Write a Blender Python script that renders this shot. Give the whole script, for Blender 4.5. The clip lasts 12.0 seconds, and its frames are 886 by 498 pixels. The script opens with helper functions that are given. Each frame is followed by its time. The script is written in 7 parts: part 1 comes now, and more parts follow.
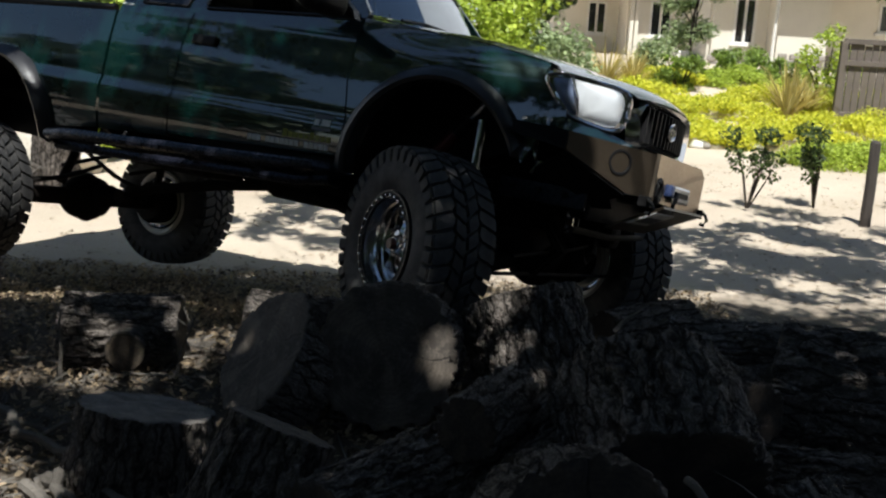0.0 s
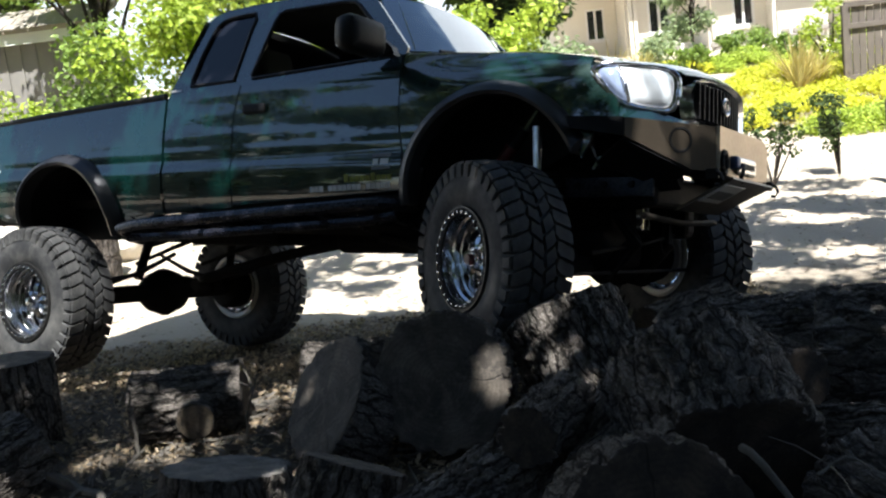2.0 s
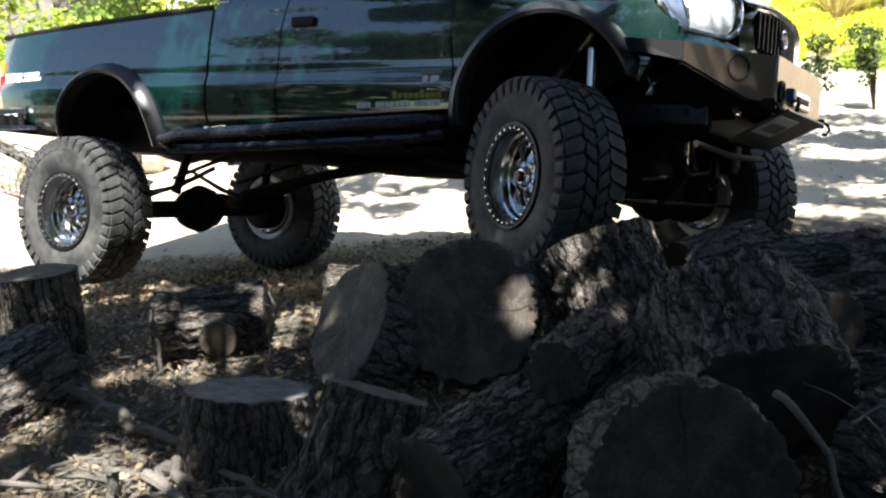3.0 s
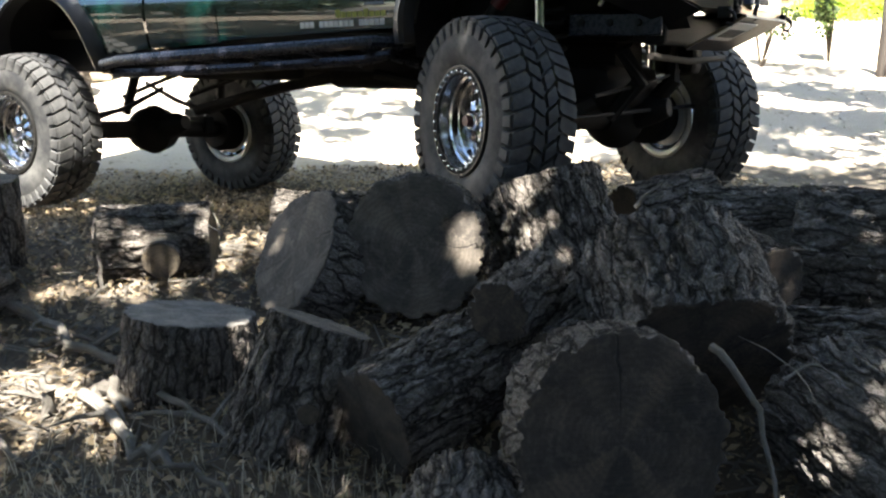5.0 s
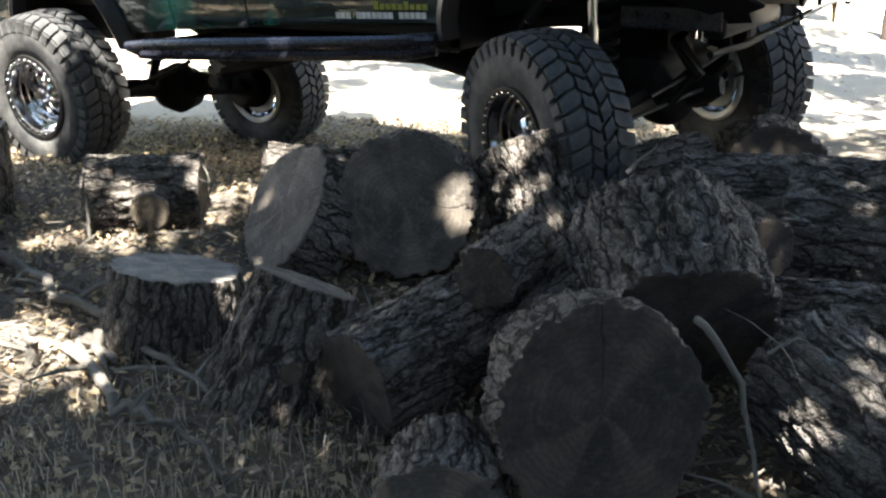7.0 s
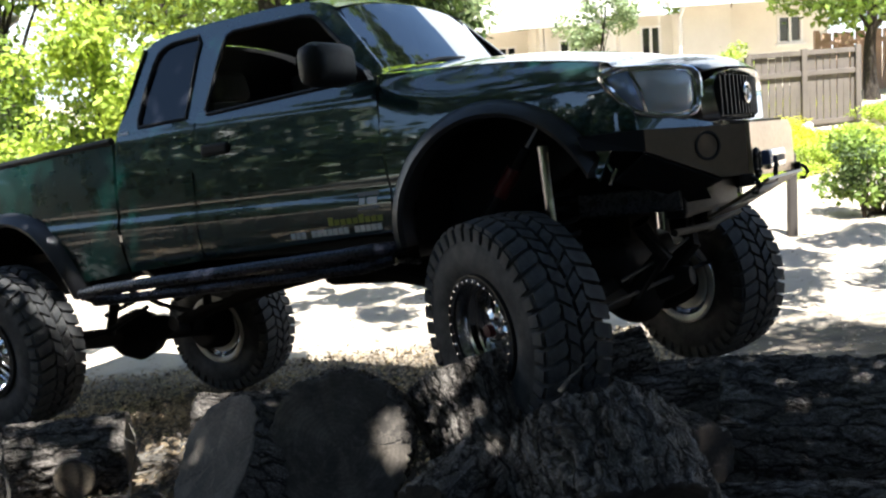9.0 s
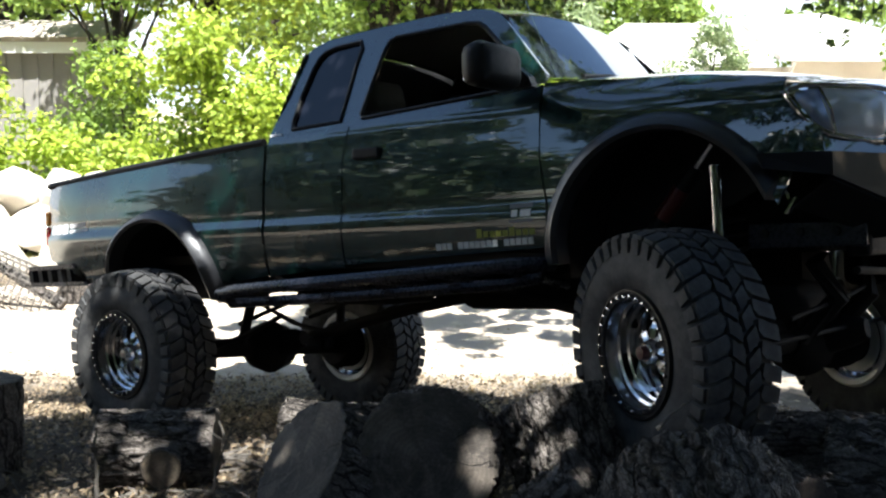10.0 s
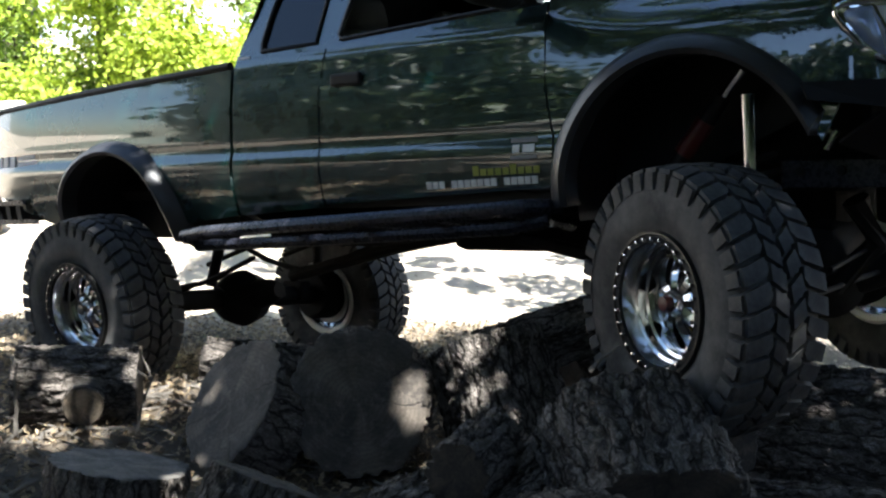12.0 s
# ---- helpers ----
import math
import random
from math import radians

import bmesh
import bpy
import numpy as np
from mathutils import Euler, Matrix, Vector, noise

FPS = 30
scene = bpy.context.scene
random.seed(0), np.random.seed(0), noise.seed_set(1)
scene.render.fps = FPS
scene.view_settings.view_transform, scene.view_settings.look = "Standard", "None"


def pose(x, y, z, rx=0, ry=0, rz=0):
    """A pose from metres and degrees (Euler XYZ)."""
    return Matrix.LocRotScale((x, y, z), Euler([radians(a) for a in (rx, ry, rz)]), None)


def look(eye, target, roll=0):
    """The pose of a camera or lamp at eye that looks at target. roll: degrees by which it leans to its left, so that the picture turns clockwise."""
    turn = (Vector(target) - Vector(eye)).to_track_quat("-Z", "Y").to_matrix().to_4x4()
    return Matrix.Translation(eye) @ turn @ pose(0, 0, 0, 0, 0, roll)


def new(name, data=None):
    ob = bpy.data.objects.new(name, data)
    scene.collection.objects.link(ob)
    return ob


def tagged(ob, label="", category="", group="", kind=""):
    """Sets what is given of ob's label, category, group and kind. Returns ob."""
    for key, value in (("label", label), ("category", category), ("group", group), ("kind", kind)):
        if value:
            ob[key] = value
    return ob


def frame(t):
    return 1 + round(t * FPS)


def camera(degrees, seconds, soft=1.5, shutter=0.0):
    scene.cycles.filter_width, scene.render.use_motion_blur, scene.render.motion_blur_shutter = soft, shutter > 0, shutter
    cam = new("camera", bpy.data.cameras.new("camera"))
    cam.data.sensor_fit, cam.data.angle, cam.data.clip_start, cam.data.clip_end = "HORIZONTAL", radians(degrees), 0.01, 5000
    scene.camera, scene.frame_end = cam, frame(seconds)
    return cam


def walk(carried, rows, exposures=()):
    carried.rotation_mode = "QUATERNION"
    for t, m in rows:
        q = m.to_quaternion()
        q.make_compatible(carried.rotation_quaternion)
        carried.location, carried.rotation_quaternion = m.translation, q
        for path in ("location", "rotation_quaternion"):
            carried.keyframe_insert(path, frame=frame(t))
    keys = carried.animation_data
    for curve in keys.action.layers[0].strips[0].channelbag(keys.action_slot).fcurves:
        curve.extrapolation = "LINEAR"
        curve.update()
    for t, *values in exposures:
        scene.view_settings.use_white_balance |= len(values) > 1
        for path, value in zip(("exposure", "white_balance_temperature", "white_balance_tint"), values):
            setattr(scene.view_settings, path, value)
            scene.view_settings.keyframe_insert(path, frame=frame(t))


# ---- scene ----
CAM_ROWS = [
    (0, 0.018, 0.072, 1.599, -12.34, -3.15, -0.00),
    (0.5, 0.054, -0.047, 1.627, -11.39, 3.67, -1.94),
    (1, 0.039, -0.090, 1.635, -10.29, 3.45, -0.51),
    (1.5, 0.038, -0.089, 1.647, -9.41, 3.94, 0.18),
    (2, 0.034, -0.100, 1.612, -10.56, 6.70, 0.14),
    (2.5, 0.022, -0.054, 1.617, -13.94, 6.52, 1.32),
    (3, -0.004, -0.026, 1.628, -14.74, 4.98, 1.59),
    (3.5, -0.032, 0.009, 1.641, -15.12, 1.81, 0.22),
    (3.7, -0.022, 0.032, 1.620, -15.16, 1.54, -0.62),
    (5.3, 0.008, -0.011, 1.663, -19.87, 1.17, -0.10),
    (5.5, 0.015, 0.013, 1.664, -20.22, 1.35, 0.15),
    (6, 0.002, 0.028, 1.678, -17.25, -0.83, -0.42),
    (6.5, 0.030, 0.018, 1.653, -21.22, 0.95, -0.20),
    (7, 0.031, 0.034, 1.683, -21.60, -0.21, 0.21),
    (7.5, 0.014, 0.037, 1.721, -14.73, -0.95, -0.41),
    (7.7, 0.015, 0.031, 1.713, -12.52, -0.24, -1.11),
    (9.3, 0.065, 0.065, 1.683, -8.29, 4.28, -4.59),
    (9.5, 0.017, 0.058, 1.614, -7.37, 2.72, -3.51),
    (10, -0.019, 0.090, 1.643, -7.43, -0.32, 0.77),
    (10.5, -0.021, 0.066, 1.663, -7.57, -0.02, 0.34),
    (11, -0.035, 0.016, 1.679, -7.72, 0.78, -1.30),
    (11.5, -0.055, 0.008, 1.666, -7.90, 0.49, -2.50),
    (12, -0.193, 0.064, 1.620, -10.07, -2.86, -4.83),
]
cam = camera(45.76, 12.0, soft=2.3)
walk(cam, [(t, pose(x, y, z, 90 + pitch, roll, yaw)) for t, x, y, z, pitch, roll, yaw in CAM_ROWS],
     exposures=[(t, e, k, 7) for t, e, k in [(0.0, 0.65, 6150), (0.7, 0.8, 6100), (1.5, 1.25, 6000), (2.5, 1.85, 6100), (3.7, 2.55, 6400), (5.3, 3.3, 6550), (6.5, 3.5, 6600), (7.7, 3.2, 6250), (9.3, 2.0, 6050), (10.5, 2.0, 6000), (12.0, 2.55, 6050)]])

# ---- light ----
TO_SUN = Vector((0.03, -0.45, 0.89)).normalized()
world = bpy.data.worlds.new("world")
scene.world = world
world.use_nodes = True
wn = world.node_tree
sky = wn.nodes.new("ShaderNodeTexSky")
sky.sky_type, sky.sun_disc = "NISHITA", False
sky.sun_elevation = math.asin(TO_SUN.z)
sky.sun_rotation = math.atan2(TO_SUN.x, TO_SUN.y)
sky.dust_density, sky.air_density, sky.ozone_density = 0.6, 1.0, 1.3
bgn = wn.nodes["Background"]
bgn.inputs[1].default_value = 0.05
wn.links.new(sky.outputs[0], bgn.inputs[0])
sun = new("sun", bpy.data.lights.new("sun", "SUN"))
sun.data.energy, sun.data.angle, sun.data.color = 5.0, radians(0.53), (1.0, 0.96, 0.90)
sun.matrix_basis = look(TO_SUN * 50, (0, 0, 0))
sun.location = (10, -20, 40)


# ---- materials ----
class Nodes:
    """A short hand for node materials."""

    def __init__(self, name, rough=0.6, metal=0.0):
        self.m = bpy.data.materials.new(name)
        self.m.use_nodes = True
        self.t = self.m.node_tree
        self.b = self.t.nodes["Principled BSDF"]
        self.b.inputs["Roughness"].default_value = rough
        self.b.inputs["Metallic"].default_value = metal

    def add(self, kind, **values):
        n = self.t.nodes.new("ShaderNode" + kind)
        for key, v in values.items():
            n.inputs[key].default_value = v
        return n

    def link(self, a, b):
        self.t.links.new(a, b)

    def coords(self, scale=(1, 1, 1), kind="Object"):
        tc, mp = self.add("TexCoord"), self.add("Mapping")
        mp.inputs["Scale"].default_value = scale
        self.link(tc.outputs[kind], mp.inputs[0])
        return mp.outputs[0]

    def noise(self, vec, scale, detail=6.0, rough=0.6, distort=0.0):
        n = self.add("TexNoise")
        n.inputs["Scale"].default_value, n.inputs["Detail"].default_value = scale, detail
        n.inputs["Roughness"].default_value, n.inputs["Distortion"].default_value = rough, distort
        if vec is not None:
            self.link(vec, n.inputs["Vector"])
        return n.outputs["Fac"]

    def ramp(self, fac, *stops):
        n = self.add("ValToRGB")
        el = n.color_ramp.elements
        while len(el) < len(stops):
            el.new(0.5)
        for e, (p, c) in zip(el, stops):
            e.position, e.color = p, (*c, 1) if len(c) == 3 else c
        self.link(fac, n.inputs[0])
        return n.outputs[0]

    def mix(self, fac, a, b, kind="MIX"):
        n = self.add("MixRGB")
        n.blend_type = kind
        for sock, v in ((n.inputs[0], fac), (n.inputs[1], a), (n.inputs[2], b)):
            if isinstance(v, (int, float)):
                sock.default_value = v
            elif isinstance(v, tuple):
                sock.default_value = (*v, 1)
            else:
                self.link(v, sock)
        return n.outputs[0]

    def math(self, op, a, b=0.0):
        n = self.add("Math")
        n.operation = op
        for sock, v in ((n.inputs[0], a), (n.inputs[1], b)):
            if isinstance(v, (int, float)):
                sock.default_value = v
            else:
                self.link(v, sock)
        return n.outputs[0]

    def bump(self, height, strength=0.4, dist=0.01):
        n = self.add("Bump", Strength=strength, Distance=dist)
        self.link(height, n.inputs["Height"])
        self.link(n.outputs[0], self.b.inputs["Normal"])
        return self

    def color(self, v):
        if isinstance(v, tuple):
            self.b.inputs["Base Color"].default_value = (*v, 1)
        else:
            self.link(v, self.b.inputs["Base Color"])
        return self

    def roughness(self, v):
        self.link(v, self.b.inputs["Roughness"])
        return self


def worn(name, base, dark, scale=6.0, rough=0.6, metal=0.0, bump=0.15, dist=0.004, amount=0.5, clear=0.0, gloss=0.5):
    """A surface with fine grain and broad stains."""
    n = Nodes(name, rough, metal)
    v = n.coords()
    broad, fine = n.noise(v, scale * 0.3, 4), n.noise(v, scale * 6, 8, 0.7)
    c = n.mix(n.ramp(broad, (0.35, (0, 0, 0)), (0.7, (1, 1, 1))), base, tuple(b + (d - b) * amount for b, d in zip(base, dark)))
    c = n.mix(n.math("MULTIPLY", n.ramp(fine, (0.45, (0, 0, 0)), (0.75, (1, 1, 1))), 0.5 * amount), c, dark)
    n.color(c)
    n.roughness(n.ramp(fine, (0.2, (max(rough - 0.12, 0.02),) * 3), (0.8, (min(rough + 0.12, 1),) * 3)))
    n.bump(fine, bump, dist)
    n.b.inputs["Coat Weight"].default_value = clear
    n.b.inputs["Specular IOR Level"].default_value = gloss
    return n.m


def leafy(name, light, dark, spread=0.5, glow=0.42):
    n = Nodes(name, 0.5)
    g = n.add("NewGeometry")
    v = n.coords(kind="Object")
    r = n.math("ADD", n.math("MULTIPLY", g.outputs["Random Per Island"], spread), n.math("MULTIPLY", n.noise(v, 0.9, 3), 1 - spread))
    c = n.ramp(r, (0.15, dark), (0.6, light), (0.95, tuple(min(1, q * 1.35) for q in light)))
    n.color(c)
    n.b.inputs["Transmission Weight"].default_value = 0.0
    tr, mx = n.add("BsdfTranslucent"), n.add("MixShader")
    n.link(c, tr.inputs[0])
    mx.inputs[0].default_value = glow
    out = n.t.nodes["Material Output"]
    n.link(n.b.outputs[0], mx.inputs[1]), n.link(tr.outputs[0], mx.inputs[2]), n.link(mx.outputs[0], out.inputs[0])
    return n.m


def bark_material(name, light, dark):
    """Old bark: broken plates with thin dark cracks between them, flaky grain, grey lichen bloom."""
    n = Nodes(name, 0.95)
    n.b.inputs["Specular IOR Level"].default_value = 0.2
    oi = n.add("ObjectInfo")
    wob, wob2 = n.add("TexNoise", Scale=7.0, Detail=4.0), n.add("TexNoise", Scale=38.0, Detail=4.0)
    n.link(n.coords((1, 1, 0.6)), wob.inputs["Vector"]), n.link(n.coords(), wob2.inputs["Vector"])
    edges = []
    for stretch, scale, wide in (((1, 1, 0.2), 19.0, 0.13), ((1, 1, 0.55), 58.0, 0.16)):
        warp = n.mix(0.10, n.coords(stretch), wob.outputs["Color"], "ADD")
        warp = n.mix(0.022, warp, wob2.outputs["Color"], "ADD")
        vor = n.add("TexVoronoi", Scale=scale)
        vor.feature = "DISTANCE_TO_EDGE"
        n.link(warp, vor.inputs["Vector"])
        edges.append(n.ramp(vor.outputs["Distance"], (0.01, (0, 0, 0)), (wide, (1, 1, 1))))
    v = n.coords((1, 1, 0.45))
    fine, grit, broad = n.noise(v, 34, 8, 0.75), n.noise(n.coords(), 170, 6, 0.8), n.noise(n.coords((1, 1, 0.7)), 6, 5, 0.65)
    c = n.mix(n.ramp(broad, (0.38, (0, 0, 0)), (0.62, (1, 1, 1))), light, tuple(q * 0.5 for q in light))
    c = n.mix(n.ramp(fine, (0.42, (0, 0, 0)), (0.66, (1, 1, 1))), c, tuple(q * 1.5 for q in light))
    c = n.mix(n.math("MULTIPLY", n.ramp(grit, (0.48, (0, 0, 0)), (0.62, (1, 1, 1))), 0.55), c, tuple(q * 0.35 for q in light))
    c = n.mix(n.math("MULTIPLY", n.math("SUBTRACT", 1.0, edges[1]), 0.42), c, dark)
    c = n.mix(n.math("MULTIPLY", n.math("SUBTRACT", 1.0, edges[0]), 0.85), c, dark)
    c = n.mix(n.math("MULTIPLY", oi.outputs["Random"], 0.3), c, dark)
    n.color(c)
    h = n.math("ADD", n.math("MULTIPLY", edges[0], 0.8), n.math("MULTIPLY", edges[1], 0.35))
    n.bump(n.math("ADD", h, n.math("ADD", n.math("MULTIPLY", fine, 0.8), n.math("MULTIPLY", grit, 0.25))), 1.0, 0.028)
    return n.m


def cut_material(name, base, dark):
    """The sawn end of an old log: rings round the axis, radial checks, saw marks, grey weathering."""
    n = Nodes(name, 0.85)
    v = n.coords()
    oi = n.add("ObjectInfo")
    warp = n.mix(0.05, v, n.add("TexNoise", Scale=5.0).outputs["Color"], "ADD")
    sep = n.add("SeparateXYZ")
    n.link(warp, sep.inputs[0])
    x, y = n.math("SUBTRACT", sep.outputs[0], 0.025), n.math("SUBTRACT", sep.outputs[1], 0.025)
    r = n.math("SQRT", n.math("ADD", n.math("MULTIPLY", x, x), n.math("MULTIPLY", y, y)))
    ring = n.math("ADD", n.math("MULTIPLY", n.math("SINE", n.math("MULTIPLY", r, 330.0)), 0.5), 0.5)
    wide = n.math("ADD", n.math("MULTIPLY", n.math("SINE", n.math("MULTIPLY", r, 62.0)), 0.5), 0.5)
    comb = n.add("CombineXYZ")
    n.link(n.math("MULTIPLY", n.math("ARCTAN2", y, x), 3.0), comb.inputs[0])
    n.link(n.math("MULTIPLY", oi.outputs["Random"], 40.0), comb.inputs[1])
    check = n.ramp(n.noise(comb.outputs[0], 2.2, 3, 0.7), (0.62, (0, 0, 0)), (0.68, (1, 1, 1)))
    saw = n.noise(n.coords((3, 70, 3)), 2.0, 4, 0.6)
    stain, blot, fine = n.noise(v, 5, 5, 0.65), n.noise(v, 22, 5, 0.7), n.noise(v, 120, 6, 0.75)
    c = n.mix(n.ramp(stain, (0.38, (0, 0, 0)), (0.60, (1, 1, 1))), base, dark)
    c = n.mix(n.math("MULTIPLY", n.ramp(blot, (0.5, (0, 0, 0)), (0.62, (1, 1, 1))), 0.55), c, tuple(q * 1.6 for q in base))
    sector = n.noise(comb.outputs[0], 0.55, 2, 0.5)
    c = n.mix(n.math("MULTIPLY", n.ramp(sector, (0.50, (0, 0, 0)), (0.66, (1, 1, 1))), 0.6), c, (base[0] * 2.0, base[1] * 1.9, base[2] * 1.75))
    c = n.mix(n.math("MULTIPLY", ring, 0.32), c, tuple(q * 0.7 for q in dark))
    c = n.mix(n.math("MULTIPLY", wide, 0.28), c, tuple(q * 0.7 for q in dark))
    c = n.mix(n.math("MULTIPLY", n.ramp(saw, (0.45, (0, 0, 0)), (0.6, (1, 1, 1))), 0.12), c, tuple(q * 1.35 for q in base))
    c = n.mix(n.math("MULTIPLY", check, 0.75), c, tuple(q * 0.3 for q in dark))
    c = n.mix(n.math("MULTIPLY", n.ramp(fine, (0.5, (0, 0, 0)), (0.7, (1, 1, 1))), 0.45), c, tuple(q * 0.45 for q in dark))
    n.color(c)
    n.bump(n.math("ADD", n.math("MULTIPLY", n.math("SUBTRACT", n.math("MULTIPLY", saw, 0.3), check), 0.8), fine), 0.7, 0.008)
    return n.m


def paint_material():
    n = Nodes("green_metallic_paint", 0.28, 0.35)
    v = n.coords()
    n.color(n.mix(n.ramp(n.noise(v, 900, 2), (0.45, (0, 0, 0)), (0.8, (1, 1, 1))), (0.0016, 0.016, 0.0135), (0.0038, 0.040, 0.032)))
    dust = n.noise(v, 5, 7, 0.7)
    n.roughness(n.ramp(dust, (0.3, (0.2, 0.2, 0.2)), (0.75, (0.4, 0.4, 0.4))))
    n.b.inputs["Coat Weight"].default_value, n.b.inputs["Coat Roughness"].default_value = 1.0, 0.03
    n.b.inputs["Coat IOR"].default_value = 2.0
    return n.m


def glass_material(name, tint, rough=0.02):
    n = Nodes(name, rough)
    n.color(tint)
    n.b.inputs["Transmission Weight"].default_value = 0.9
    n.b.inputs["IOR"].default_value = 1.45
    n.b.inputs["Coat Weight"].default_value = 1.0
    return n.m


def screen_material():
    """Raked windscreen glass: dark inside, a strong sheen of sky."""
    n = Nodes("windscreen_glass", 0.03)
    n.color((0.03, 0.04, 0.05))
    n.b.inputs["Transmission Weight"].default_value = 0.25
    n.b.inputs["Coat Weight"].default_value, n.b.inputs["Coat IOR"].default_value = 1.0, 2.8
    return n.m


def haze_material():
    """The white summer sky low over the far hills."""
    n = Nodes("bright_haze", 1.0)
    e = n.add("Emission", Strength=0.55)
    e.inputs[0].default_value = (0.93, 0.96, 1.0, 1)
    n.link(e.outputs[0], n.t.nodes["Material Output"].inputs[0])
    return n.m


def hazy_lens():
    """Plastic lens gone slightly milky."""
    n = Nodes("hazy_clear_lens", 0.12)
    v = n.coords()
    n.color(n.mix(n.noise(v, 9, 4), (0.88, 0.90, 0.92), (0.68, 0.71, 0.74)))
    n.b.inputs["Transmission Weight"].default_value = 0.25
    n.b.inputs["Coat Weight"].default_value = 1.0
    return n.m


def ground_material():
    n = Nodes("dry_dirt", 0.95)
    v = n.coords()
    sep = n.add("SeparateXYZ")
    n.link(v, sep.inputs[0])
    broad, mid, fine = n.noise(v, 0.35, 5), n.noise(v, 3.0, 6, 0.65), n.noise(v, 40, 8, 0.75)
    dirt = n.mix(n.ramp(broad, (0.3, (0, 0, 0)), (0.7, (1, 1, 1))), (0.56, 0.475, 0.37), (0.45, 0.37, 0.28))
    dirt = n.mix(n.math("MULTIPLY", n.ramp(fine, (0.5, (0, 0, 0)), (0.8, (1, 1, 1))), 0.5), dirt, (0.26, 0.20, 0.145))
    # dark mulchy soil, its colour also carrying the shade beneath the truck
    shaded_soil = n.mix(n.ramp(mid, (0.35, (0, 0, 0)), (0.65, (1, 1, 1))), (0.075, 0.058, 0.042), (0.16, 0.128, 0.092))
    shaded_soil = n.mix(n.math("MULTIPLY", n.ramp(fine, (0.45, (0, 0, 0)), (0.75, (1, 1, 1))), 0.6), shaded_soil, (0.07, 0.05, 0.035))
    # the dark colour stops where the truck's shadow would end
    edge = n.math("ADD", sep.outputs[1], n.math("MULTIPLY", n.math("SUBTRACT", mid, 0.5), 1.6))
    c = n.mix(n.ramp(n.math("MULTIPLY", edge, 0.1), (0.76, (0, 0, 0)), (0.83, (1, 1, 1))), shaded_soil, dirt)
    # still darker colour behind the camera, standing for shaded ground
    shaded_tone = n.mix(n.ramp(mid, (0.35, (0, 0, 0)), (0.65, (1, 1, 1))), (0.026, 0.021, 0.016), (0.05, 0.041, 0.03))
    c = n.mix(n.ramp(n.math("MULTIPLY", edge, 0.1), (0.04, (0, 0, 0)), (0.14, (1, 1, 1))), shaded_tone, c)
    n.color(c)
    n.bump(n.math("ADD", mid, fine), 0.6, 0.03)
    return n.m


def rubber_material():
    n = Nodes("tyre_rubber", 0.75)
    v = n.coords()
    dust = n.ramp(n.noise(v, 5, 7, 0.7), (0.4, (0, 0, 0)), (0.75, (1, 1, 1)))
    n.color(n.mix(n.math("MULTIPLY", dust, 0.7), (0.016, 0.016, 0.017), (0.17, 0.16, 0.145)))
    n.bump(n.noise(v, 90, 6), 0.3, 0.003)
    return n.m


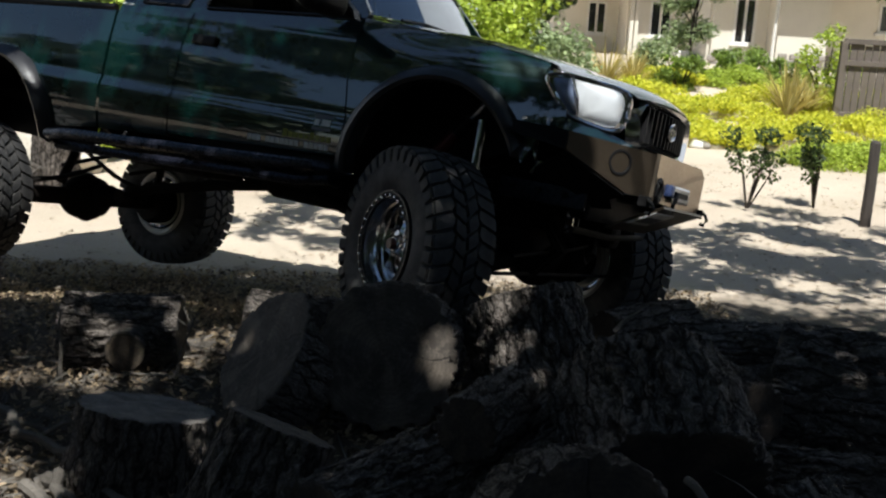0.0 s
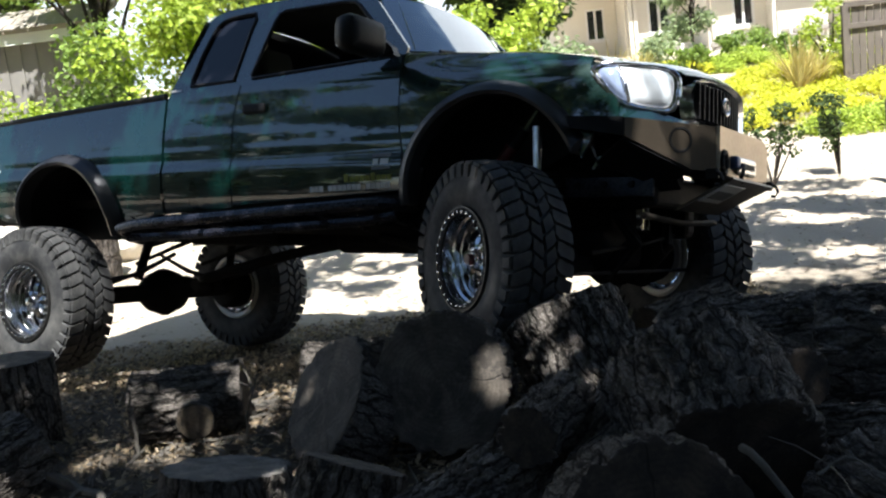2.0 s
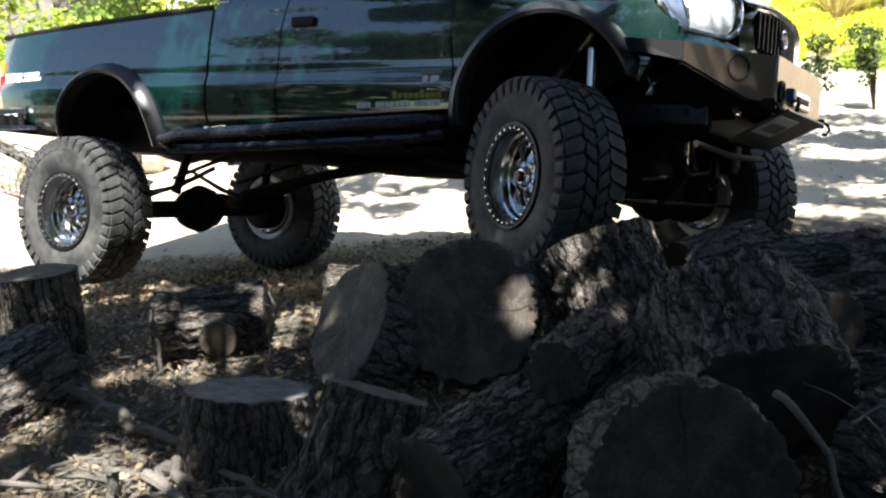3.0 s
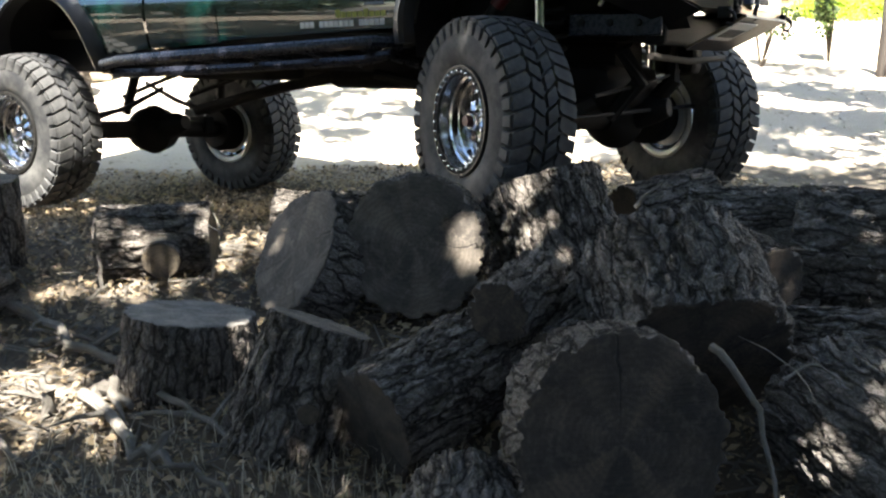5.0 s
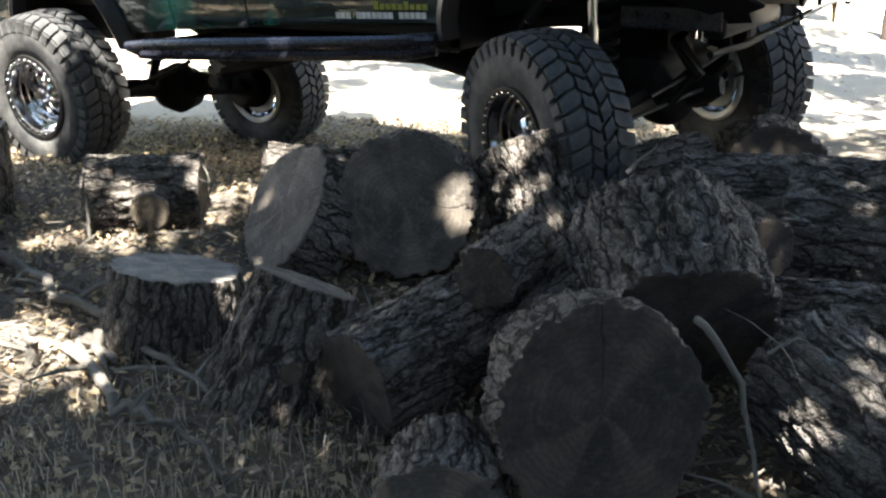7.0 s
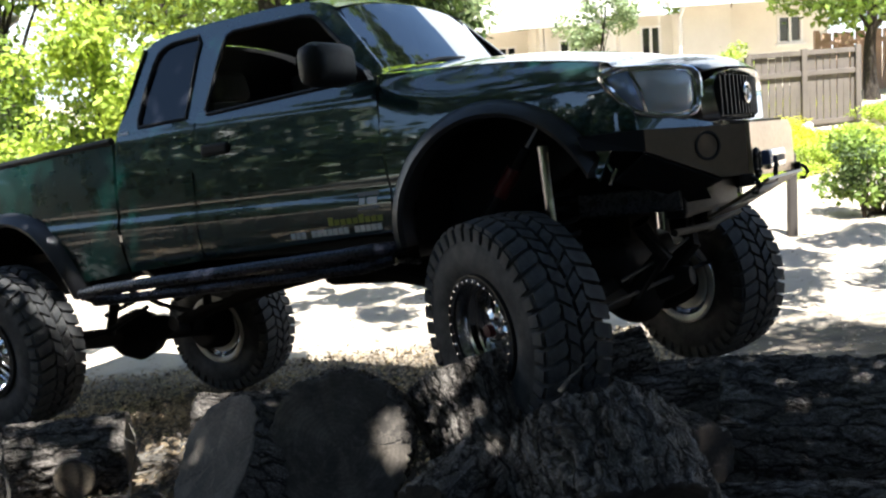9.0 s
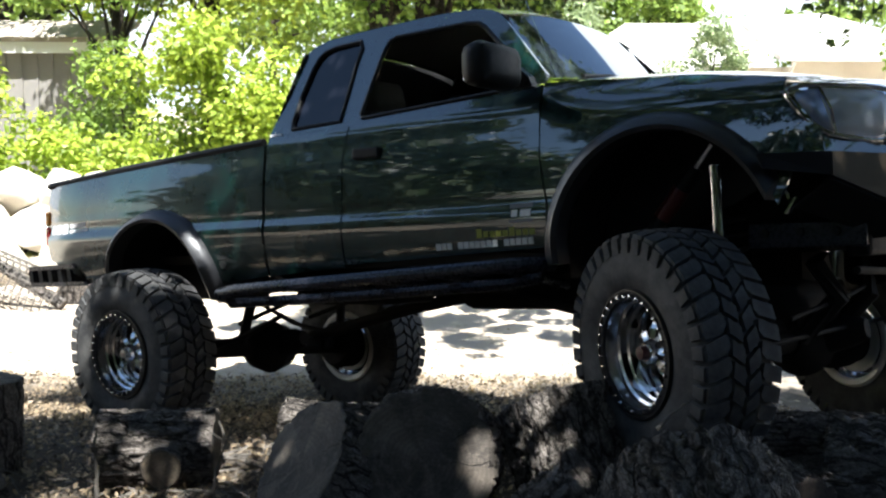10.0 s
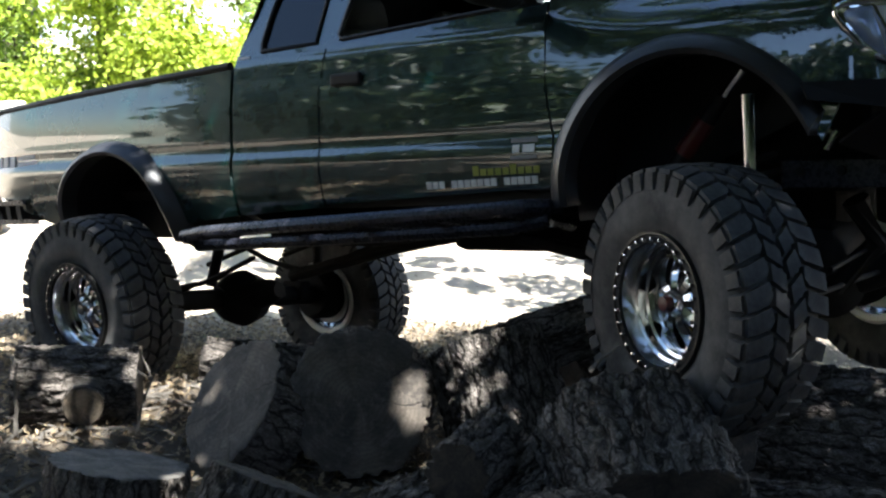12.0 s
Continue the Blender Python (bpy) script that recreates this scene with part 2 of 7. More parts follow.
MAT = {
    "ground": ground_material(),
    "bark": bark_material("old_bark", (0.30, 0.26, 0.226), (0.019, 0.0155, 0.013)),
    "pale_bark": bark_material("weathered_bark", (0.28, 0.25, 0.225), (0.03, 0.026, 0.023)),
    "cut": cut_material("weathered_cut_wood", (0.122, 0.101, 0.081), (0.052, 0.043, 0.035)),
    # lighter copy of the cut wood: sun on a stump's top, put into colour
    "sunlit_cut": cut_material("sunlit_weathered_cut_wood", (0.19, 0.175, 0.16), (0.09, 0.082, 0.074)),
    # darker copy of the cut wood: shade is put into its colour
    "shaded_cut": cut_material("shaded_cut_wood", (0.066, 0.050, 0.037), (0.021, 0.0165, 0.013)),
    "knot": cut_material("brown_knot_wood", (0.11, 0.086, 0.06), (0.055, 0.042, 0.03)),
    "rock": worn("pale_sunlit_rock", (0.62, 0.57, 0.48), (0.38, 0.34, 0.28), 4, 0.9, bump=0.5, dist=0.03),
    "blue": worn("blue_plastic", (0.06, 0.09, 0.22), (0.04, 0.06, 0.14), 8, 0.4),
    "satin": worn("satin_alloy_lip", (0.80, 0.76, 0.70), (0.55, 0.50, 0.44), 9, 0.4, 0.25, 0.05),
    "paint": paint_material(),
    "black": worn("black_plastic", (0.005, 0.005, 0.0055), (0.012, 0.0115, 0.011), 8, 0.55, gloss=0.25),
    "flare": worn("grey_flare_plastic", (0.012, 0.0125, 0.0155), (0.028, 0.027, 0.028), 8, 0.40),
    "steel_black": worn("black_painted_steel", (0.005, 0.005, 0.006), (0.014, 0.0125, 0.0115), 10, 0.6, gloss=0.22),
    "charcoal": worn("charcoal_painted_steel", (0.008, 0.0076, 0.0073), (0.02, 0.018, 0.0155), 10, 0.42, gloss=0.35),
    "step": worn("slider_steel", (0.012, 0.013, 0.022), (0.03, 0.03, 0.036), 10, 0.28, 0.3),
    "rust": worn("dirty_axle_steel", (0.007, 0.0062, 0.0058), (0.022, 0.017, 0.013), 12, 0.75, 0.0, gloss=0.12),
    "alloy": worn("polished_alloy", (0.72, 0.72, 0.74), (0.4, 0.39, 0.37), 10, 0.12, 1.0, 0.05),
    "chrome": worn("chrome", (0.86, 0.86, 0.88), (0.6, 0.6, 0.6), 10, 0.08, 1.0, 0.02),
    "bare": worn("satin_tan_steel", (0.46, 0.37, 0.27), (0.24, 0.19, 0.14), 7, 0.34, 0.8, 0.06),
    "bronze": worn("satin_bronze_steel", (0.11, 0.085, 0.06), (0.05, 0.038, 0.028), 7, 0.38, 0.75, 0.06),
    "gloss_black": worn("gloss_black_plastic", (0.004, 0.004, 0.005), (0.008, 0.008, 0.009), 8, 0.3, gloss=0.35),
    "rubber": rubber_material(),
    "seat": worn("grey_cloth", (0.20, 0.185, 0.165), (0.12, 0.11, 0.10), 12, 0.9),
    "dash": worn("dark_trim", (0.022, 0.022, 0.023), (0.04, 0.038, 0.036), 9, 0.7),
    "glass": glass_material("tinted_glass", (0.55, 0.62, 0.6)),
    "screen": screen_material(),
    "clear": hazy_lens(),
    "blue_lens": worn("blue_tinted_lens", (0.34, 0.40, 0.56), (0.20, 0.24, 0.36), 20, 0.10, 0.3, clear=1.0),
    "dark_glass": worn("dark_privacy_glass", (0.006, 0.007, 0.011), (0.012, 0.012, 0.016), 5, 0.04, 0.0, 0.0),
    "amber": worn("amber_lens", (0.9, 0.30, 0.03), (0.7, 0.2, 0.02), 9, 0.15),
    "red": worn("red_lens", (0.75, 0.02, 0.015), (0.5, 0.012, 0.012), 9, 0.2),
    "red_paint": worn("red_paint", (0.085, 0.008, 0.008), (0.02, 0.005, 0.005), 9, 0.4),
    "white": worn("white_vinyl", (0.72, 0.72, 0.72), (0.5, 0.5, 0.48), 9, 0.5),
    "yellow": worn("yellow_vinyl", (0.27, 0.29, 0.03), (0.18, 0.19, 0.03), 9, 0.5),
    "grey_vinyl": worn("grey_vinyl", (0.16, 0.16, 0.17), (0.1, 0.1, 0.1), 9, 0.5),
    "stucco": worn("beige_stucco", (0.70, 0.66, 0.57), (0.58, 0.54, 0.46), 3, 0.9),
    "trim": worn("white_paint", (0.75, 0.74, 0.7), (0.6, 0.58, 0.54), 3, 0.6),
    "shed": worn("grey_siding", (0.24, 0.22, 0.20), (0.18, 0.165, 0.15), 3, 0.85),
    "roof": worn("pale_roofing", (0.62, 0.58, 0.52), (0.48, 0.44, 0.4), 2, 0.85),
    "shingle": worn("wood_shake", (0.36, 0.31, 0.26), (0.2, 0.17, 0.14), 4, 0.9),
    "stone": worn("rubble_stone", (0.36, 0.33, 0.29), (0.18, 0.16, 0.14), 6, 0.9, bump=0.5, dist=0.03),
    "fence": worn("grey_fence_wood", (0.15, 0.122, 0.10), (0.06, 0.05, 0.042), 5, 0.9),
    "fence_red": worn("reddish_fence_wood", (0.40, 0.26, 0.18), (0.25, 0.16, 0.11), 5, 0.9),
    "post": worn("old_post_wood", (0.055, 0.045, 0.038), (0.025, 0.02, 0.017), 8, 0.9),
    "pane": worn("window_pane", (0.02, 0.023, 0.025), (0.035, 0.035, 0.035), 1, 0.05, 0.0, 0.0, clear=1.0),
    "trunk": bark_material("tree_bark", (0.12, 0.095, 0.075), (0.03, 0.025, 0.02)),
    "twig": worn("grey_dead_wood", (0.20, 0.178, 0.152), (0.07, 0.062, 0.053), 16, 0.92, bump=0.7, dist=0.012, amount=0.9, gloss=0.2),
    "leaf_bright": leafy("bright_leaves", (0.46, 0.55, 0.07), (0.15, 0.22, 0.025)),
    "leaf_mid": leafy("green_leaves", (0.25, 0.345, 0.06), (0.065, 0.105, 0.022)),
    "leaf_oak": leafy("dark_oak_leaves", (0.085, 0.125, 0.03), (0.018, 0.03, 0.01)),
    "leaf_dark": leafy("deep_green_leaves", (0.05, 0.078, 0.022), (0.012, 0.02, 0.008), glow=0.2),
    "leaf_yellow": leafy("yellow_groundcover", (0.66, 0.64, 0.05), (0.36, 0.42, 0.03)),
    "leaf_flax": leafy("bronze_flax", (0.55, 0.45, 0.15), (0.28, 0.24, 0.08)),
    "leaf_silver": leafy("silvery_leaves", (0.36, 0.43, 0.22), (0.14, 0.19, 0.08)),
    "debris": leafy("dry_debris", (0.42, 0.34, 0.25), (0.22, 0.17, 0.12), 0.9),
    "dry_grass": leafy("dry_grass", (0.40, 0.35, 0.265), (0.14, 0.125, 0.085)),
    "haze": haze_material(),
    "litter": leafy("leaf_litter", (0.36, 0.275, 0.175), (0.06, 0.047, 0.033), 0.9),
}


# ---- mesh helpers ----
def empty(name, m, label="", category="", group="", kind=""):
    ob = new(name)
    ob.empty_display_size = 0.1
    ob.matrix_basis = m
    return tagged(ob, label, category, group, kind)


def part(name, bm, material, parent=None, label="", smooth=False, m=None):
    """Link a bmesh as one mesh object under a thing or a part."""
    bmesh.ops.recalc_face_normals(bm, faces=bm.faces)
    me = bpy.data.meshes.new(name)
    bm.to_mesh(me)
    bm.free()
    me.materials.append(MAT[material])
    if smooth:
        me.shade_smooth()
        if smooth != "all":
            me.set_sharp_from_angle(angle=radians(smooth if smooth is not True else 35))
    ob = new(name, me)
    if m is not None:
        ob.matrix_basis = m
    if parent is not None:
        ob.parent = parent
    return tagged(ob, label)


def raw(name, verts, faces, material, parent=None, label="", smooth=False):
    me = bpy.data.meshes.new(name)
    me.from_pydata([tuple(v) for v in verts], [], [tuple(f) for f in faces])
    me.materials.append(MAT[material])
    if smooth:
        me.shade_smooth()
    ob = new(name, me)
    if parent is not None:
        ob.parent = parent
    return tagged(ob, label)


def box(bm, cx, cy, cz, sx, sy, sz, bevel=0.0, m=None):
    r = bmesh.ops.create_cube(bm, size=1)
    mat = Matrix.Translation((cx, cy, cz)) @ Matrix.Diagonal((sx, sy, sz, 1))
    if m is not None:
        mat = m @ mat
    bmesh.ops.transform(bm, matrix=mat, verts=r["verts"])
    if bevel:
        edges = list({e for v in r["verts"] for e in v.link_edges})
        bmesh.ops.bevel(bm, geom=edges, offset=bevel, segments=2, affect="EDGES", profile=0.5)
    return bm


def tube(bm, points, radius, sides=10, closed=False):
    """A round bar along points; radius is a number or one for each point."""
    pts = [Vector(p) for p in points]
    rad = radius if isinstance(radius, (list, tuple)) else [radius] * len(pts)
    rings = []
    up = Vector((0, 0, 1))
    for i, p in enumerate(pts):
        d = (pts[min(i + 1, len(pts) - 1)] - pts[max(i - 1, 0)]).normalized()
        u = d.cross(up if abs(d.z) < 0.95 else Vector((1, 0, 0))).normalized()
        w = u.cross(d)
        rings.append([bm.verts.new(p + (u * math.cos(a) + w * math.sin(a)) * rad[i]) for a in [2 * math.pi * k / sides for k in range(sides)]])
    for a, b in zip(rings, rings[1:]):
        for k in range(sides):
            bm.faces.new((a[k], a[(k + 1) % sides], b[(k + 1) % sides], b[k]))
    bm.faces.new(rings[0][::-1]), bm.faces.new(rings[-1])
    return bm


def lathe(bm, profile, sides=48, axis="Y"):
    """Turn a profile of (radius, along) round an axis; closes where radius is 0."""
    rings = []
    for r, h in profile:
        ring = []
        for k in range(sides):
            a = 2 * math.pi * k / sides
            p = (r * math.cos(a), h, r * math.sin(a)) if axis == "Y" else (r * math.cos(a), r * math.sin(a), h)
            ring.append(bm.verts.new(p))
        rings.append(ring)
    for a, b in zip(rings, rings[1:]):
        for k in range(sides):
            bm.faces.new((a[k], a[(k + 1) % sides], b[(k + 1) % sides], b[k]))
    return bm


def prism(bm, outline, depth, m=None):
    """A flat outline in x and z, given depth along y."""
    a = [bm.verts.new((x, 0, z)) for x, z in outline]
    b = [bm.verts.new((x, depth, z)) for x, z in outline]
    bm.faces.new(a), bm.faces.new(b[::-1])
    n = len(a)
    for i in range(n):
        bm.faces.new((a[i], b[i], b[(i + 1) % n], a[(i + 1) % n]))
    if m is not None:
        bmesh.ops.transform(bm, matrix=m, verts=a + b)
    return bm


def axis_pose(center, axis, spin=0.0):
    q = Vector(axis).normalized().to_track_quat("Z", "Y")
    return Matrix.Translation(center) @ q.to_matrix().to_4x4() @ Matrix.Rotation(radians(spin), 4, "Z")


# ---- ground ----
def ground_height(x, y):
    """A low bank by the logs, a dip where the truck drives, a garden that climbs away."""
    def ease(a, b, t):
        t = min(max((t - a) / (b - a), 0), 1)
        return t * t * (3 - 2 * t)
    z = -0.42 * ease(4.9, 7.6, y) + 0.06 * ease(9, 13, y) + 1.0 * ease(15.5, 25, y) + 0.7 * ease(24, 60, y)
    z += 0.06 * noise.noise((x * 0.35, y * 0.35, 0)) * ease(-2, 3, y) + 0.025 * noise.noise((x * 2.1, y * 2.1, 3)) + 0.012 * noise.noise((x * 6, y * 6, 7))
    return z


def build_ground():
    xs = sorted({*np.round(np.linspace(-7, 7, 113), 3), *np.round(np.linspace(-30, 30, 61), 3), -400, -200, -100, -60, -45, 45, 60, 100, 200, 400})
    ys = sorted({*np.round(np.linspace(-1, 14, 121), 3), *np.round(np.linspace(-10, 60, 71), 3), -400, -100, -40, -20, 80, 120, 200, 400})
    verts = [(x, y, ground_height(x, y)) for y in ys for x in xs]
    w = len(xs)
    faces = [(j * w + i, j * w + i + 1, (j + 1) * w + i + 1, (j + 1) * w + i) for j in range(len(ys) - 1) for i in range(w - 1)]
    tagged(raw("ground", verts, faces, "ground", smooth=True), "pale dry dirt and dark soil sloping to a drive, shade put into the colour", "ground", kind="structure")


build_ground()


def build_backdrop():
    """A pale sky sheet far behind the trees."""
    verts, faces = [], []
    for i in range(25):
        a = radians(20 + 140 * i / 24)
        for z in (-5, 60, 130):
            verts.append((260 * math.cos(a), 260 * math.sin(a), z))
    for i in range(24):
        for j in range(2):
            k = i * 3 + j
            faces.append((k, k + 3, k + 4, k + 1))
    tagged(raw("backdrop", verts, faces, "haze", smooth=True), "bright white hazy summer sky far off", "sky", kind="structure")


build_backdrop()


# ---- logs ----
def log_mesh(radius, length, rough, seed, taper=0.0, oval=1.0, tilt=0.0, stub=None):
    """Bark with furrows along its length, open at the ends; the axis is z, from 0 to length."""
    segs, rows = 150, max(12, int(length / 0.012))
    verts, faces = [], []
    for j in range(rows + 1):
        s = j / rows
        for i in range(segs):
            a = 2 * math.pi * i / segs
            ca, sa = math.cos(a), math.sin(a)
            r = radius * (1 + taper * (s - 0.5))
            r *= 1 + 0.07 * noise.noise((ca * 1.2 + seed, sa * 1.2, s * 1.3)) + 0.03 * noise.noise((ca * 3 + seed, sa * 3, s * 2))
            h = s * length
            p = (ca * radius * 15 + seed * 3 + 0.8 * noise.noise((ca * 5, sa * 5, h * 9 + seed)), sa * radius * 15 + 0.8 * noise.noise((ca * 5, sa * 5, h * 9 + seed + 9)), h * 3.0)
            d = noise.voronoi(p)[0]
            ridge = min(1.0, max(0.0, (d[1] - d[0]) * 4.5))
            plate = noise.noise((ca * radius * 40 + seed, sa * radius * 40, h * 26))
            r += rough * (ridge - 0.6 + 0.6 * plate)
            if stub is not None:
                da = math.atan2(math.sin(a - stub[0]), math.cos(a - stub[0])) * radius
                q = math.hypot(da, h - stub[1] * length) / stub[2]
                r += stub[3] * max(0.0, 1 - q ** 4) if q < 1 else 0
            verts.append((ca * r * oval, sa * r, h + tilt * ca * r))
    for j in range(rows):
        for i in range(segs):
            k = (i + 1) % segs
            faces.append((j * segs + i, j * segs + k, (j + 1) * segs + k, (j + 1) * segs + i))
    return verts, faces, segs, rows


def make_log(center, axis, radius, length, label, cut="cut", bark="bark", rough=0.016, seed=1, taper=0.0, oval=1.0, spin=0.0, tilt=0.0, stub=None, from_end=False, category="log"):
    """A sawn log: bark, and a cut face at either end. center is its middle, or the middle of its first end."""
    verts, faces, segs, rows = log_mesh(radius, length, rough, seed, taper, oval, tilt, stub)
    name = "stump" if category == "stump" else "log"
    ob = raw(name, verts, faces, bark, smooth=True)
    ax = Vector(axis).normalized()
    base = Vector(center) if from_end else Vector(center) - ax * length / 2
    ob.matrix_basis = axis_pose(base, ax, spin)
    tagged(ob, label, category, "sawn logs in the pile")
    for row, sign in ((0, -1), (rows, 1)):
        rim = verts[row * segs:(row + 1) * segs]
        cv, cf = [], []
        fr = [1.0, 0.985, 0.93, 0.75, 0.5, 0.25]
        for f in fr:
            for i, v in enumerate(rim):
                lift = 0.0 if f == 1.0 else sign * (0.004 + 0.006 * noise.noise((v[0] * f * 14 + seed, v[1] * f * 14, row)))
                cv.append((v[0] * f, v[1] * f, (v[2] - row / rows * length) * f + row / rows * length + lift))
        for q in range(len(fr) - 1):
            for i in range(segs):
                k = (i + 1) % segs
                cf.append((q * segs + i, q * segs + k, (q + 1) * segs + k, (q + 1) * segs + i))
        cf.append(tuple((len(fr) - 1) * segs + i for i in range(segs)))
        raw("cut_face", cv, cf, cut, ob, "grey weathered sawn end grain" if cut != "shaded_cut" else "sawn end grain with shade put into its dark colour", smooth=True)
    return ob


def add_knot(log, center, axis, radius, length):
    """The sawn stub of a side branch: a collar of bark and a brown cut face, standing out of the log."""
    m = log.matrix_basis.inverted() @ axis_pose(center, axis)
    bm = bmesh.new()
    lathe(bm, [(radius * 1.45, -length * 0.6), (radius * 1.2, 0.0), (radius * 1.08, length * 0.6), (radius, length)], 28, "Z")
    for v in bm.verts:
        v.co.xy *= 1 + 0.10 * noise.noise(v.co * 22)
    bmesh.ops.transform(bm, matrix=m, verts=bm.verts)
    knot = part("knot", bm, "bark", log, "sawn branch stub with a brown face", smooth=True)
    bm = bmesh.new()
    lathe(bm, [(radius * 0.985, -0.004), (radius * 0.9, 0.003), (radius * 0.5, 0.0), (0.001, 0.002)], 28, "Z")
    part("cut_face", bm, "knot", knot, "brown sawn knot", smooth=True, m=m @ Matrix.Translation((0, 0, length)))


short_log = make_log((-1.325, 4.55, 0.165), (1, 0.10, -0.01), 0.165, 0.50, "short bark-covered log with a sawn branch stub, lying on leaf litter", seed=2, spin=150)
add_knot(short_log, (-1.265, 4.43, 0.135), (0.08, -1, 0.05), 0.085, 0.085)
make_log((-0.13, 3.86, 0.345), (0.10, 1, -0.26), 0.275, 0.40, "thick log lying with its grey sawn end outwards", seed=3, from_end=True, rough=0.02)
make_log((-0.61, 3.97, 0.30), (0.70, 0.45, -0.56), 0.268, 0.22, "short thick log tipped on edge, grey sawn face showing", seed=4, from_end=True, oval=0.96)
make_log((-0.955, 3.40, -0.09), (0.11, 0.20, 1), 0.235, 0.345, "low upright stump, its sawn top lightened as if sunlit", cut="sunlit_cut", seed=5, from_end=True, taper=-0.06, category="stump")
leaning = make_log((-0.555, 2.98, -0.06), (0.36, 0.36, 1), 0.18, 0.45, "upright tapered stump leaning beside the log pile", seed=6, from_end=True, taper=-0.22, category="stump", oval=1.1)
add_knot(leaning, (-0.435, 2.86, 0.16), (0.12, -0.9, 0.1), 0.035, 0.02)
make_log((-0.235, 2.80, 0.145), (0.72, 0.62, 0.15), 0.178, 0.44, "bark-covered log lying aslant, dark sawn end down", cut="shaded_cut", seed=7, from_end=True, rough=0.02)
make_log((0.15, 2.93, 0.44), (0.45, 0.9, 0.0), 0.095, 0.36, "thin log wedged in the pile, dark round end", cut="shaded_cut", seed=8, from_end=True)
make_log((0.29, 2.86, 0.36), (0.6, 0.8, 0.05), 0.045, 0.25, "small dark branch end wedged in the pile", cut="shaded_cut", seed=28, from_end=True, rough=0.006)
make_log((0.43, 2.33, 0.33), (-0.10, 0.93, -0.30), 0.285, 0.30, "thick log propped with its dark checked end outwards", cut="shaded_cut", seed=9, from_end=True, oval=0.95, rough=0.02)
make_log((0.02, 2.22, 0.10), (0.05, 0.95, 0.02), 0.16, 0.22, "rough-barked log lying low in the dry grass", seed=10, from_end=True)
make_log((0.735, 2.84, 0.315), (-0.05, 0.86, 0.37), 0.262, 0.42, "big furrowed log tipped up on the pile", cut="shaded_cut", seed=11, from_end=True, rough=0.026, oval=1.12)
make_log((1.06, 3.20, 0.41), (-0.42, 0.88, 0.06), 0.13, 0.26, "log behind a bigger one, its end coloured dark as in shade", cut="shaded_cut", seed=27, from_end=True)
make_log((0.36, 3.12, 0.215), (0.68, 0.62, 0.32), 0.165, 0.46, "furrowed log leaning up against a bigger one", seed=12, rough=0.022)
make_log((1.25, 4.10, 0.28), (0.95, -0.28, 0.02), 0.20, 0.50, "rough grey log lying across the pile", bark="pale_bark", seed=13, rough=0.02)
make_log((1.62, 3.60, 0.33), (0.92, -0.42, 0.0), 0.26, 0.66, "thick rough grey-barked log at the end of the pile", bark="pale_bark", seed=14, rough=0.024)
make_log((1.16, 2.40, 0.225), (0.46, -0.84, -0.20), 0.205, 0.60, "pale-barked log lying in broken sunlight", bark="pale_bark", cut="shaded_cut", seed=15, rough=0.02)
make_log((1.28, 3.02, 0.26), (0.92, -0.3, 0.05), 0.12, 0.55, "grey log wedged low in the pile", seed=16)
make_log((0.535, 3.98, 0.03), (-0.27, 0.44, 0.86), 0.245, 0.54, "upright split log with streaked bark", seed=17, rough=0.026, from_end=True)
make_log((-0.55, 5.0, 0.13), (1, -0.15, 0.0), 0.12, 0.60, "thin log lying behind the pile", seed=18)
rising_log = make_log((0, 0, 0), (0.05, 1, 0.0), 0.26, 0.30, "dark thick log that the front tyre pushes up", cut="shaded_cut", seed=20, from_end=True)
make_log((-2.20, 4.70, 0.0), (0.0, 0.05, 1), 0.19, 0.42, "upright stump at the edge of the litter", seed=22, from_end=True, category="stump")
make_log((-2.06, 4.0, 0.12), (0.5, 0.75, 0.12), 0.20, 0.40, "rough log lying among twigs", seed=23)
make_log((1.02, 4.62, 0.20), (0.9, 0.35, 0.10), 0.195, 0.42, "mossy dark log wedged between the front wheels", cut="shaded_cut", seed=24)
lifted_log = make_log((0, 0, 0), (0.88, -0.2, 0.42), 0.12, 0.85, "dark log tipped up under the front tyre", cut="shaded_cut", seed=21)


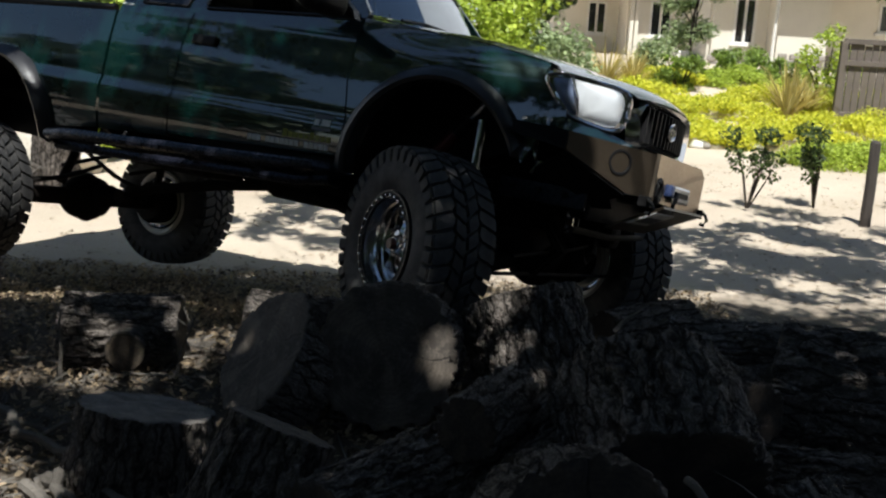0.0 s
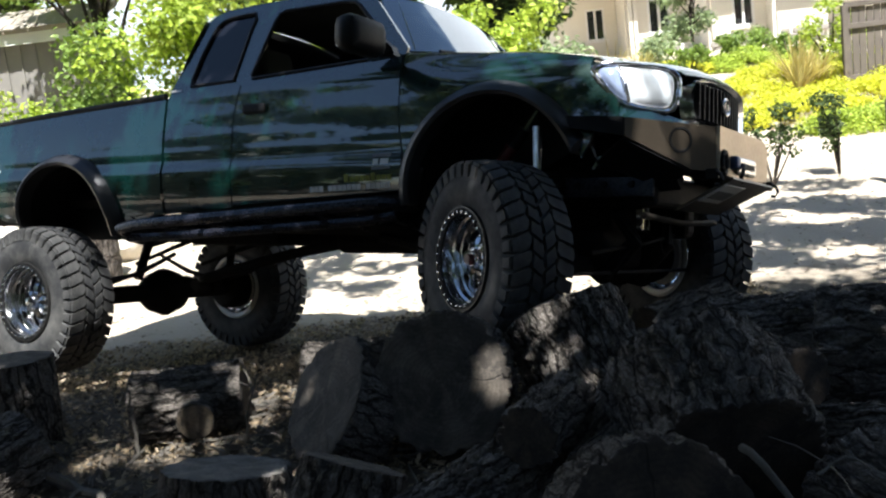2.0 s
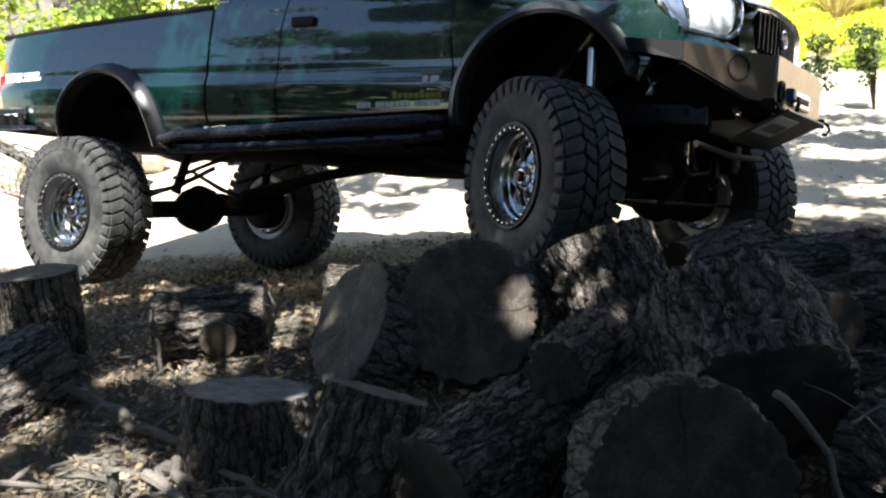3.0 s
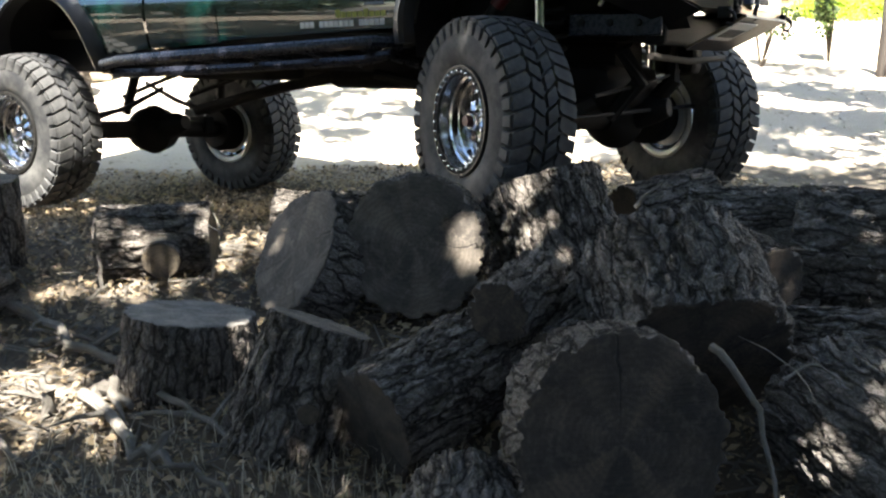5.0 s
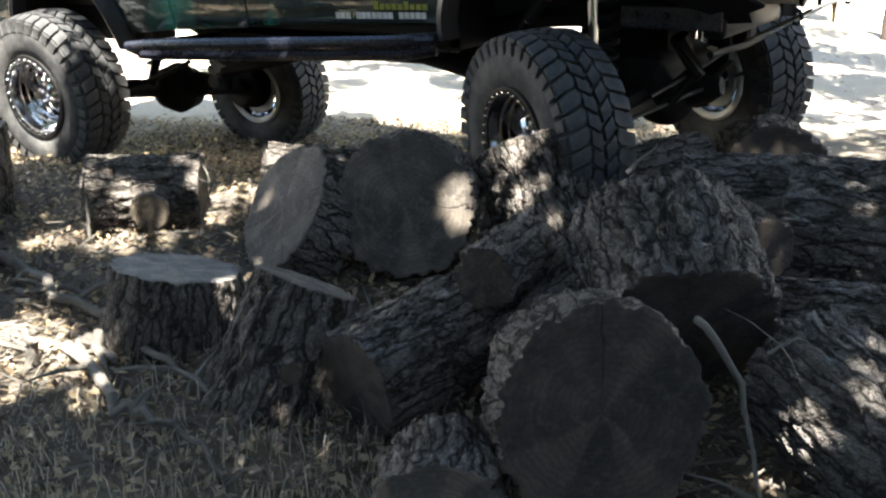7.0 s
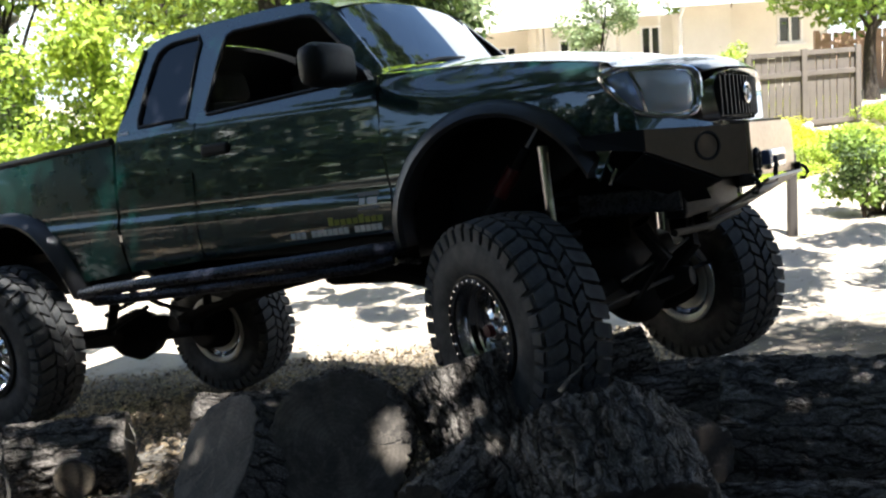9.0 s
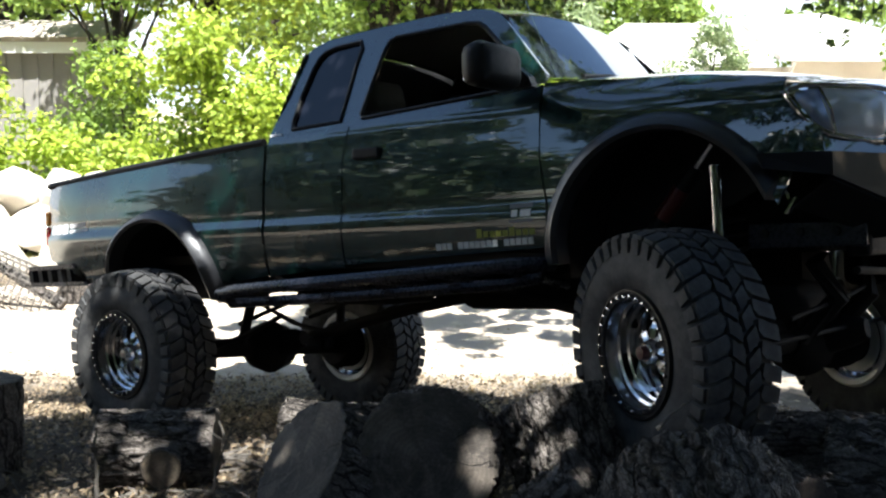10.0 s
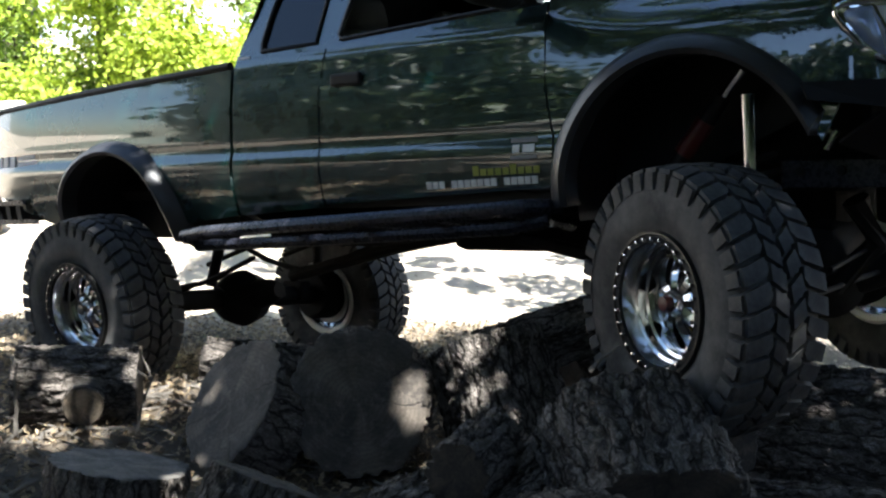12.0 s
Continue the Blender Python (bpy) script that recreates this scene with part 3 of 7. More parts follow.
# ---- the truck ----
TRUCK_ROWS = [
    (0, -2.222, 7.144, 0.529, -11.19, 2.69, -30.54),
    (0.5, -2.156, 7.174, 0.492, -12.44, 2.03, -30.95),
    (1, -2.087, 7.144, 0.449, -12.91, 1.27, -31.19),
    (1.5, -2.018, 7.104, 0.435, -13.77, 0.65, -31.49),
    (2, -1.979, 7.026, 0.463, -13.30, 0.48, -31.70),
    (2.5, -1.942, 7.024, 0.430, -14.88, 0.07, -31.67),
    (3, -1.902, 7.070, 0.440, -15.20, 0.31, -31.37),
    (3.5, -1.899, 7.076, 0.437, -15.51, 0.27, -31.03),
    (3.7, -1.904, 7.071, 0.443, -14.57, 0.41, -30.97),
    (5.3, -1.843, 6.952, 0.451, -7.33, -3.53, -32.19),
    (5.5, -1.815, 6.912, 0.453, -6.66, -3.42, -32.11),
    (6, -1.737, 6.835, 0.420, -4.87, -3.08, -31.78),
    (6.5, -1.679, 6.824, 0.379, -3.39, -2.59, -31.91),
    (7, -1.638, 6.810, 0.387, -1.88, -3.05, -31.94),
    (7.5, -1.564, 6.829, 0.425, -0.99, -2.98, -32.11),
    (7.7, -1.536, 6.822, 0.423, -0.64, -3.27, -31.95),
    (9.3, -1.310, 6.674, 0.444, -3.22, -5.09, -34.84),
    (9.5, -1.245, 6.659, 0.421, -2.46, -5.62, -35.42),
    (10, -1.105, 6.509, 0.409, -4.79, -6.26, -36.18),
    (10.5, -0.986, 6.411, 0.389, -6.23, -6.14, -36.16),
    (11, -0.916, 6.305, 0.403, -4.96, -5.66, -36.53),
    (11.5, -0.854, 6.230, 0.417, -4.60, -6.23, -37.82),
    (12, -0.725, 6.065, 0.511, -1.62, -7.29, -40.47),
]
TYRE_R = 0.455
AXLE_R, AXLE_F = -0.10, 3.15
truck = empty("pickup_truck", pose(0, 0, 0), "dark green lifted extended-cab pickup climbing over logs", "pickup truck")


def half_width(x, z):
    """The body's half width: fullest at the middle of the doors, drawn in to the sills, the roof and the nose."""
    w = 0.845 - 0.05 * max(0, (0.52 - z) / 0.3) ** 2 - 0.05 * max(0, (z - 0.6) / 0.4) ** 2
    if z > 0.98:
        w = 0.845 - 0.05 * 0.9025 - (z - 0.98) * 0.39
    if x > 2.44 and z > 0.84:
        w -= 0.075 * min(1, (x - 2.44) / 0.35) * (min(z - 0.84, 0.17) / 0.15) ** 2
    if x > 2.75:
        w -= 0.17 * ((x - 2.75) / 1.0) ** 2.2
    if x < -0.9:
        w -= 0.03 * ((-0.9 - x) / 0.3) ** 2
    return w


def crease(x, z):
    """A moulding line along the doors; below it the panel stands out, its upper edge bevelled."""
    u = min(max((0.55 - z) / 0.075, 0.0), 1.0)
    return 0.017 * u * u * (3 - 2 * u) + 0.003 * math.exp(-((z - 0.585) / 0.025) ** 2) + 0.006 * math.exp(-((z - 0.93) / 0.05) ** 2)


def skin(name, outline, material, sides=(-1,), step=0.05, depth=0.018, out=0.0, parent=None, label="", flat=None):
    """A body panel from its outline in x and z, bent to the body's width and given thickness."""
    made = []
    for s in sides:
        bm = bmesh.new()
        bm.faces.new([bm.verts.new((x, 0, z)) for x, z in outline])
        lo, hi = min(z for _, z in outline), max(z for _, z in outline)
        z = math.ceil(lo / step) * step
        while z < hi:
            bmesh.ops.bisect_plane(bm, geom=bm.verts[:] + bm.edges[:] + bm.faces[:], plane_co=(0, 0, z), plane_no=(0, 0, 1), dist=1e-5)
            z += step
        lo, hi = min(x for x, _ in outline), max(x for x, _ in outline)
        x = math.ceil(lo / 0.1) * 0.1
        while x < hi:
            bmesh.ops.bisect_plane(bm, geom=bm.verts[:] + bm.edges[:] + bm.faces[:], plane_co=(x, 0, 0), plane_no=(1, 0, 0), dist=1e-5)
            x += 0.1
        bmesh.ops.triangulate(bm, faces=[f for f in bm.faces if len(f.verts) > 4])
        for v in bm.verts:
            w = half_width(v.co.x, v.co.z) + (crease(v.co.x, v.co.z) if flat is None and v.co.z < 0.98 else 0) + out
            v.co.y = s * w
        front = bm.faces[:]
        ext = bmesh.ops.extrude_face_region(bm, geom=front)
        for v in [g for g in ext["geom"] if isinstance(g, bmesh.types.BMVert)]:
            v.co.y -= s * depth
        made.append(part(name, bm, material, parent or truck, label, smooth=25))
    return made


def arc(cx, cz, rx, rz, a0, a1, n):
    return [(cx + rx * math.cos(radians(a0 + (a1 - a0) * i / n)), cz + rz * math.sin(radians(a0 + (a1 - a0) * i / n))) for i in range(n + 1)]


BOTH = (-1, 1)
# bed side, with the rear arch cut out
rear_arch = arc(AXLE_R, 0.17, 0.43, 0.40, 180, 0, 20)
bed = [(-1.22, 0.81), (-1.23, 0.50), (-1.20, 0.36), (-0.72, 0.20), (-0.53, 0.19)] + rear_arch[1:] + [(0.36, 0.20), (0.765, 0.24), (0.765, 0.915), (0.3, 0.895), (-0.4, 0.86)]
skin("bed_side", bed, "paint", BOTH, step=0.02)
# cab corner, door, front fender
cab_rear = [(0.785, 0.24), (1.315, 0.275), (1.315, 0.80), (1.345, 0.955), (0.80, 0.955), (0.785, 0.90)]
skin("cab_corner", cab_rear, "paint", BOTH, step=0.02)
door = [(1.325, 0.285), (2.47, 0.345), (2.475, 0.50), (2.44, 0.70), (2.43, 1.03), (1.40, 0.985), (1.355, 0.955), (1.325, 0.80)]
doors = skin("door", door, "paint", BOTH, step=0.02)
front_arch = arc(2.99, 0.30, 0.46, 0.50, 175, 20, 22)
fender = [(2.445, 0.72), (2.485, 0.50), (2.485, 0.345), (2.53, 0.34)] + front_arch[1:] + [(3.50, 0.66), (3.58, 0.66), (3.57, 0.74), (3.47, 0.82), (3.44, 0.90), (3.44, 0.945), (3.12, 0.995), (2.84, 1.02), (2.44, 1.04)]
skin("front_fender", fender, "paint", BOTH, step=0.02)
# pillars and roof rail
skin("rear_pillar", [(0.795, 0.957), (0.945, 0.957), (0.945, 0.985), (0.945, 1.02), (0.965, 1.16), (1.0, 1.30), (1.025, 1.352), (1.06, 1.38), (1.12, 1.395), (1.30, 1.405), (1.35, 1.455), (1.20, 1.452), (1.06, 1.442), (0.97, 1.42), (0.92, 1.385), (0.885, 1.31), (0.855, 1.18), (0.82, 1.04)], "paint", BOTH, flat=1)
skin("window_sill", [(0.945, 0.957), (1.352, 0.957), (1.29, 1.0), (1.27, 0.985), (1.0, 0.972), (0.97, 0.974), (0.945, 0.99)], "paint", BOTH, flat=1)
skin("middle_pillar", [(1.352, 0.957), (1.405, 0.985), (1.42, 0.992), (1.41, 1.01), (1.445, 1.20), (1.47, 1.33), (1.49, 1.372), (1.525, 1.388), (1.618, 1.388), (1.638, 1.462), (1.35, 1.455), (1.30, 1.405), (1.318, 1.36), (1.305, 1.28), (1.29, 1.0)], "paint", BOTH, flat=1)
skin("roof_rail", [(1.618, 1.388), (1.80, 1.394), (1.95, 1.392), (2.02, 1.380), (2.06, 1.355), (2.135, 1.405), (2.07, 1.435), (1.97, 1.455), (1.80, 1.463), (1.638, 1.462)], "paint", BOTH, flat=1)
skin("windscreen_pillar", [(2.06, 1.355), (2.21, 1.215), (2.375, 1.035), (2.44, 1.04), (2.445, 1.075), (2.29, 1.24), (2.135, 1.405)], "paint", BOTH, flat=1)
# glass
skin("quarter_window", [(0.93, 0.97), (1.30, 0.975), (1.315, 1.28), (1.33, 1.36), (1.31, 1.41), (1.10, 1.405), (1.04, 1.385), (0.985, 1.31), (0.93, 1.02)], "dark_glass", BOTH, out=-0.008, depth=0.006, flat=1, label="dark tinted quarter window")
far_glass = skin("door_glass", [(1.42, 0.985), (2.37, 1.03), (2.06, 1.36), (2.02, 1.385), (1.52, 1.392)], "glass", (1,), out=-0.02, depth=0.005, flat=1)


for s in BOTH:
    for loop in ([(1.43, 0.99), (2.36, 1.035), (2.21, 1.212), (2.06, 1.352), (2.02, 1.378), (1.95, 1.388), (1.53, 1.386), (1.492, 1.37), (1.47, 1.33), (1.445, 1.20), (1.412, 1.01), (1.43, 0.99)],
                 [(0.955, 0.98), (1.285, 0.987), (1.302, 1.28), (1.315, 1.36), (1.295, 1.40), (1.12, 1.392), (1.06, 1.377), (1.025, 1.35), (1.0, 1.30), (0.965, 1.16), (0.948, 1.02), (0.955, 0.98)]):
        bm = bmesh.new()
        tube(bm, [(x, s * (half_width(x, z) + 0.001), z) for x, z in loop], 0.011, 6)
        part("window_seal", bm, "black", truck, "black rubber window seal", smooth=True)


def loft(name, sections, material, parent=truck, label="", smooth=40, caps=True):
    """A skin over cross-sections, each a list of points of the same number."""
    bm = bmesh.new()
    rings = [[bm.verts.new(p) for p in s] for s in sections]
    for a, b in zip(rings, rings[1:]):
        for i in range(len(a) - 1):
            bm.faces.new((a[i], a[i + 1], b[i + 1], b[i]))
    return part(name, bm, material, parent, label, smooth)


def across(x, z0, w, crown, n=13, drop=0.0, power=2.0):
    """A section from side to side with a crown."""
    out = []
    for i in range(n):
        u = -1 + 2 * i / (n - 1)
        out.append((x - drop * abs(u) ** power, u * w, z0 + crown * (1 - abs(u) ** 2.4)))
    return out


# roof
roof = []
for x, z in ((0.925, 1.385), (0.97, 1.42), (1.06, 1.445), (1.35, 1.458), (1.64, 1.463), (1.98, 1.455), (2.08, 1.432), (2.16, 1.398)):
    roof.append(across(x, z, half_width(x, z) - 0.002, 0.055))
loft("roof", roof, "paint")
# back wall of the cab and its window
loft("cab_back", [across(0.80, 0.5, 0.80, 0.0), across(0.80, 0.96, 0.80, 0.0), across(0.86, 1.16, 0.745, 0.0), across(0.92, 1.388, 0.66, 0.05)], "dash")
# bonnet: stations of x, edge height, half width, crown and sweep, eased between
stations = [(x, z, half_width(x, z) - 0.004, c, 0.0) for x, z, c in ((2.44, 1.045, 0.05), (2.62, 1.037, 0.06), (2.84, 1.025, 0.065), (3.12, 1.0, 0.062), (3.44, 0.95, 0.055))]
stations += [(3.56, 0.918, 0.728, 0.06, 0.05), (3.72, 0.908, 0.655, 0.045, 0.10), (3.80, 0.893, 0.515, 0.028, 0.055), (3.835, 0.872, 0.45, 0.018, 0.045)]
bonnet = []
for k in range(len(stations) - 1):
    a, b, c, d = (np.array(stations[min(max(k + q, 0), len(stations) - 1)]) for q in (-1, 0, 1, 2))
    for u in (0, 0.25, 0.5, 0.75):
        x, z, w, crown, sweep = 0.5 * (2 * b + (c - a) * u + (2 * a - 5 * b + 4 * c - d) * u * u + (3 * b - a - 3 * c + d) * u ** 3)
        bonnet.append(across(x, z, w, crown, n=25, drop=sweep))
bonnet.append(across(3.835, 0.872, 0.45, 0.018, n=25, drop=0.045))
loft("bonnet", bonnet, "paint", smooth=60)
loft("bonnet_seam", [[(x, s * (half_width(x, z) + 0.001), z - 0.028) for x, z in ((2.46, 1.04), (2.84, 1.02), (3.12, 0.995), (3.43, 0.945))] + [] for s in (-1,)] +
     [[(x, -(half_width(x, z) + 0.001), z - 0.034) for x, z in ((2.46, 1.04), (2.84, 1.02), (3.12, 0.995), (3.43, 0.945))]], "black")
# windscreen and cowl
loft("windscreen", [across(2.47, 1.075, 0.70, 0.035, drop=0.10), across(2.33, 1.235, 0.66, 0.045, drop=0.07), across(2.18, 1.395, 0.60, 0.05, drop=0.03)], "screen", label="raked windscreen reflecting sky and trees")
loft("cowl", [across(2.40, 1.06, 0.74, 0.03), across(2.52, 1.05, 0.74, 0.045)], "black")
bm = bmesh.new()
tube(bm, [(2.50, -0.55, 1.085), (2.46, -0.25, 1.125), (2.44, 0.02, 1.14)], 0.009, 6)
part("wiper", bm, "black", truck)
bm = bmesh.new()
tube(bm, [(2.52, 0.05, 1.105), (2.47, 0.32, 1.12), (2.42, 0.55, 1.12)], 0.009, 6)
part("wiper", bm, "black", truck)
bm = bmesh.new()
tube(bm, [(2.50, -0.78, 1.05), (2.28, -0.80, 1.62)], 0.0025, 5)
part("aerial", bm, "chrome", truck)

# bed: tonneau cover, rails, tailgate
loft("bed_cover", [across(-1.20, 0.815, 0.80, 0.01), across(-0.4, 0.87, 0.82, 0.015), across(0.3, 0.905, 0.82, 0.015), across(0.76, 0.925, 0.82, 0.01)], "black")
for s in BOTH:
    bm = bmesh.new()
    tube(bm, [(-1.22, s * 0.80, 0.825), (-0.4, s * 0.815, 0.878), (0.3, s * 0.815, 0.912), (0.76, s * 0.815, 0.932)], 0.02, 8)
    part("bed_rail", bm, "black", truck, smooth=True)
bm = bmesh.new()
box(bm, -1.21, 0, 0.585, 0.03, 1.58, 0.46, 0.01)
part("tailgate", bm, "paint", truck)
for s in BOTH:
    bm = bmesh.new()
    box(bm, -1.225, s * 0.775, 0.62, 0.05, 0.10, 0.09, 0.012)
    part("tail_lamp", bm, "amber", truck, "amber upper lens of the tail lamp")
    bm = bmesh.new()
    box(bm, -1.225, s * 0.775, 0.51, 0.05, 0.10, 0.12, 0.012)
    part("tail_lamp", bm, "red", truck, "red tail lamp")
# rear bumper: a plate bumper with cut slots at its ends
bm = bmesh.new()
box(bm, -1.36, 0, 0.255, 0.04, 1.70, 0.12, 0.012)
rb = part("rear_bumper", bm, "steel_black", truck, "black steel plate bumper with cut slots at its ends")
for sy in (-0.87, 0.85):
    for name, o in [("bumper_bar", [(-1.37, 0.295), (-1.38, 0.322), (-0.90, 0.335), (-0.875, 0.308)]), ("bumper_bar", [(-1.35, 0.195), (-1.355, 0.222), (-0.79, 0.226), (-0.76, 0.20)])] + \
                   [("web", [(x + 0.0, 0.222), (x - 0.018, 0.297), (x + 0.022, 0.299), (x + 0.04, 0.222)]) for x in (-1.36, -1.255, -1.15, -1.045, -0.945)]:
        bm = bmesh.new()
        prism(bm, o, 0.02, Matrix.Translation((0, sy, 0)))
        part(name, bm, "steel_black" if name == "web" else "step", rb)

# flares round the arches: lips that stand out from the body
def flare(name, pts_in, pts_out, s, width=0.085):
    bm = bmesh.new()
    rings = []
    for (xi, zi), (xo, zo) in zip(pts_in, pts_out):
        w = half_width(xo, zo)
        ring = [(xo, w - 0.01, zo), (xo, w + 0.012, zo), (xo + (xi - xo) * 0.35, w + width * 0.75, zo + (zi - zo) * 0.35), (xo + (xi - xo) * 0.75, w + width, zo + (zi - zo) * 0.75), (xi, w + width - 0.01, zi), (xi, w - 0.02, zi)]
        rings.append([bm.verts.new((x, s * y, z)) for x, y, z in ring])
    for a, b in zip(rings, rings[1:]):
        for i in range(len(a)):
            k = (i + 1) % len(a)
            bm.faces.new((a[i], a[k], b[k], b[i]))
    bm.faces.new(rings[0]), bm.faces.new(rings[-1][::-1])
    part(name, bm, "flare", truck, "dull grey-black plastic wheel-arch flare", smooth=50)


for s in BOTH:
    flare("rear_flare", arc(AXLE_R, 0.17, 0.415, 0.385, 192, -8, 26), arc(AXLE_R, 0.17, 0.50, 0.455, 192, -8, 26), s)
    flare("front_flare", arc(2.99, 0.29, 0.445, 0.49, 182, 24, 26), arc(2.975, 0.28, 0.525, 0.575, 182, 30, 26), s)
# inner wings, dark wells behind the arches
for s in BOTH:
    for cx, cz, rx, rz in ((AXLE_R, 0.17, 0.45, 0.42), (2.99, 0.30, 0.48, 0.52)):
        a = arc(cx, cz, rx, rz, 190, -10 if cx < 1 else 38, 20)
        loft("wheel_well", [[(x, s * (0.80 if cx < 1 else 0.74), z) for x, z in a], [(x, s * 0.42, z) for x, z in a]], "black")
        bm = bmesh.new()
        bm.faces.new([bm.verts.new((x, s * 0.42, z)) for x, z in a])
        part("well_wall", bm, "black", truck)

# cabin floor, sills and underbody
bm = bmesh.new()
box(bm, 1.55, 0, 0.30, 1.75, 1.56, 0.06, 0.01)
part("floor_pan", bm, "steel_black", truck)
bm = bmesh.new()
box(bm, -0.2, 0, 0.42, 1.95, 0.84, 0.05)
part("bed_floor", bm, "steel_black", truck)
for s in BOTH:
    bm = bmesh.new()
    tube(bm, [(-1.25, s * 0.48, 0.24), (-0.55, s * 0.46, 0.36), (0.25, s * 0.45, 0.36), (0.6, s * 0.45, 0.20), (2.2, s * 0.42, 0.18), (2.7, s * 0.40, 0.34), (3.5, s * 0.40, 0.38), (3.75, s * 0.40, 0.40)], 0.055, 4)
    part("chassis_rail", bm, "steel_black", truck)
for x in (-0.95, 0.45, 1.3, 2.15):
    bm = bmesh.new()
    box(bm, x, 0, 0.22, 0.10, 0.86, 0.07, 0.01)
    part("crossmember", bm, "steel_black", truck)
bm = bmesh.new()
box(bm, 1.85, 0.05, 0.14, 0.75, 0.34, 0.22, 0.05)
part("gearbox", bm, "rust", truck)
bm = bmesh.new()
box(bm, 0.95, -0.28, 0.17, 0.75, 0.34, 0.20, 0.04)
part("fuel_tank", bm, "rust", truck)
bm = bmesh.new()
box(bm, 3.05, 0, 0.55, 0.80, 0.66, 0.52, 0.06)
part("engine", bm, "rust", truck)
bm = bmesh.new()
tube(bm, [(2.2, 0.32, 0.12), (1.2, 0.36, 0.10), (0.35, 0.36, 0.16)], 0.05, 10)
part("exhaust", bm, "rust", truck)

# rock sliders: a main tube with a kicker tube and stubs, below the doors
for s in BOTH:
    bm = bmesh.new()
    tube(bm, [(0.50, s * 0.84, 0.115), (0.54, s * 0.95, 0.155), (0.70, s * 0.985, 0.175), (1.30, s * 0.985, 0.21), (2.28, s * 0.985, 0.265), (2.40, s * 0.95, 0.275), (2.48, s * 0.82, 0.27)], 0.031, 10)
    slider = part("rock_slider", bm, "step", truck, "dark steel tube slider below the doors", smooth=True)
    bm = bmesh.new()
    tube(bm, [(0.52, s * 0.86, 0.10), (0.75, s * 0.86, 0.11), (1.30, s * 0.86, 0.135), (2.28, s * 0.86, 0.19), (2.45, s * 0.84, 0.22)], 0.027, 8)
    part("inner_tube", bm, "step", slider, smooth=True)
    for x in (0.75, 1.15, 1.55, 1.95, 2.3):
        bm = bmesh.new()
        tube(bm, [(x, s * 0.985, 0.18 + 0.056 * (x - 0.7)), (x + 0.02, s * 0.44, 0.17)], 0.022, 8)
        part("stub", bm, "step", slider)

# front: lamps, grille, bumper and winch
for s in BOTH:
    def hp(x, y, z):
        return (x, s * y, z)
    rim = [(3.445, 0.735, 0.885), (3.50, 0.72, 0.905), (3.62, 0.64, 0.90), (3.745, 0.50, 0.885), (3.765, 0.47, 0.80), (3.745, 0.50, 0.705), (3.66, 0.60, 0.70), (3.555, 0.70, 0.735), (3.48, 0.735, 0.82)]
    ring = [np.array(p) for p in rim]
    rim = [tuple(0.5 * (2 * b + (c - a) * u + (2 * a - 5 * b + 4 * c - d) * u * u + (3 * b - a - 3 * c + d) * u ** 3))
           for a, b, c, d in ((ring[k - 1], ring[k], ring[(k + 1) % 9], ring[(k + 2) % 9]) for k in range(9)) for u in (0, 1 / 3, 2 / 3)]
    c = Vector((3.58, 0.60, 0.80))
    inn = [tuple(c + (Vector(p) - c) * 0.86) for p in rim]
    bm = bmesh.new()
    a, b = [bm.verts.new(hp(p[0] + 0.004, p[1] + 0.006, p[2])) for p in rim], [bm.verts.new(hp(p[0] + 0.014, p[1] + 0.016, p[2])) for p in inn]
    d = [bm.verts.new(hp(p[0] - 0.07, p[1] - 0.06, p[2])) for p in inn]
    for i in range(len(a)):
        k = (i + 1) % len(a)
        bm.faces.new((a[i], a[k], b[k], b[i]))
        bm.faces.new((b[i], b[k], d[k], d[i]))
    bm.faces.new(d)
    lamp = part("headlamp", bm, "chrome", truck, "clear headlamp with a chrome surround")
    bm = bmesh.new()
    loop = [hp(p[0] + 0.008, p[1] + 0.010, p[2]) for p in rim]
    tube(bm, loop + [loop[0]], 0.009, 8)
    part("rim", bm, "chrome", lamp, "bright bead round the lamp", smooth=True)
    iv = [Vector(p) for p in inn]
    top_split, low_split = iv[4], iv[20]
    bm = bmesh.new()
    tube(bm, [hp(*(p + Vector((0.020, 0.022, 0)))) for p in (top_split, top_split.lerp(low_split, 0.5) + Vector((0.02, 0.02, 0)), low_split)], 0.008, 6)
    part("divider", bm, "chrome", lamp, smooth=True)
    for poly, mat, label in ((iv[20:] + iv[:5], "blue_lens", "blue-tinted turn signal lens"), (iv[4:21], "clear", "milky clear headlamp lens")):
        bm = bmesh.new()
        cc = sum(poly, Vector()) / len(poly)
        steps = []
        for f, bulge in ((1.0, 0.012), (0.85, 0.022), (0.6, 0.030), (0.3, 0.034)):
            steps.append([bm.verts.new(hp(*(cc + (p - cc) * f + Vector((bulge, bulge * 1.1, 0))))) for p in poly])
        for a, b in zip(steps, steps[1:]):
            for k in range(len(a)):
                m2 = (k + 1) % len(a)
                bm.faces.new((a[k], a[m2], b[m2], b[k]))
        bm.faces.new(steps[-1])
        lens = part("lens", bm, mat, lamp, label, smooth="all")
        lens.visible_shadow = False
    bm = bmesh.new()
    for px, py, r in ((3.66, 0.52, 0.075), (3.54, 0.63, 0.06)):
        lathe(bm, [(0.001, -0.05), (r * 0.5, -0.04), (r, 0.0)], 24)
        for v in bm.verts[-72:]:
            v.co = Matrix.Rotation(radians(-62), 3, "Z") @ v.co
            v.co += Vector((px - 0.02, py - 0.03, 0.80))
            v.co.y *= 1
    for v in bm.verts:
        v.co.y *= s
    part("reflector", bm, "chrome", lamp, smooth=True)

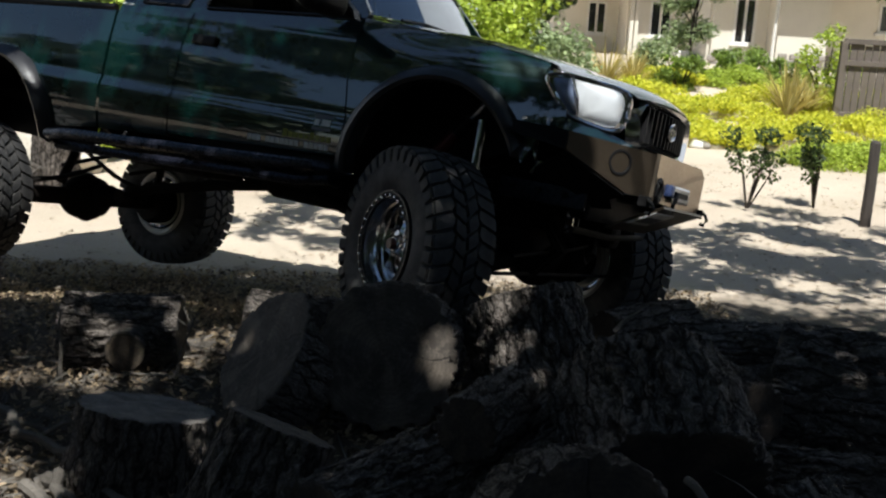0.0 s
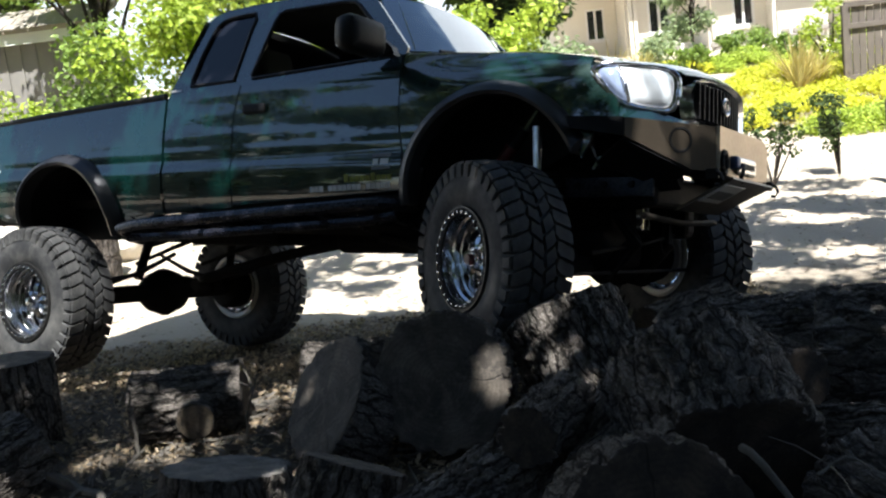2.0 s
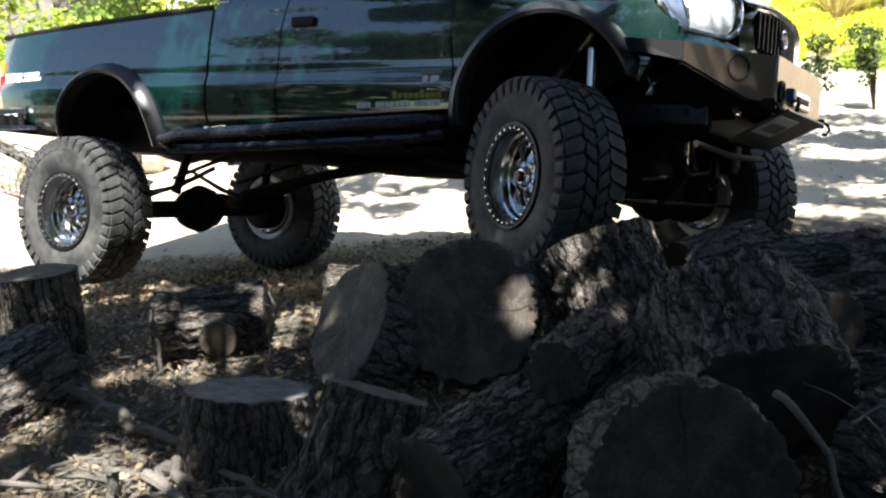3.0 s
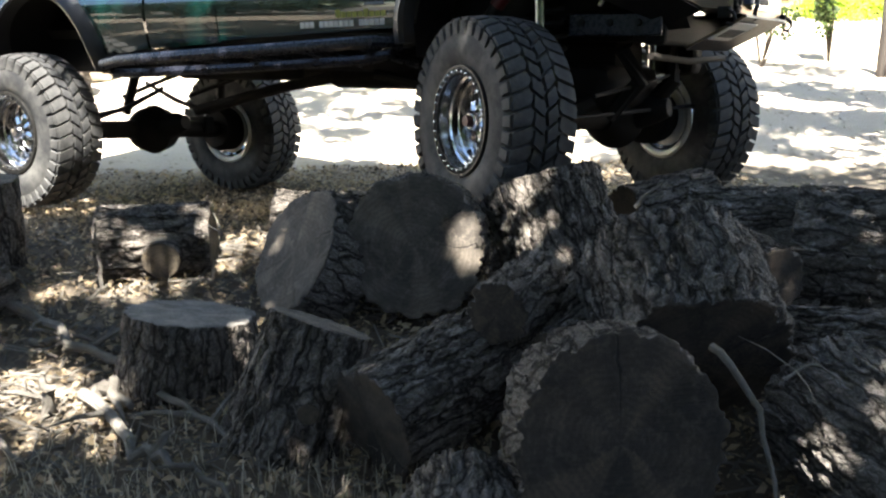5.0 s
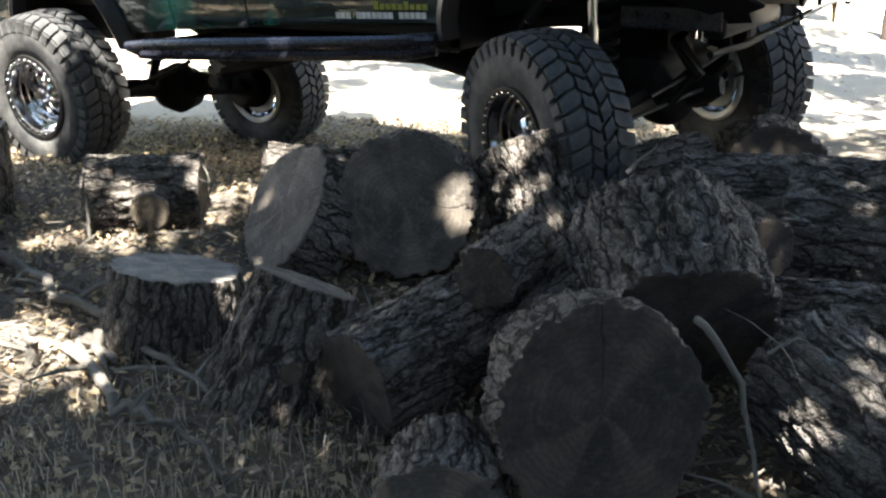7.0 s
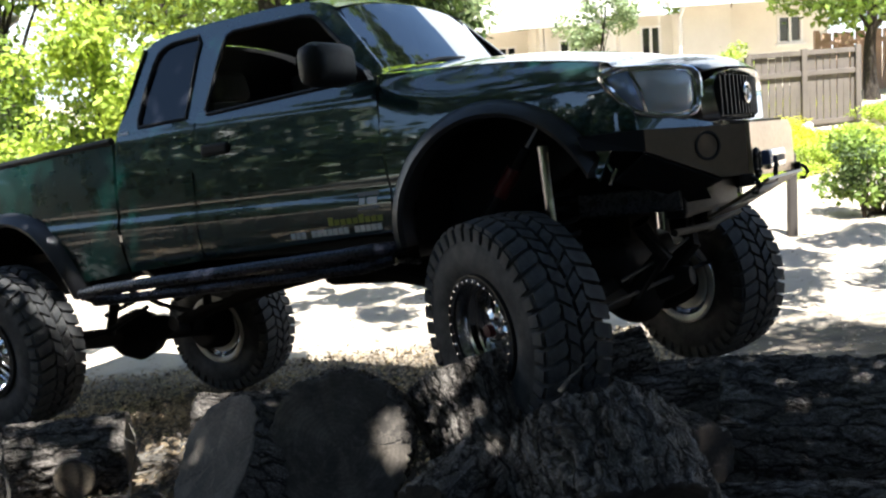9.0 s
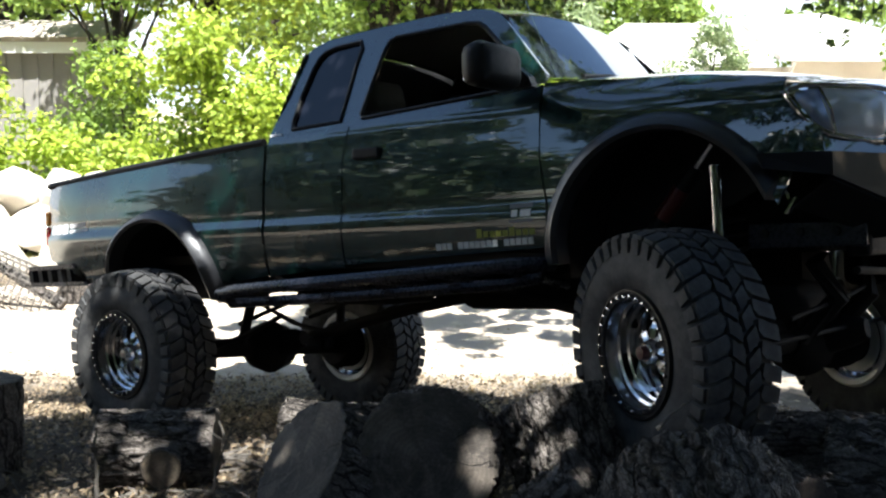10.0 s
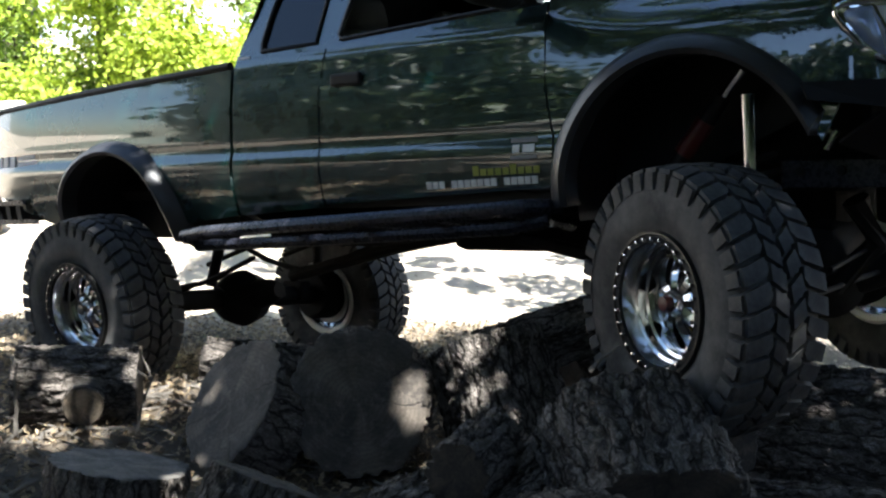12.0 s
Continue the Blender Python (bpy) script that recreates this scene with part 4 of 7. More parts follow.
# grille: a chrome surround with a black core of upright bars
def gx(y):
    return 3.835 - 0.25 * y * y


bm = bmesh.new()
outer = [(-0.40, 0.865), (-0.20, 0.885), (0.0, 0.888), (0.20, 0.885), (0.40, 0.865), (0.45, 0.80), (0.40, 0.655), (0.20, 0.645), (0.0, 0.642), (-0.20, 0.645), (-0.40, 0.655), (-0.45, 0.80)]
inner = [(y * 0.80, 0.768 + (z - 0.768) * 0.78) for y, z in outer]
ra = [bm.verts.new((gx(y) - 0.04, y, z)) for y, z in outer]
rb2 = [bm.verts.new((gx(y * 0.95) + 0.015, y * 0.92, 0.768 + (z - 0.768) * 0.92)) for y, z in outer]
rc = [bm.verts.new((gx(y) - 0.012, y, z)) for y, z in inner]
for i in range(len(ra)):
    k = (i + 1) % len(ra)
    bm.faces.new((ra[i], ra[k], rb2[k], rb2[i]))
    bm.faces.new((rb2[i], rb2[k], rc[k], rc[i]))
grille = part("grille", bm, "chrome", truck, "chrome grille surround with black upright bars", smooth=50)
bm = bmesh.new()
bm.faces.new([bm.verts.new((gx(y) - 0.045, y, z)) for y, z in inner])
part("grille_back", bm, "black", grille)
for i in range(13):
    y = -0.30 + i * 0.05
    bm = bmesh.new()
    box(bm, gx(y) - 0.018, y, 0.768, 0.03, 0.02, 0.17, 0.004)
    part("bar", bm, "steel_black", grille)
bm = bmesh.new()
tube(bm, [(gx(0) + 0.004, 0.055 * math.cos(a), 0.775 + 0.04 * math.sin(a)) for a in [2 * math.pi * i / 16 for i in range(17)]], 0.007, 6)
tube(bm, [(gx(0) + 0.004, 0.022 * math.cos(a), 0.775 + 0.04 * math.sin(a)) for a in [2 * math.pi * i / 16 for i in range(17)]], 0.006, 6)
part("badge", bm, "chrome", grille)
# panel below the lamps
loft("valance", [[(3.50, -0.76, 0.665), (3.70, -0.60, 0.645), (3.80, -0.40, 0.64), (3.80, 0.40, 0.64), (3.70, 0.60, 0.645), (3.50, 0.76, 0.665)],
                 [(3.50, -0.755, 0.735), (3.68, -0.60, 0.70), (3.78, -0.42, 0.66), (3.78, 0.42, 0.66), (3.68, 0.60, 0.70), (3.50, 0.755, 0.735)]], "paint")

# steel bumper: wings, facets, centre box
def plate(name, pts, material, parent, thick=0.012, label=""):
    bm = bmesh.new()
    f = bm.faces.new([bm.verts.new(p) for p in pts])
    bm.normal_update()
    n = f.normal * thick
    ext = bmesh.ops.extrude_face_region(bm, geom=[f])
    for v in [g for g in ext["geom"] if isinstance(g, bmesh.types.BMVert)]:
        v.co -= n
    return part(name, bm, material, parent, label)


bm = bmesh.new()
box(bm, 3.72, 0, 0.52, 0.20, 0.80, 0.16, 0.01)
bumper = part("front_bumper", bm, "steel_black", truck, "angular steel winch bumper in black and bare tan metal")
for s in BOTH:
    q = lambda x, y, z: (x, s * y, z)
    plate("wing", [q(3.38, 0.87, 0.655), q(3.60, 0.73, 0.655), q(3.60, 0.73, 0.57), q(3.40, 0.87, 0.60)], "steel_black", bumper)
    plate("facet", [q(3.60, 0.73, 0.655), q(3.90, 0.36, 0.635), q(3.90, 0.36, 0.43), q(3.82, 0.46, 0.43), q(3.60, 0.73, 0.57)], "bronze", bumper, label="bare bronze-toned steel bumper facet")
    plate("shelf", [q(3.38, 0.87, 0.657), q(3.60, 0.73, 0.657), q(3.90, 0.36, 0.637), q(3.70, 0.30, 0.64), q(3.45, 0.70, 0.66)], "steel_black", bumper)
    plate("lower_facet", [q(3.60, 0.73, 0.568), q(3.82, 0.46, 0.428), q(3.66, 0.40, 0.36), q(3.44, 0.66, 0.47)], "steel_black", bumper)
    bm = bmesh.new()
    lathe(bm, [(0.001, 0.0), (0.045, 0.0), (0.05, 0.012), (0.06, 0.012), (0.06, -0.02)], 24)
    bmesh.ops.transform(bm, matrix=Matrix.Translation((3.785, s * 0.51, 0.565)) @ Matrix.Rotation(radians(-51 if s > 0 else -129), 4, "Z"), verts=bm.verts)
    part("fog_lamp", bm, "steel_black", bumper, smooth=True)
    bm = bmesh.new()
    tube(bm, [(3.94, s * 0.47 + 0.0, 0.42), (3.965, s * 0.47, 0.405), (3.975, s * 0.47, 0.38), (3.96, s * 0.47, 0.355), (3.94, s * 0.47, 0.36)], 0.009, 8)
    part("shackle", bm, "steel_black", bumper, smooth=True)
    bm = bmesh.new()
    box(bm, 3.92, s * 0.45, 0.41, 0.06, 0.022, 0.05, 0.005)
    part("tow_lug", bm, "steel_black", bumper)
plate("centre_plate", [(3.905, -0.36, 0.64), (3.905, 0.36, 0.64), (3.90, 0.46, 0.60), (3.90, 0.46, 0.40), (3.905, -0.36, 0.42)], "bare", bumper, 0.02, "tan steel centre plate")
bm = bmesh.new()
box(bm, 3.92, 0.02, 0.475, 0.05, 0.30, 0.085, 0.012)
part("fairlead", bm, "alloy", bumper, "bright aluminium winch fairlead")
bm = bmesh.new()
box(bm, 3.946, 0.02, 0.475, 0.012, 0.20, 0.028, 0.004)
part("fairlead_slot", bm, "steel_black", bumper)
bm = bmesh.new()
tube(bm, [(3.95, -0.06, 0.48), (3.965, -0.12, 0.45), (3.965, -0.15, 0.42), (3.96, -0.13, 0.39)], 0.011, 8)
part("winch_hook", bm, "steel_black", bumper, smooth=True)
for y in (-0.14, 0.0, 0.14, 0.28):
    bm = bmesh.new()
    lathe(bm, [(0.001, 0.014), (0.011, 0.012), (0.013, 0.0)], 8)
    bmesh.ops.transform(bm, matrix=Matrix.Translation((3.906, y, 0.60)) @ Matrix.Rotation(radians(-90), 4, "Z"), verts=bm.verts)
    part("bolt", bm, "alloy", bumper)
# skid plate hung below the winch, with slots
skid = plate("skid_plate", [(3.97, -0.31, 0.405), (3.97, 0.36, 0.405), (3.70, 0.30, 0.262), (3.70, -0.31, 0.262)], "bronze", truck, 0.012, "bare bronze-toned steel skid plate with slots")
for y in (-0.16, 0.02, 0.20):
    plate("slot", [(3.945, y - 0.03, 0.387), (3.945, y + 0.03, 0.387), (3.77, y + 0.03, 0.297), (3.77, y - 0.03, 0.297)][::-1], "steel_black", skid, 0.006)
def on_skid(y, u, lift):
    """A point on the skid plate's underside: u runs from its front edge back."""
    return (3.97 - 0.27 * u + 0.468 * lift, y, 0.405 - 0.143 * u - 0.884 * lift)


tag = plate("plate", [on_skid(-0.32, 0.13, 0.022), on_skid(-0.32, 0.63, 0.022), on_skid(-0.02, 0.63, 0.022), on_skid(-0.02, 0.13, 0.022)], "white", skid, 0.004, "pale metal plate with plain dark bars")
for k in range(5):
    y = -0.285 + k * 0.05
    plate("plate_bar", [on_skid(y, 0.30, 0.026), on_skid(y, 0.52, 0.026), on_skid(y + 0.03, 0.52, 0.026), on_skid(y + 0.03, 0.30, 0.026)], "grey_vinyl", tag, 0.003)
bm = bmesh.new()
box(bm, 3.935, -0.165, 0.485, 0.05, 0.06, 0.06, 0.012)
part("strap_end", bm, "blue", bumper, "blue plastic winch strap end", smooth=45)
bm = bmesh.new()
tube(bm, [(3.93, -0.31 + 0.032 * math.cos(a), 0.47 + 0.05 * math.sin(a)) for a in [2 * math.pi * i / 16 for i in range(17)]], 0.015, 8)
part("shackle", bm, "steel_black", bumper, "black bow shackle", smooth=True)
# door furniture: handle, mirror, stickers drawn as bars
for s in BOTH:
    bm = bmesh.new()
    box(bm, 1.48, s * 0.842, 0.815, 0.17, 0.02, 0.055, 0.012)
    part("door_handle", bm, "black", truck, "black recessed pull handle")
    bm = bmesh.new()
    box(bm, 2.36, s * 1.05, 1.085, 0.14, 0.30, 0.185, 0.055)
    mirror = part("mirror", bm, "black", truck, "black door mirror", smooth=45)
    bm = bmesh.new()
    box(bm, 0, 0, 0, 0.008, 0.185, 0.12, 0.004, Matrix.Translation((2.291, s * 1.05, 1.085)) @ Matrix.Rotation(radians(9), 4, "Y"))
    part("mirror_glass", bm, "chrome", mirror)
    bm = bmesh.new()
    prism(bm, [(2.27, 1.005), (2.44, 1.015), (2.42, 1.06), (2.33, 1.13), (2.29, 1.06)], 0.05, Matrix.Translation((0, s * 0.85 - 0.025, 0)))
    part("mirror_foot", bm, "gloss_black", mirror)
SIDE = -1


def decal(name, x0, x1, z0, z1, material, label="", slant=0.0):
    bm = bmesh.new()
    o = [(x0, z0), (x1, z0 + slant * (x1 - x0)), (x1, z1 + slant * (x1 - x0)), (x0, z1)]
    a = [bm.verts.new((x, -(half_width(x, z) + crease(x, z) + 0.003), z)) for x, z in o]
    b = [bm.verts.new((x, -(half_width(x, z) + crease(x, z) - 0.004), z)) for x, z in o]
    bm.faces.new(a)
    for i in range(4):
        bm.faces.new((a[i], b[i], b[(i + 1) % 4], a[(i + 1) % 4]))
    return part(name, bm, material, truck, label)


decal("sticker", 2.295, 2.41, 0.45, 0.53, "grey_vinyl", "small square sticker on the door", 0.03)
decal("sticker_bar", 2.305, 2.335, 0.475, 0.505, "white", "", 0.03)
decal("sticker_bar", 2.35, 2.40, 0.475, 0.505, "white", "", 0.03)
for i in range(9):
    x = 2.12 + i * 0.034
    decal("letter_bar", x, x + 0.026, 0.392 + 0.02 * (x - 2.12), 0.418 + 0.02 * (x - 2.12) + (0.012 if i in (0, 5) else 0), "yellow", "yellow lettering bar" if i == 0 else "", 0.03)
for i in range(17):
    x = 1.89 + i * 0.0307
    if i not in (3, 11):
        decal("letter_bar", x, x + 0.025, 0.343 + 0.03 * (x - 1.89), 0.372 + 0.03 * (x - 1.89), "white", "white lettering bar" if i == 0 else "", 0.03)
for i in range(3):
    x = -1.17 + i * 0.075
    decal("letter_bar", x, x + 0.055, 0.515, 0.575, "white", "white lettering bar on the bed side" if i == 0 else "", 0.05)
decal("letter_bar", -0.94, -0.78, 0.55, 0.575, "white", "", 0.05)
decal("letter_bar", -0.94, -0.76, 0.52, 0.54, "white", "", 0.05)
decal("reflector_strip", 0.80, 0.88, 0.955, 0.967, "white", "small pale strip on the cab corner")

# cabin: seats, dash, headlining
for y in (-0.36, 0.36):
    bm = bmesh.new()
    box(bm, 1.55, y, 0.50, 0.48, 0.50, 0.16, 0.05)
    seat = part("seat", bm, "seat", truck, "grey cloth front seat", smooth=45)
    bm = bmesh.new()
    box(bm, 0, 0, 0.28, 0.14, 0.48, 0.58, 0.06, Matrix.Translation((1.36, y, 0.52)) @ Matrix.Rotation(radians(-14), 4, "Y"))
    part("backrest", bm, "seat", seat, smooth=45)
    bm = bmesh.new()
    box(bm, 0, 0, 0.655, 0.10, 0.26, 0.17, 0.045, Matrix.Translation((1.36, y, 0.52)) @ Matrix.Rotation(radians(-14), 4, "Y"))
    part("headrest", bm, "seat", seat, smooth=45)
bm = bmesh.new()
box(bm, 2.28, 0, 0.86, 0.36, 1.46, 0.30, 0.06)
part("dashboard", bm, "dash", truck, smooth=45)
bm = bmesh.new()
tube(bm, [(2.02 + 0.06 * math.sin(a), 0.36 + 0.18 * math.cos(a), 0.92 + 0.17 * math.sin(a)) for a in [2 * math.pi * i / 20 for i in range(21)]], 0.014, 6)
part("steering_wheel", bm, "black", truck, smooth=True)
loft("headlining", [[(x, y, z - 0.03) for x, y, z in sec] for sec in roof[1:]], "seat")
bm = bmesh.new()
prism(bm, [(1.34, 0.33), (2.42, 0.37), (2.40, 0.98), (1.42, 0.96)], 0.03, Matrix.Translation((0, -0.76, 0)))
part("door_card", bm, "dash", truck)
bm = bmesh.new()
prism(bm, [(1.34, 0.33), (2.42, 0.37), (2.40, 0.98), (1.42, 0.96)], 0.03, Matrix.Translation((0, 0.73, 0)))
part("door_card", bm, "dash", truck)

# ---- wheels ----
def lug_mesh(pts, r0, r1):
    """One tread block: pts are (angle, across) corners."""
    bm = bmesh.new()
    lo = [bm.verts.new((r0 * math.cos(a), y, r0 * math.sin(a))) for a, y in pts]
    ca, cy = sum(a for a, _ in pts) / len(pts), sum(y for _, y in pts) / len(pts)
    hi = []
    for a, y in pts:
        a2, y2 = ca + (a - ca) * 0.93, cy + (y - cy) * 0.95
        r = r1 - (0.010 if abs(y) > 0.13 else 0.003 if abs(y) > 0.08 else 0)
        hi.append(bm.verts.new((r * math.cos(a2), y2, r * math.sin(a2))))
    bm.faces.new(hi)
    for i in range(len(lo)):
        k = (i + 1) % len(lo)
        bm.faces.new((lo[i], lo[k], hi[k], hi[i]))
    bmesh.ops.recalc_face_normals(bm, faces=bm.faces)
    me = bpy.data.meshes.new("tread_block")
    bm.to_mesh(me), bm.free()
    me.materials.append(MAT["rubber"])
    return me


TW, LUGS = 0.15, 38
PITCH = 2 * math.pi / LUGS
LUG_MESHES = []
for s in BOTH:
    h = 0.41 * PITCH
    LUG_MESHES.append((s, 0.0 if s < 0 else 0.5, lug_mesh([(-h, s * TW * 1.03), (h, s * TW * 1.03), (h * 1.12 + 0.34 * PITCH, s * TW * 0.46), (h * 0.1 + 0.20 * PITCH, s * TW * 0.40), (-h * 0.9 + 0.30 * PITCH, s * TW * 0.50)], 0.418, TYRE_R)))
    LUG_MESHES.append((s, 0.25 if s < 0 else 0.75, lug_mesh([(-h * 0.9 + 0.40 * PITCH, s * TW * 0.40), (h * 0.95 + 0.40 * PITCH, s * TW * 0.36), (h * 0.9 - 0.12 * PITCH, s * TW * 0.03), (-h * 0.95 - 0.12 * PITCH, s * TW * 0.06)], 0.418, TYRE_R + 0.002)))
    LUG_MESHES.append((s, 0.0 if s < 0 else 0.5, lug_mesh([(-h, s * TW * 1.02), (h, s * TW * 1.02), (h * 0.8, s * TW * 1.09), (-h * 0.8, s * TW * 1.09)], 0.375, 0.442)))


def build_wheel(side, red=False):
    """A wheel whose outer face looks along side times y: hub, tyre, tread blocks, deep beadlock rim."""
    s = side
    bm = bmesh.new()
    lathe(bm, [(0.001, -s * 0.02), (0.05, -s * 0.02), (0.06, -s * 0.03), (0.11, -s * 0.05), (0.125, -s * 0.07), (0.125, -s * 0.13), (0.09, -s * 0.14), (0.001, -s * 0.14)], 32)
    wheel = part("wheel", bm, "rust", truck, "deep polished alloy wheel with a mud tyre", smooth=35)
    W = TW
    bm = bmesh.new()
    lathe(bm, [(0.222, -W * 0.88), (0.25, -W * 1.02), (0.30, -W * 1.10), (0.345, -W * 1.09), (0.385, -W * 1.04), (0.412, -W * 0.95), (0.430, -W * 0.75), (0.434, 0), (0.430, W * 0.75), (0.412, W * 0.95), (0.385, W * 1.04), (0.345, W * 1.09), (0.30, W * 1.10), (0.25, W * 1.02), (0.222, W * 0.88)], 72)
    part("tyre", bm, "rubber", wheel, "dusty black mud tyre carcass", smooth=50)
    for sg, off, me in LUG_MESHES:
        for i in range(LUGS):
            ob = new("tread_block", me)
            ob.parent = wheel
            ob.matrix_basis = Matrix.Rotation((i + off) * PITCH, 4, "Y")
    bm = bmesh.new()
    lathe(bm, [(0.222, -s * 0.135), (0.236, -s * 0.142), (0.230, -s * 0.150), (0.205, -s * 0.145), (0.195, -s * 0.10), (0.185, -s * 0.05), (0.165, -s * 0.03), (0.170, s * 0.02), (0.178, s * 0.025), (0.180, s * 0.055), (0.190, s * 0.06), (0.191, s * 0.09), (0.201, s * 0.096), (0.203, s * 0.12), (0.205, s * 0.150)], 64)
    part("rim", bm, "alloy", wheel, "polished stepped rim barrel", smooth=30)
    bm = bmesh.new()
    lathe(bm, [(0.196, -s * 0.152), (0.206, -s * 0.162), (0.226, -s * 0.166), (0.240, -s * 0.158)], 64)
    part("inner_lip", bm, "satin", wheel, "bright inner rim lip", smooth=30)
    bm = bmesh.new()
    lathe(bm, [(0.168, -s * 0.128), (0.160, -s * 0.140), (0.118, -s * 0.142), (0.112, -s * 0.120)], 48)
    part("drum_ring", bm, "satin", wheel, "bright ring inside the wheel", smooth=30)
    bm = bmesh.new()
    lathe(bm, [(0.203, s * 0.148), (0.205, s * 0.158), (0.226, s * 0.158), (0.229, s * 0.150)], 64)
    part("beadlock_ring", bm, "steel_black", wheel, smooth=35)
    bm = bmesh.new()
    lathe(bm, [(0.229, s * 0.149), (0.231, s * 0.164), (0.240, s * 0.164), (0.243, s * 0.149)], 64)
    part("rim_lip", bm, "charcoal", wheel, smooth=35)
    bm = bmesh.new()
    lathe(bm, [(0.001, s * 0.172), (0.006, s * 0.171), (0.0085, s * 0.157)], 6)
    me = bpy.data.meshes.new("bolt")
    bmesh.ops.recalc_face_normals(bm, faces=bm.faces)
    bm.to_mesh(me), bm.free()
    me.materials.append(MAT["chrome"])
    for i in range(32):
        a = 2 * math.pi * i / 32
        ob = new("bolt", me)
        ob.parent = wheel
        ob.matrix_basis = pose(0.2155 * math.cos(a), 0, 0.2155 * math.sin(a))
    # dished centre: broad spokes with round windows between them
    bm = bmesh.new()
    for i in range(8):
        a = 2 * math.pi * i / 8
        top = [[bm.verts.new((r * math.cos(a + sg * w), s * (h + 0.008 * (1 - abs(sg))), r * math.sin(a + sg * w))) for sg in (-1, 0, 1)] for r, w, h in ((0.05, 0.39, 0.075), (0.085, 0.28, 0.07), (0.12, 0.19, 0.052), (0.145, 0.20, 0.035), (0.176, 0.36, 0.022))]
        for p, q in zip(top, top[1:]):
            for j in range(2):
                bm.faces.new((p[j], p[j + 1], q[j + 1], q[j]))
            for j in (0, 2):
                e, f2 = bm.verts.new(p[j].co + Vector((0, -s * 0.02, 0))), bm.verts.new(q[j].co + Vector((0, -s * 0.02, 0)))
                bm.faces.new((p[j], q[j], f2, e))
    lathe(bm, [(0.001, s * 0.105), (0.034, s * 0.105), (0.042, s * 0.095), (0.045, s * 0.07), (0.07, s * 0.06)], 24)
    part("spokes", bm, "alloy", wheel, smooth=35)
    bm = bmesh.new()
    lathe(bm, [(0.001, s * 0.13), (0.024, s * 0.128), (0.028, s * 0.10)], 16)
    part("hub_cap", bm, "red_paint" if red else "alloy", wheel, smooth=35)
    return wheel


near_rear, near_front = build_wheel(-1), build_wheel(-1, True)
far_rear, far_front = build_wheel(1), build_wheel(1)
# time, height in the body's space, lean
WHEELS = [
    (near_rear, AXLE_R, -0.97, 0, [(0, -0.28, 2), (2.5, -0.29, 2), (3.7, -0.32, 2), (5.5, -0.21, 4), (6.5, -0.12, 6), (7.5, -0.13, 6), (9.5, -0.12, 4), (10.5, -0.20, 1), (12, -0.20, 4)]),
    (far_rear, AXLE_R, 0.85, 0, [(0, -0.24, 2), (2.5, -0.22, 2), (3.7, -0.22, 2), (5.5, -0.37, 4), (6.5, -0.36, 6), (7.5, -0.40, 6), (9.5, -0.30, 4), (10.5, -0.26, 1), (12, -0.36, 4)]),
    (near_front, AXLE_F - 0.10, -0.95, -30, [(0, 0.0, 0), (1.5, 0.0, 0), (3.5, 0.02, 0), (5.5, -0.10, -2), (6.5, -0.12, 3), (7.5, -0.09, 3), (9.5, -0.06, 3), (12, -0.04, 0)]),
    (far_front, AXLE_F + 0.12, 0.93, -27, [(0, 0.02, 0), (1.5, 0.05, 0), (3.5, 0.0, 0), (5.5, -0.16, -2), (6.5, -0.08, 3), (7.5, -0.10, 3), (9.5, -0.16, 3), (12, -0.12, 0)]),
]

# axles: housings that tilt with the wheels, and what hangs between them and the frame
def axle_housing(x, offset, name):
    bm = bmesh.new()
    tube(bm, [(0, -0.84, 0), (0, -0.4, 0), (0, 0.4, 0), (0, 0.84, 0)], 0.058, 12)
    housing = part(name, bm, "rust", truck, "dirty solid axle housing", smooth=True)
    bm = bmesh.new()
    lathe(bm, [(0.001, -0.16), (0.07, -0.19), (0.13, -0.11), (0.165, 0.0), (0.13, 0.11), (0.07, 0.19), (0.001, 0.16)], 24)
    bmesh.ops.translate(bm, vec=(0, offset, 0), verts=bm.verts)
    tube(bm, [(0.10, offset, 0.02), (0.24, offset, 0.05), (0.30, offset, 0.06)], [0.09, 0.07, 0.045], 12)
    part("differential", bm, "rust", housing, "rounded differential housing", smooth=True)
    for s in BOTH:
        bm = bmesh.new()
        box(bm, 0, s * 0.50, 0.03, 0.16, 0.09, 0.12, 0.015)
        part("spring_pad", bm, "rust", housing)
        bm = bmesh.new()
        lathe(bm, [(0.001, s * 0.62), (0.13, s * 0.63), (0.155, s * 0.66), (0.155, s * 0.78), (0.10, s * 0.80), (0.001, s * 0.80)], 24)
        part("brake", bm, "rust", housing, smooth=40)
    return housing


